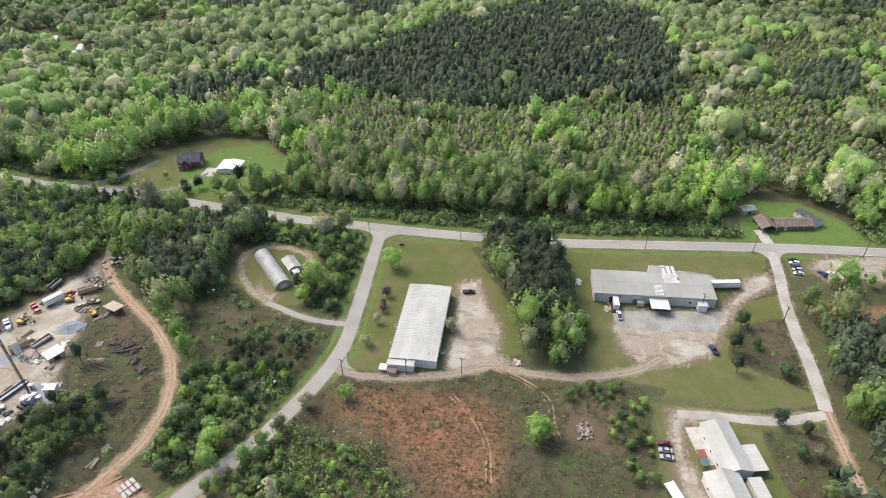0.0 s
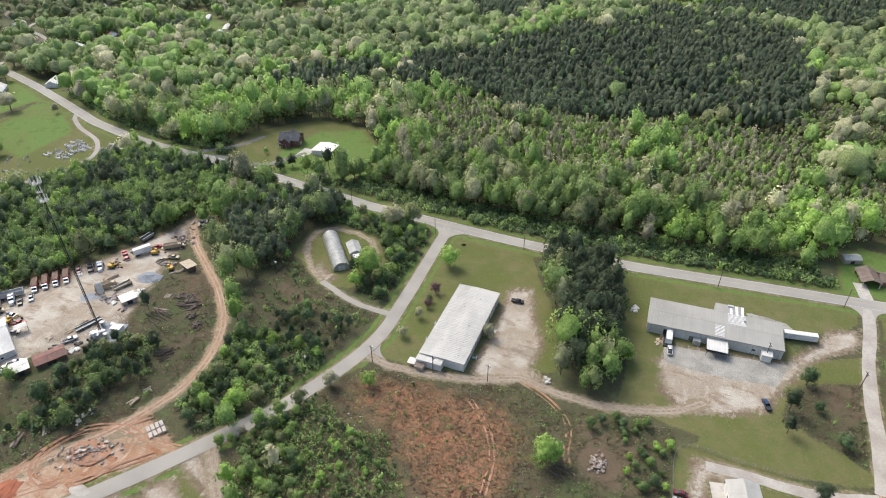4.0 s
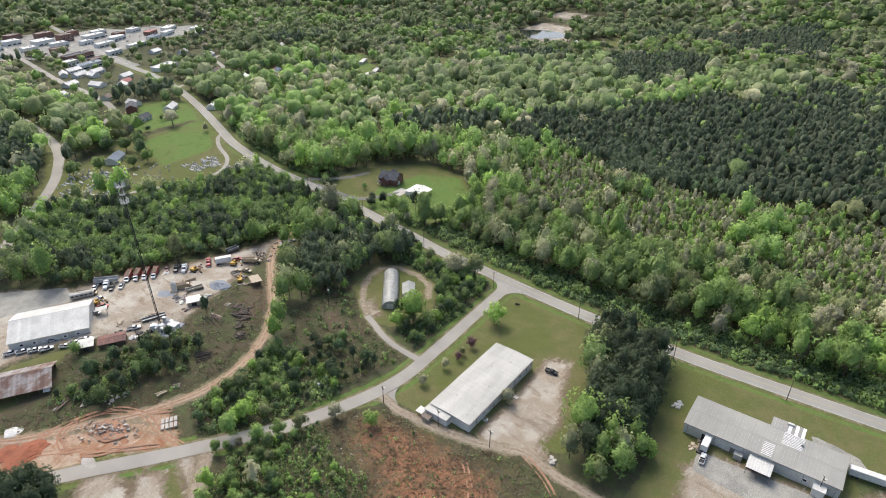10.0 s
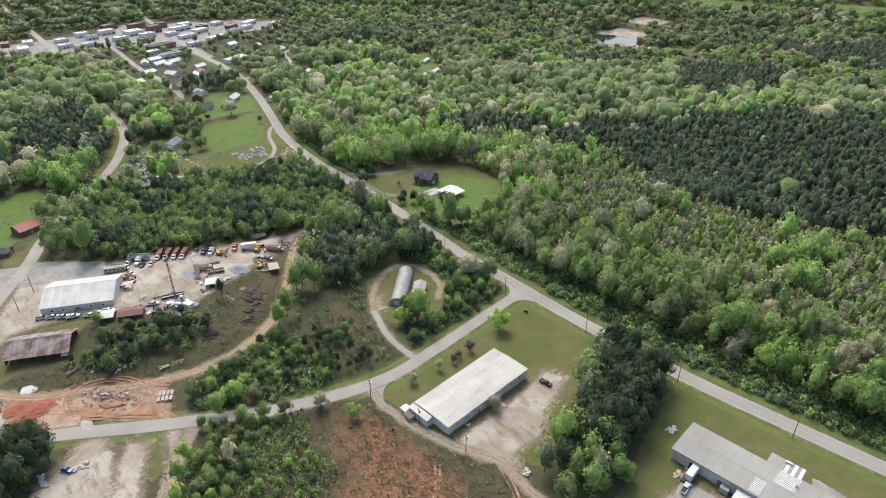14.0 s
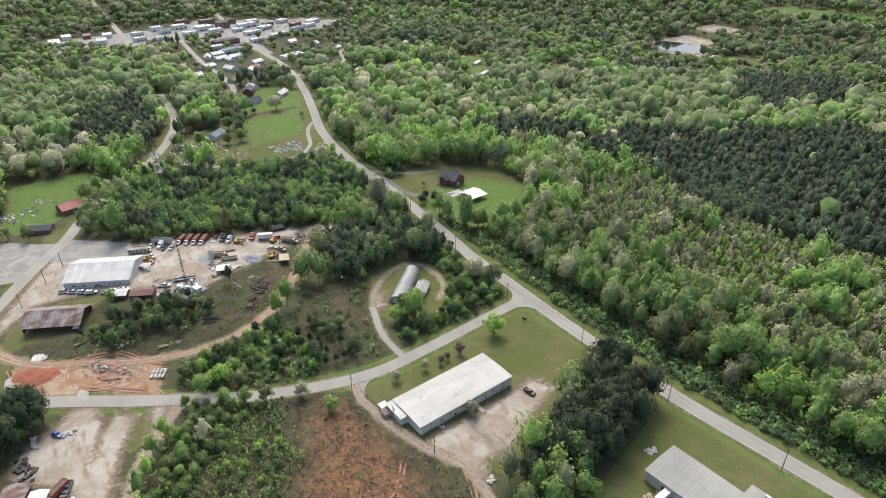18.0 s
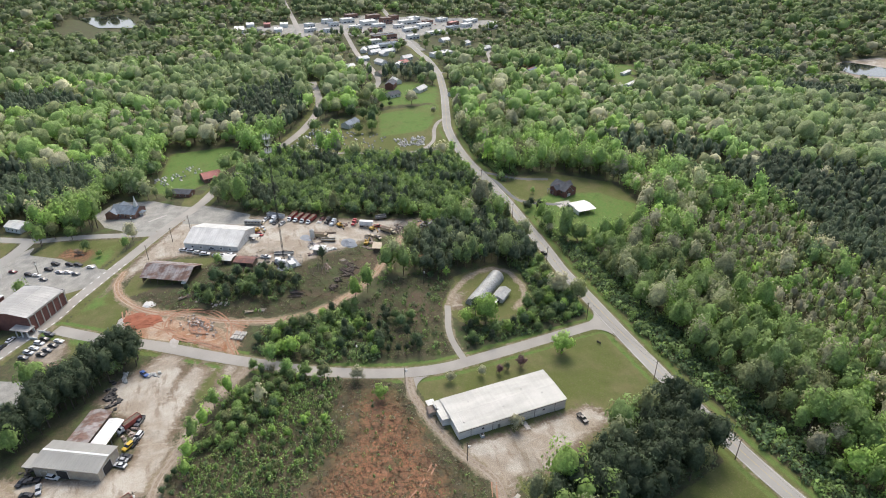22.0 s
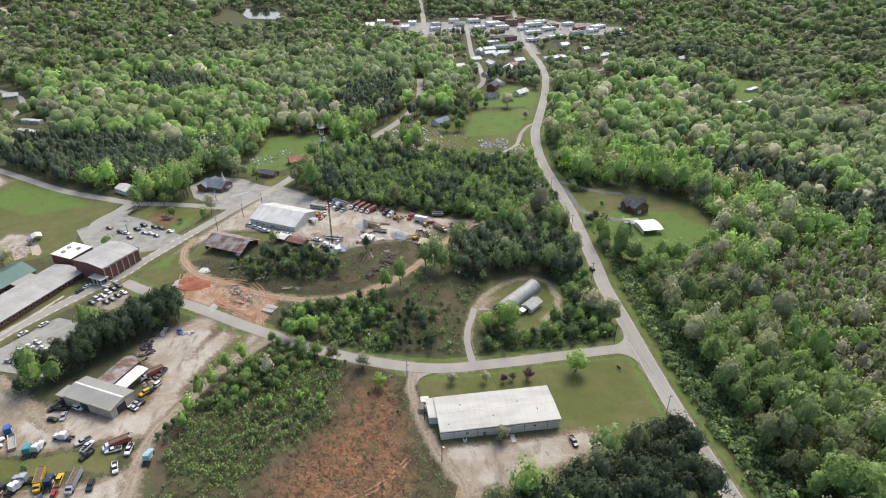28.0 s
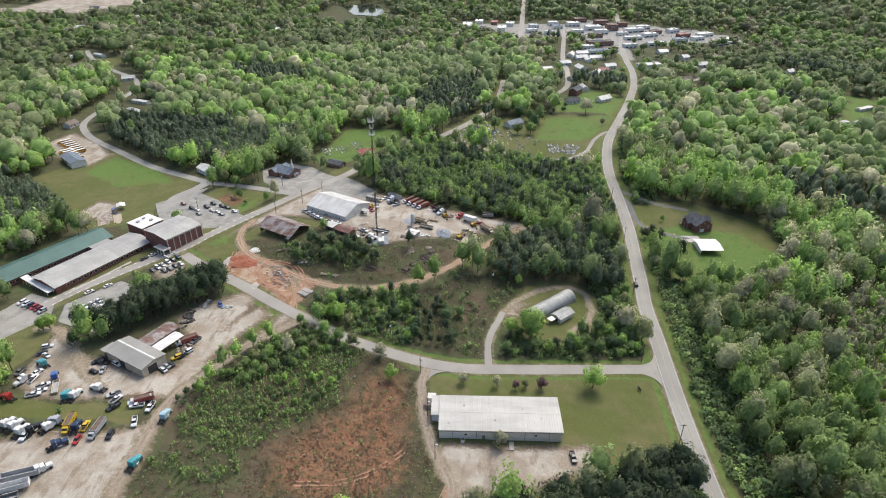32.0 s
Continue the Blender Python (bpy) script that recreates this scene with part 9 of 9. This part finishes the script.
def plank_stack(x, y, turn, L, n):
    """Planks and beams laid loosely side by side and on one another."""
    r = np.random.default_rng(int(abs(x * 7 + y * 3)))
    ob = thing("timber_stack", "loose stack of weathered beams and planks", "timber", x, y, turn)
    me = [mesh_of("beam", block(0, 0, 0, L, w, h, bevel=0.02), m) for w, h, m in ((0.5, 0.22, M_WOOD), (0.36, 0.3, M_TAN_ROOF), (0.7, 0.16, M_RUST))]
    for i in range(n):
        p = new("beam", me[int(r.integers(3))])
        p.parent = ob
        p.matrix_basis = pose(float(r.uniform(-0.4, 0.4)), (i % 3 - 1) * 0.85, 0.16 + 0.28 * (i // 3), 0, 0, float(r.uniform(-7, 7)))
    return ob


for x, y, turn, L, n in ((-200.5, 162.0, 70, 6, 6), (-190.3, 160.1, 60, 5, 5), (-196.1, 150.7, 60, 4, 5), (-185.0, 129.0, 72, 10, 5), (-201.8, 158.7, 150, 4, 4), (-188.8, 181.3, 60, 4, 5), (-178.5, 177.0, 50, 4, 4), (-175.9, 179.7, 70, 5, 5), (-162.2, 151.6, 5, 7, 4), (-167.2, 161.2, 100, 3, 3), (-158.2, 79.9, 110, 6, 7), (-152.6, 86.6, 140, 4, 4), (-134.7, 108.1, 80, 4, 4), (-134.0, 114.0, 60, 3, 3)):
    plank_stack(x, y, turn, L, n)
for k, (x, y) in enumerate(((-213.3, 165.1), (-218.2, 158.7), (-208.7, 183.4), (-202.8, 185.1), (-190.8, 181.7), (-197.5, 191.7), (-198.1, 203.6), (-216.3, 121.7), (-236.9, 136.0), (-175.8, 118.1), (-176.0, 122.3), (-190.0, 121.0), (-178.0, 146.6), (-183.9, 148.4), (-225.9, 144.1))):
    scatter_pile("scrap_heap", ("rusty", "pale grey", "dark", "tan")[k % 4] + " machine parts and scrap on the yard", x, y, 2.2, 2.2, 9, 0.5, 1.5, (M_RUST, M_GALV_PALE, M_DARK_STEEL, M_TAN_ROOF)[k % 4], 40 + k, 1.3)
for k, (x, y) in enumerate(((-162.1, 162.7), (-155.9, 161.7), (-150.9, 159.9), (-148.2, 154.1), (-142.1, 150.7), (-157.1, 164.2))):
    scatter_pile("brush_pile", "dark heap of felled brush on the cleared slope", x, y, 2.6, 2.6, 22, 0.35, 0.9, M_BARK, 80 + k, 3.2, "brush", 0.9)
silo = thing("cement_silo", "tall pale cylindrical cement silo in the yard", "silo", -193.5, 150.0, 0)
part("drum", mesh_of("drum", cylinder(1.3, 1.3, 5.0, 14, 2.0), M_GALV_PALE), None, silo)
part("hopper", mesh_of("hopper", cylinder(0.4, 1.3, 1.2, 14, 0.8), M_GALV_PALE), None, silo)
part("cap", mesh_of("cap", cylinder(1.3, 0.5, 0.5, 14, 7.0), M_GALV), None, silo)
for k in range(4):
    a = math.radians(45 + 90 * k)
    part("leg", block(1.1 * math.cos(a), 1.1 * math.sin(a), 1.1, 0.14, 0.14, 2.4), M_STEEL, silo)
wreck = thing("camper_shell", "grey weathered camper shell by the wood", "caravan", -228.8, 121.0, 62)
part("shell", block(0, 0, 1.6, 10.5, 2.8, 2.6, bevel=0.35), M_GALV, wreck)
for i in range(5):
    part("window", block(-4 + i * 2, -1.42, 1.9, 1.1, 0.05, 0.7), M_GLASS, wreck)
sign = thing("road_sign", "small dark roadside board on the hall lawn", "sign", -62.5, 256.5, 20)
part("board", block(0, 0, 0.9, 2.2, 0.18, 1.1), M_DARK_STEEL, sign)
part("leg", block(-0.8, 0, 0.3, 0.14, 0.14, 0.8), M_WOOD, sign)
part("leg", block(0.8, 0, 0.3, 0.14, 0.14, 0.8), M_WOOD, sign)
tank = thing("gas_tank", "white horizontal gas tank beside the church lot", "tank", -307, 22, 60)
part("drum", block(0, 0, 1.0, 5.0, 2.0, 2.0, bevel=0.5), M_WHITE_METAL, tank)

# cemetery
stones = [mesh_of("headstone", block(0, 0, 0.45, 0.35, w, 1.0, bevel=0.05), M_STONE) for w in (0.8, 1.2)] + [mesh_of("headstone", blocks(((0, 0, 0.12, 2.2, 1.0, 0.3), (-0.9, 0, 0.5, 0.3, 1.0, 0.8))), M_STONE)]
cr = np.random.default_rng(41)
L_GRAVES = [[(-347, 247), (-345, 273), (-326, 267), (-329, 247)], [(-389, 178), (-404, 197), (-377, 222), (-342, 200), (-360, 162)], [(-321, 266), (-320, 277), (-306, 274), (-306, 265)], [(-340, 61), (-359, 92), (-342, 97), (-326, 67)], [(-374, 226), (-362, 240), (-350, 244), (-330, 232), (-340, 206)]]
n = 0
for blk, count, sx_, sy_ in ((L_GRAVES[0], 85, 2.0, 2.2), (L_GRAVES[1], 125, 4.2, 3.0), (L_GRAVES[2], 22, 3.0, 2.4), (L_GRAVES[3], 40, 4.4, 2.6), (L_GRAVES[4], 26, 5.0, 3.6)):
    bx, by = zip(*blk)
    X, Y = cr.uniform(min(bx), max(bx), 900), cr.uniform(min(by), max(by), 900)
    U, V = X * 0.91 + Y * 0.42, -X * 0.42 + Y * 0.91
    U, V = np.round(U / sx_) * sx_ + cr.uniform(-0.3, 0.3, 900), np.round(V / sy_) * sy_ + cr.uniform(-0.3, 0.3, 900)
    X, Y = U * 0.91 - V * 0.42, U * 0.42 + V * 0.91
    ok = np.flatnonzero(edge_distance(blk, X, Y) > 0)[:count]
    for i in ok:
        s = new("headstone", stones[int(cr.integers(3))])
        s.matrix_basis = pose(float(X[i]), float(Y[i]), gz(X[i], Y[i]), 0, 0, 25) @ Matrix.Diagonal((1.3, 1.3, 1.15, 1))
        tagged(s, "grey granite headstone in the cemetery grass", "headstone", "cemetery headstones")
bm = bmesh.new()
ring = [bm.verts.new((-455 + 42 * math.cos(a) * (1 + 0.2 * math.sin(3 * a)), 948 + 34 * math.sin(a), gz(-455, 948) + 0.9)) for a in np.linspace(0, 2 * math.pi, 28, endpoint=False)]
bm.faces.new(ring)
tagged(new("water", mesh_of("water", bm, M_WATER)), "still pale pond among trees", "pond", kind="structure")
bm = bmesh.new()
bm.faces.new([bm.verts.new((x, y, gz(x, y) + 0.8)) for x, y in ((-1026, -24), (-1131, -62), (-1150, 0), (-1092, 23), (-1006, 33))][::-1])
tagged(new("water", mesh_of("water", bm, M_WATER)), "long pale lake beyond the woods", "lake", kind="structure")
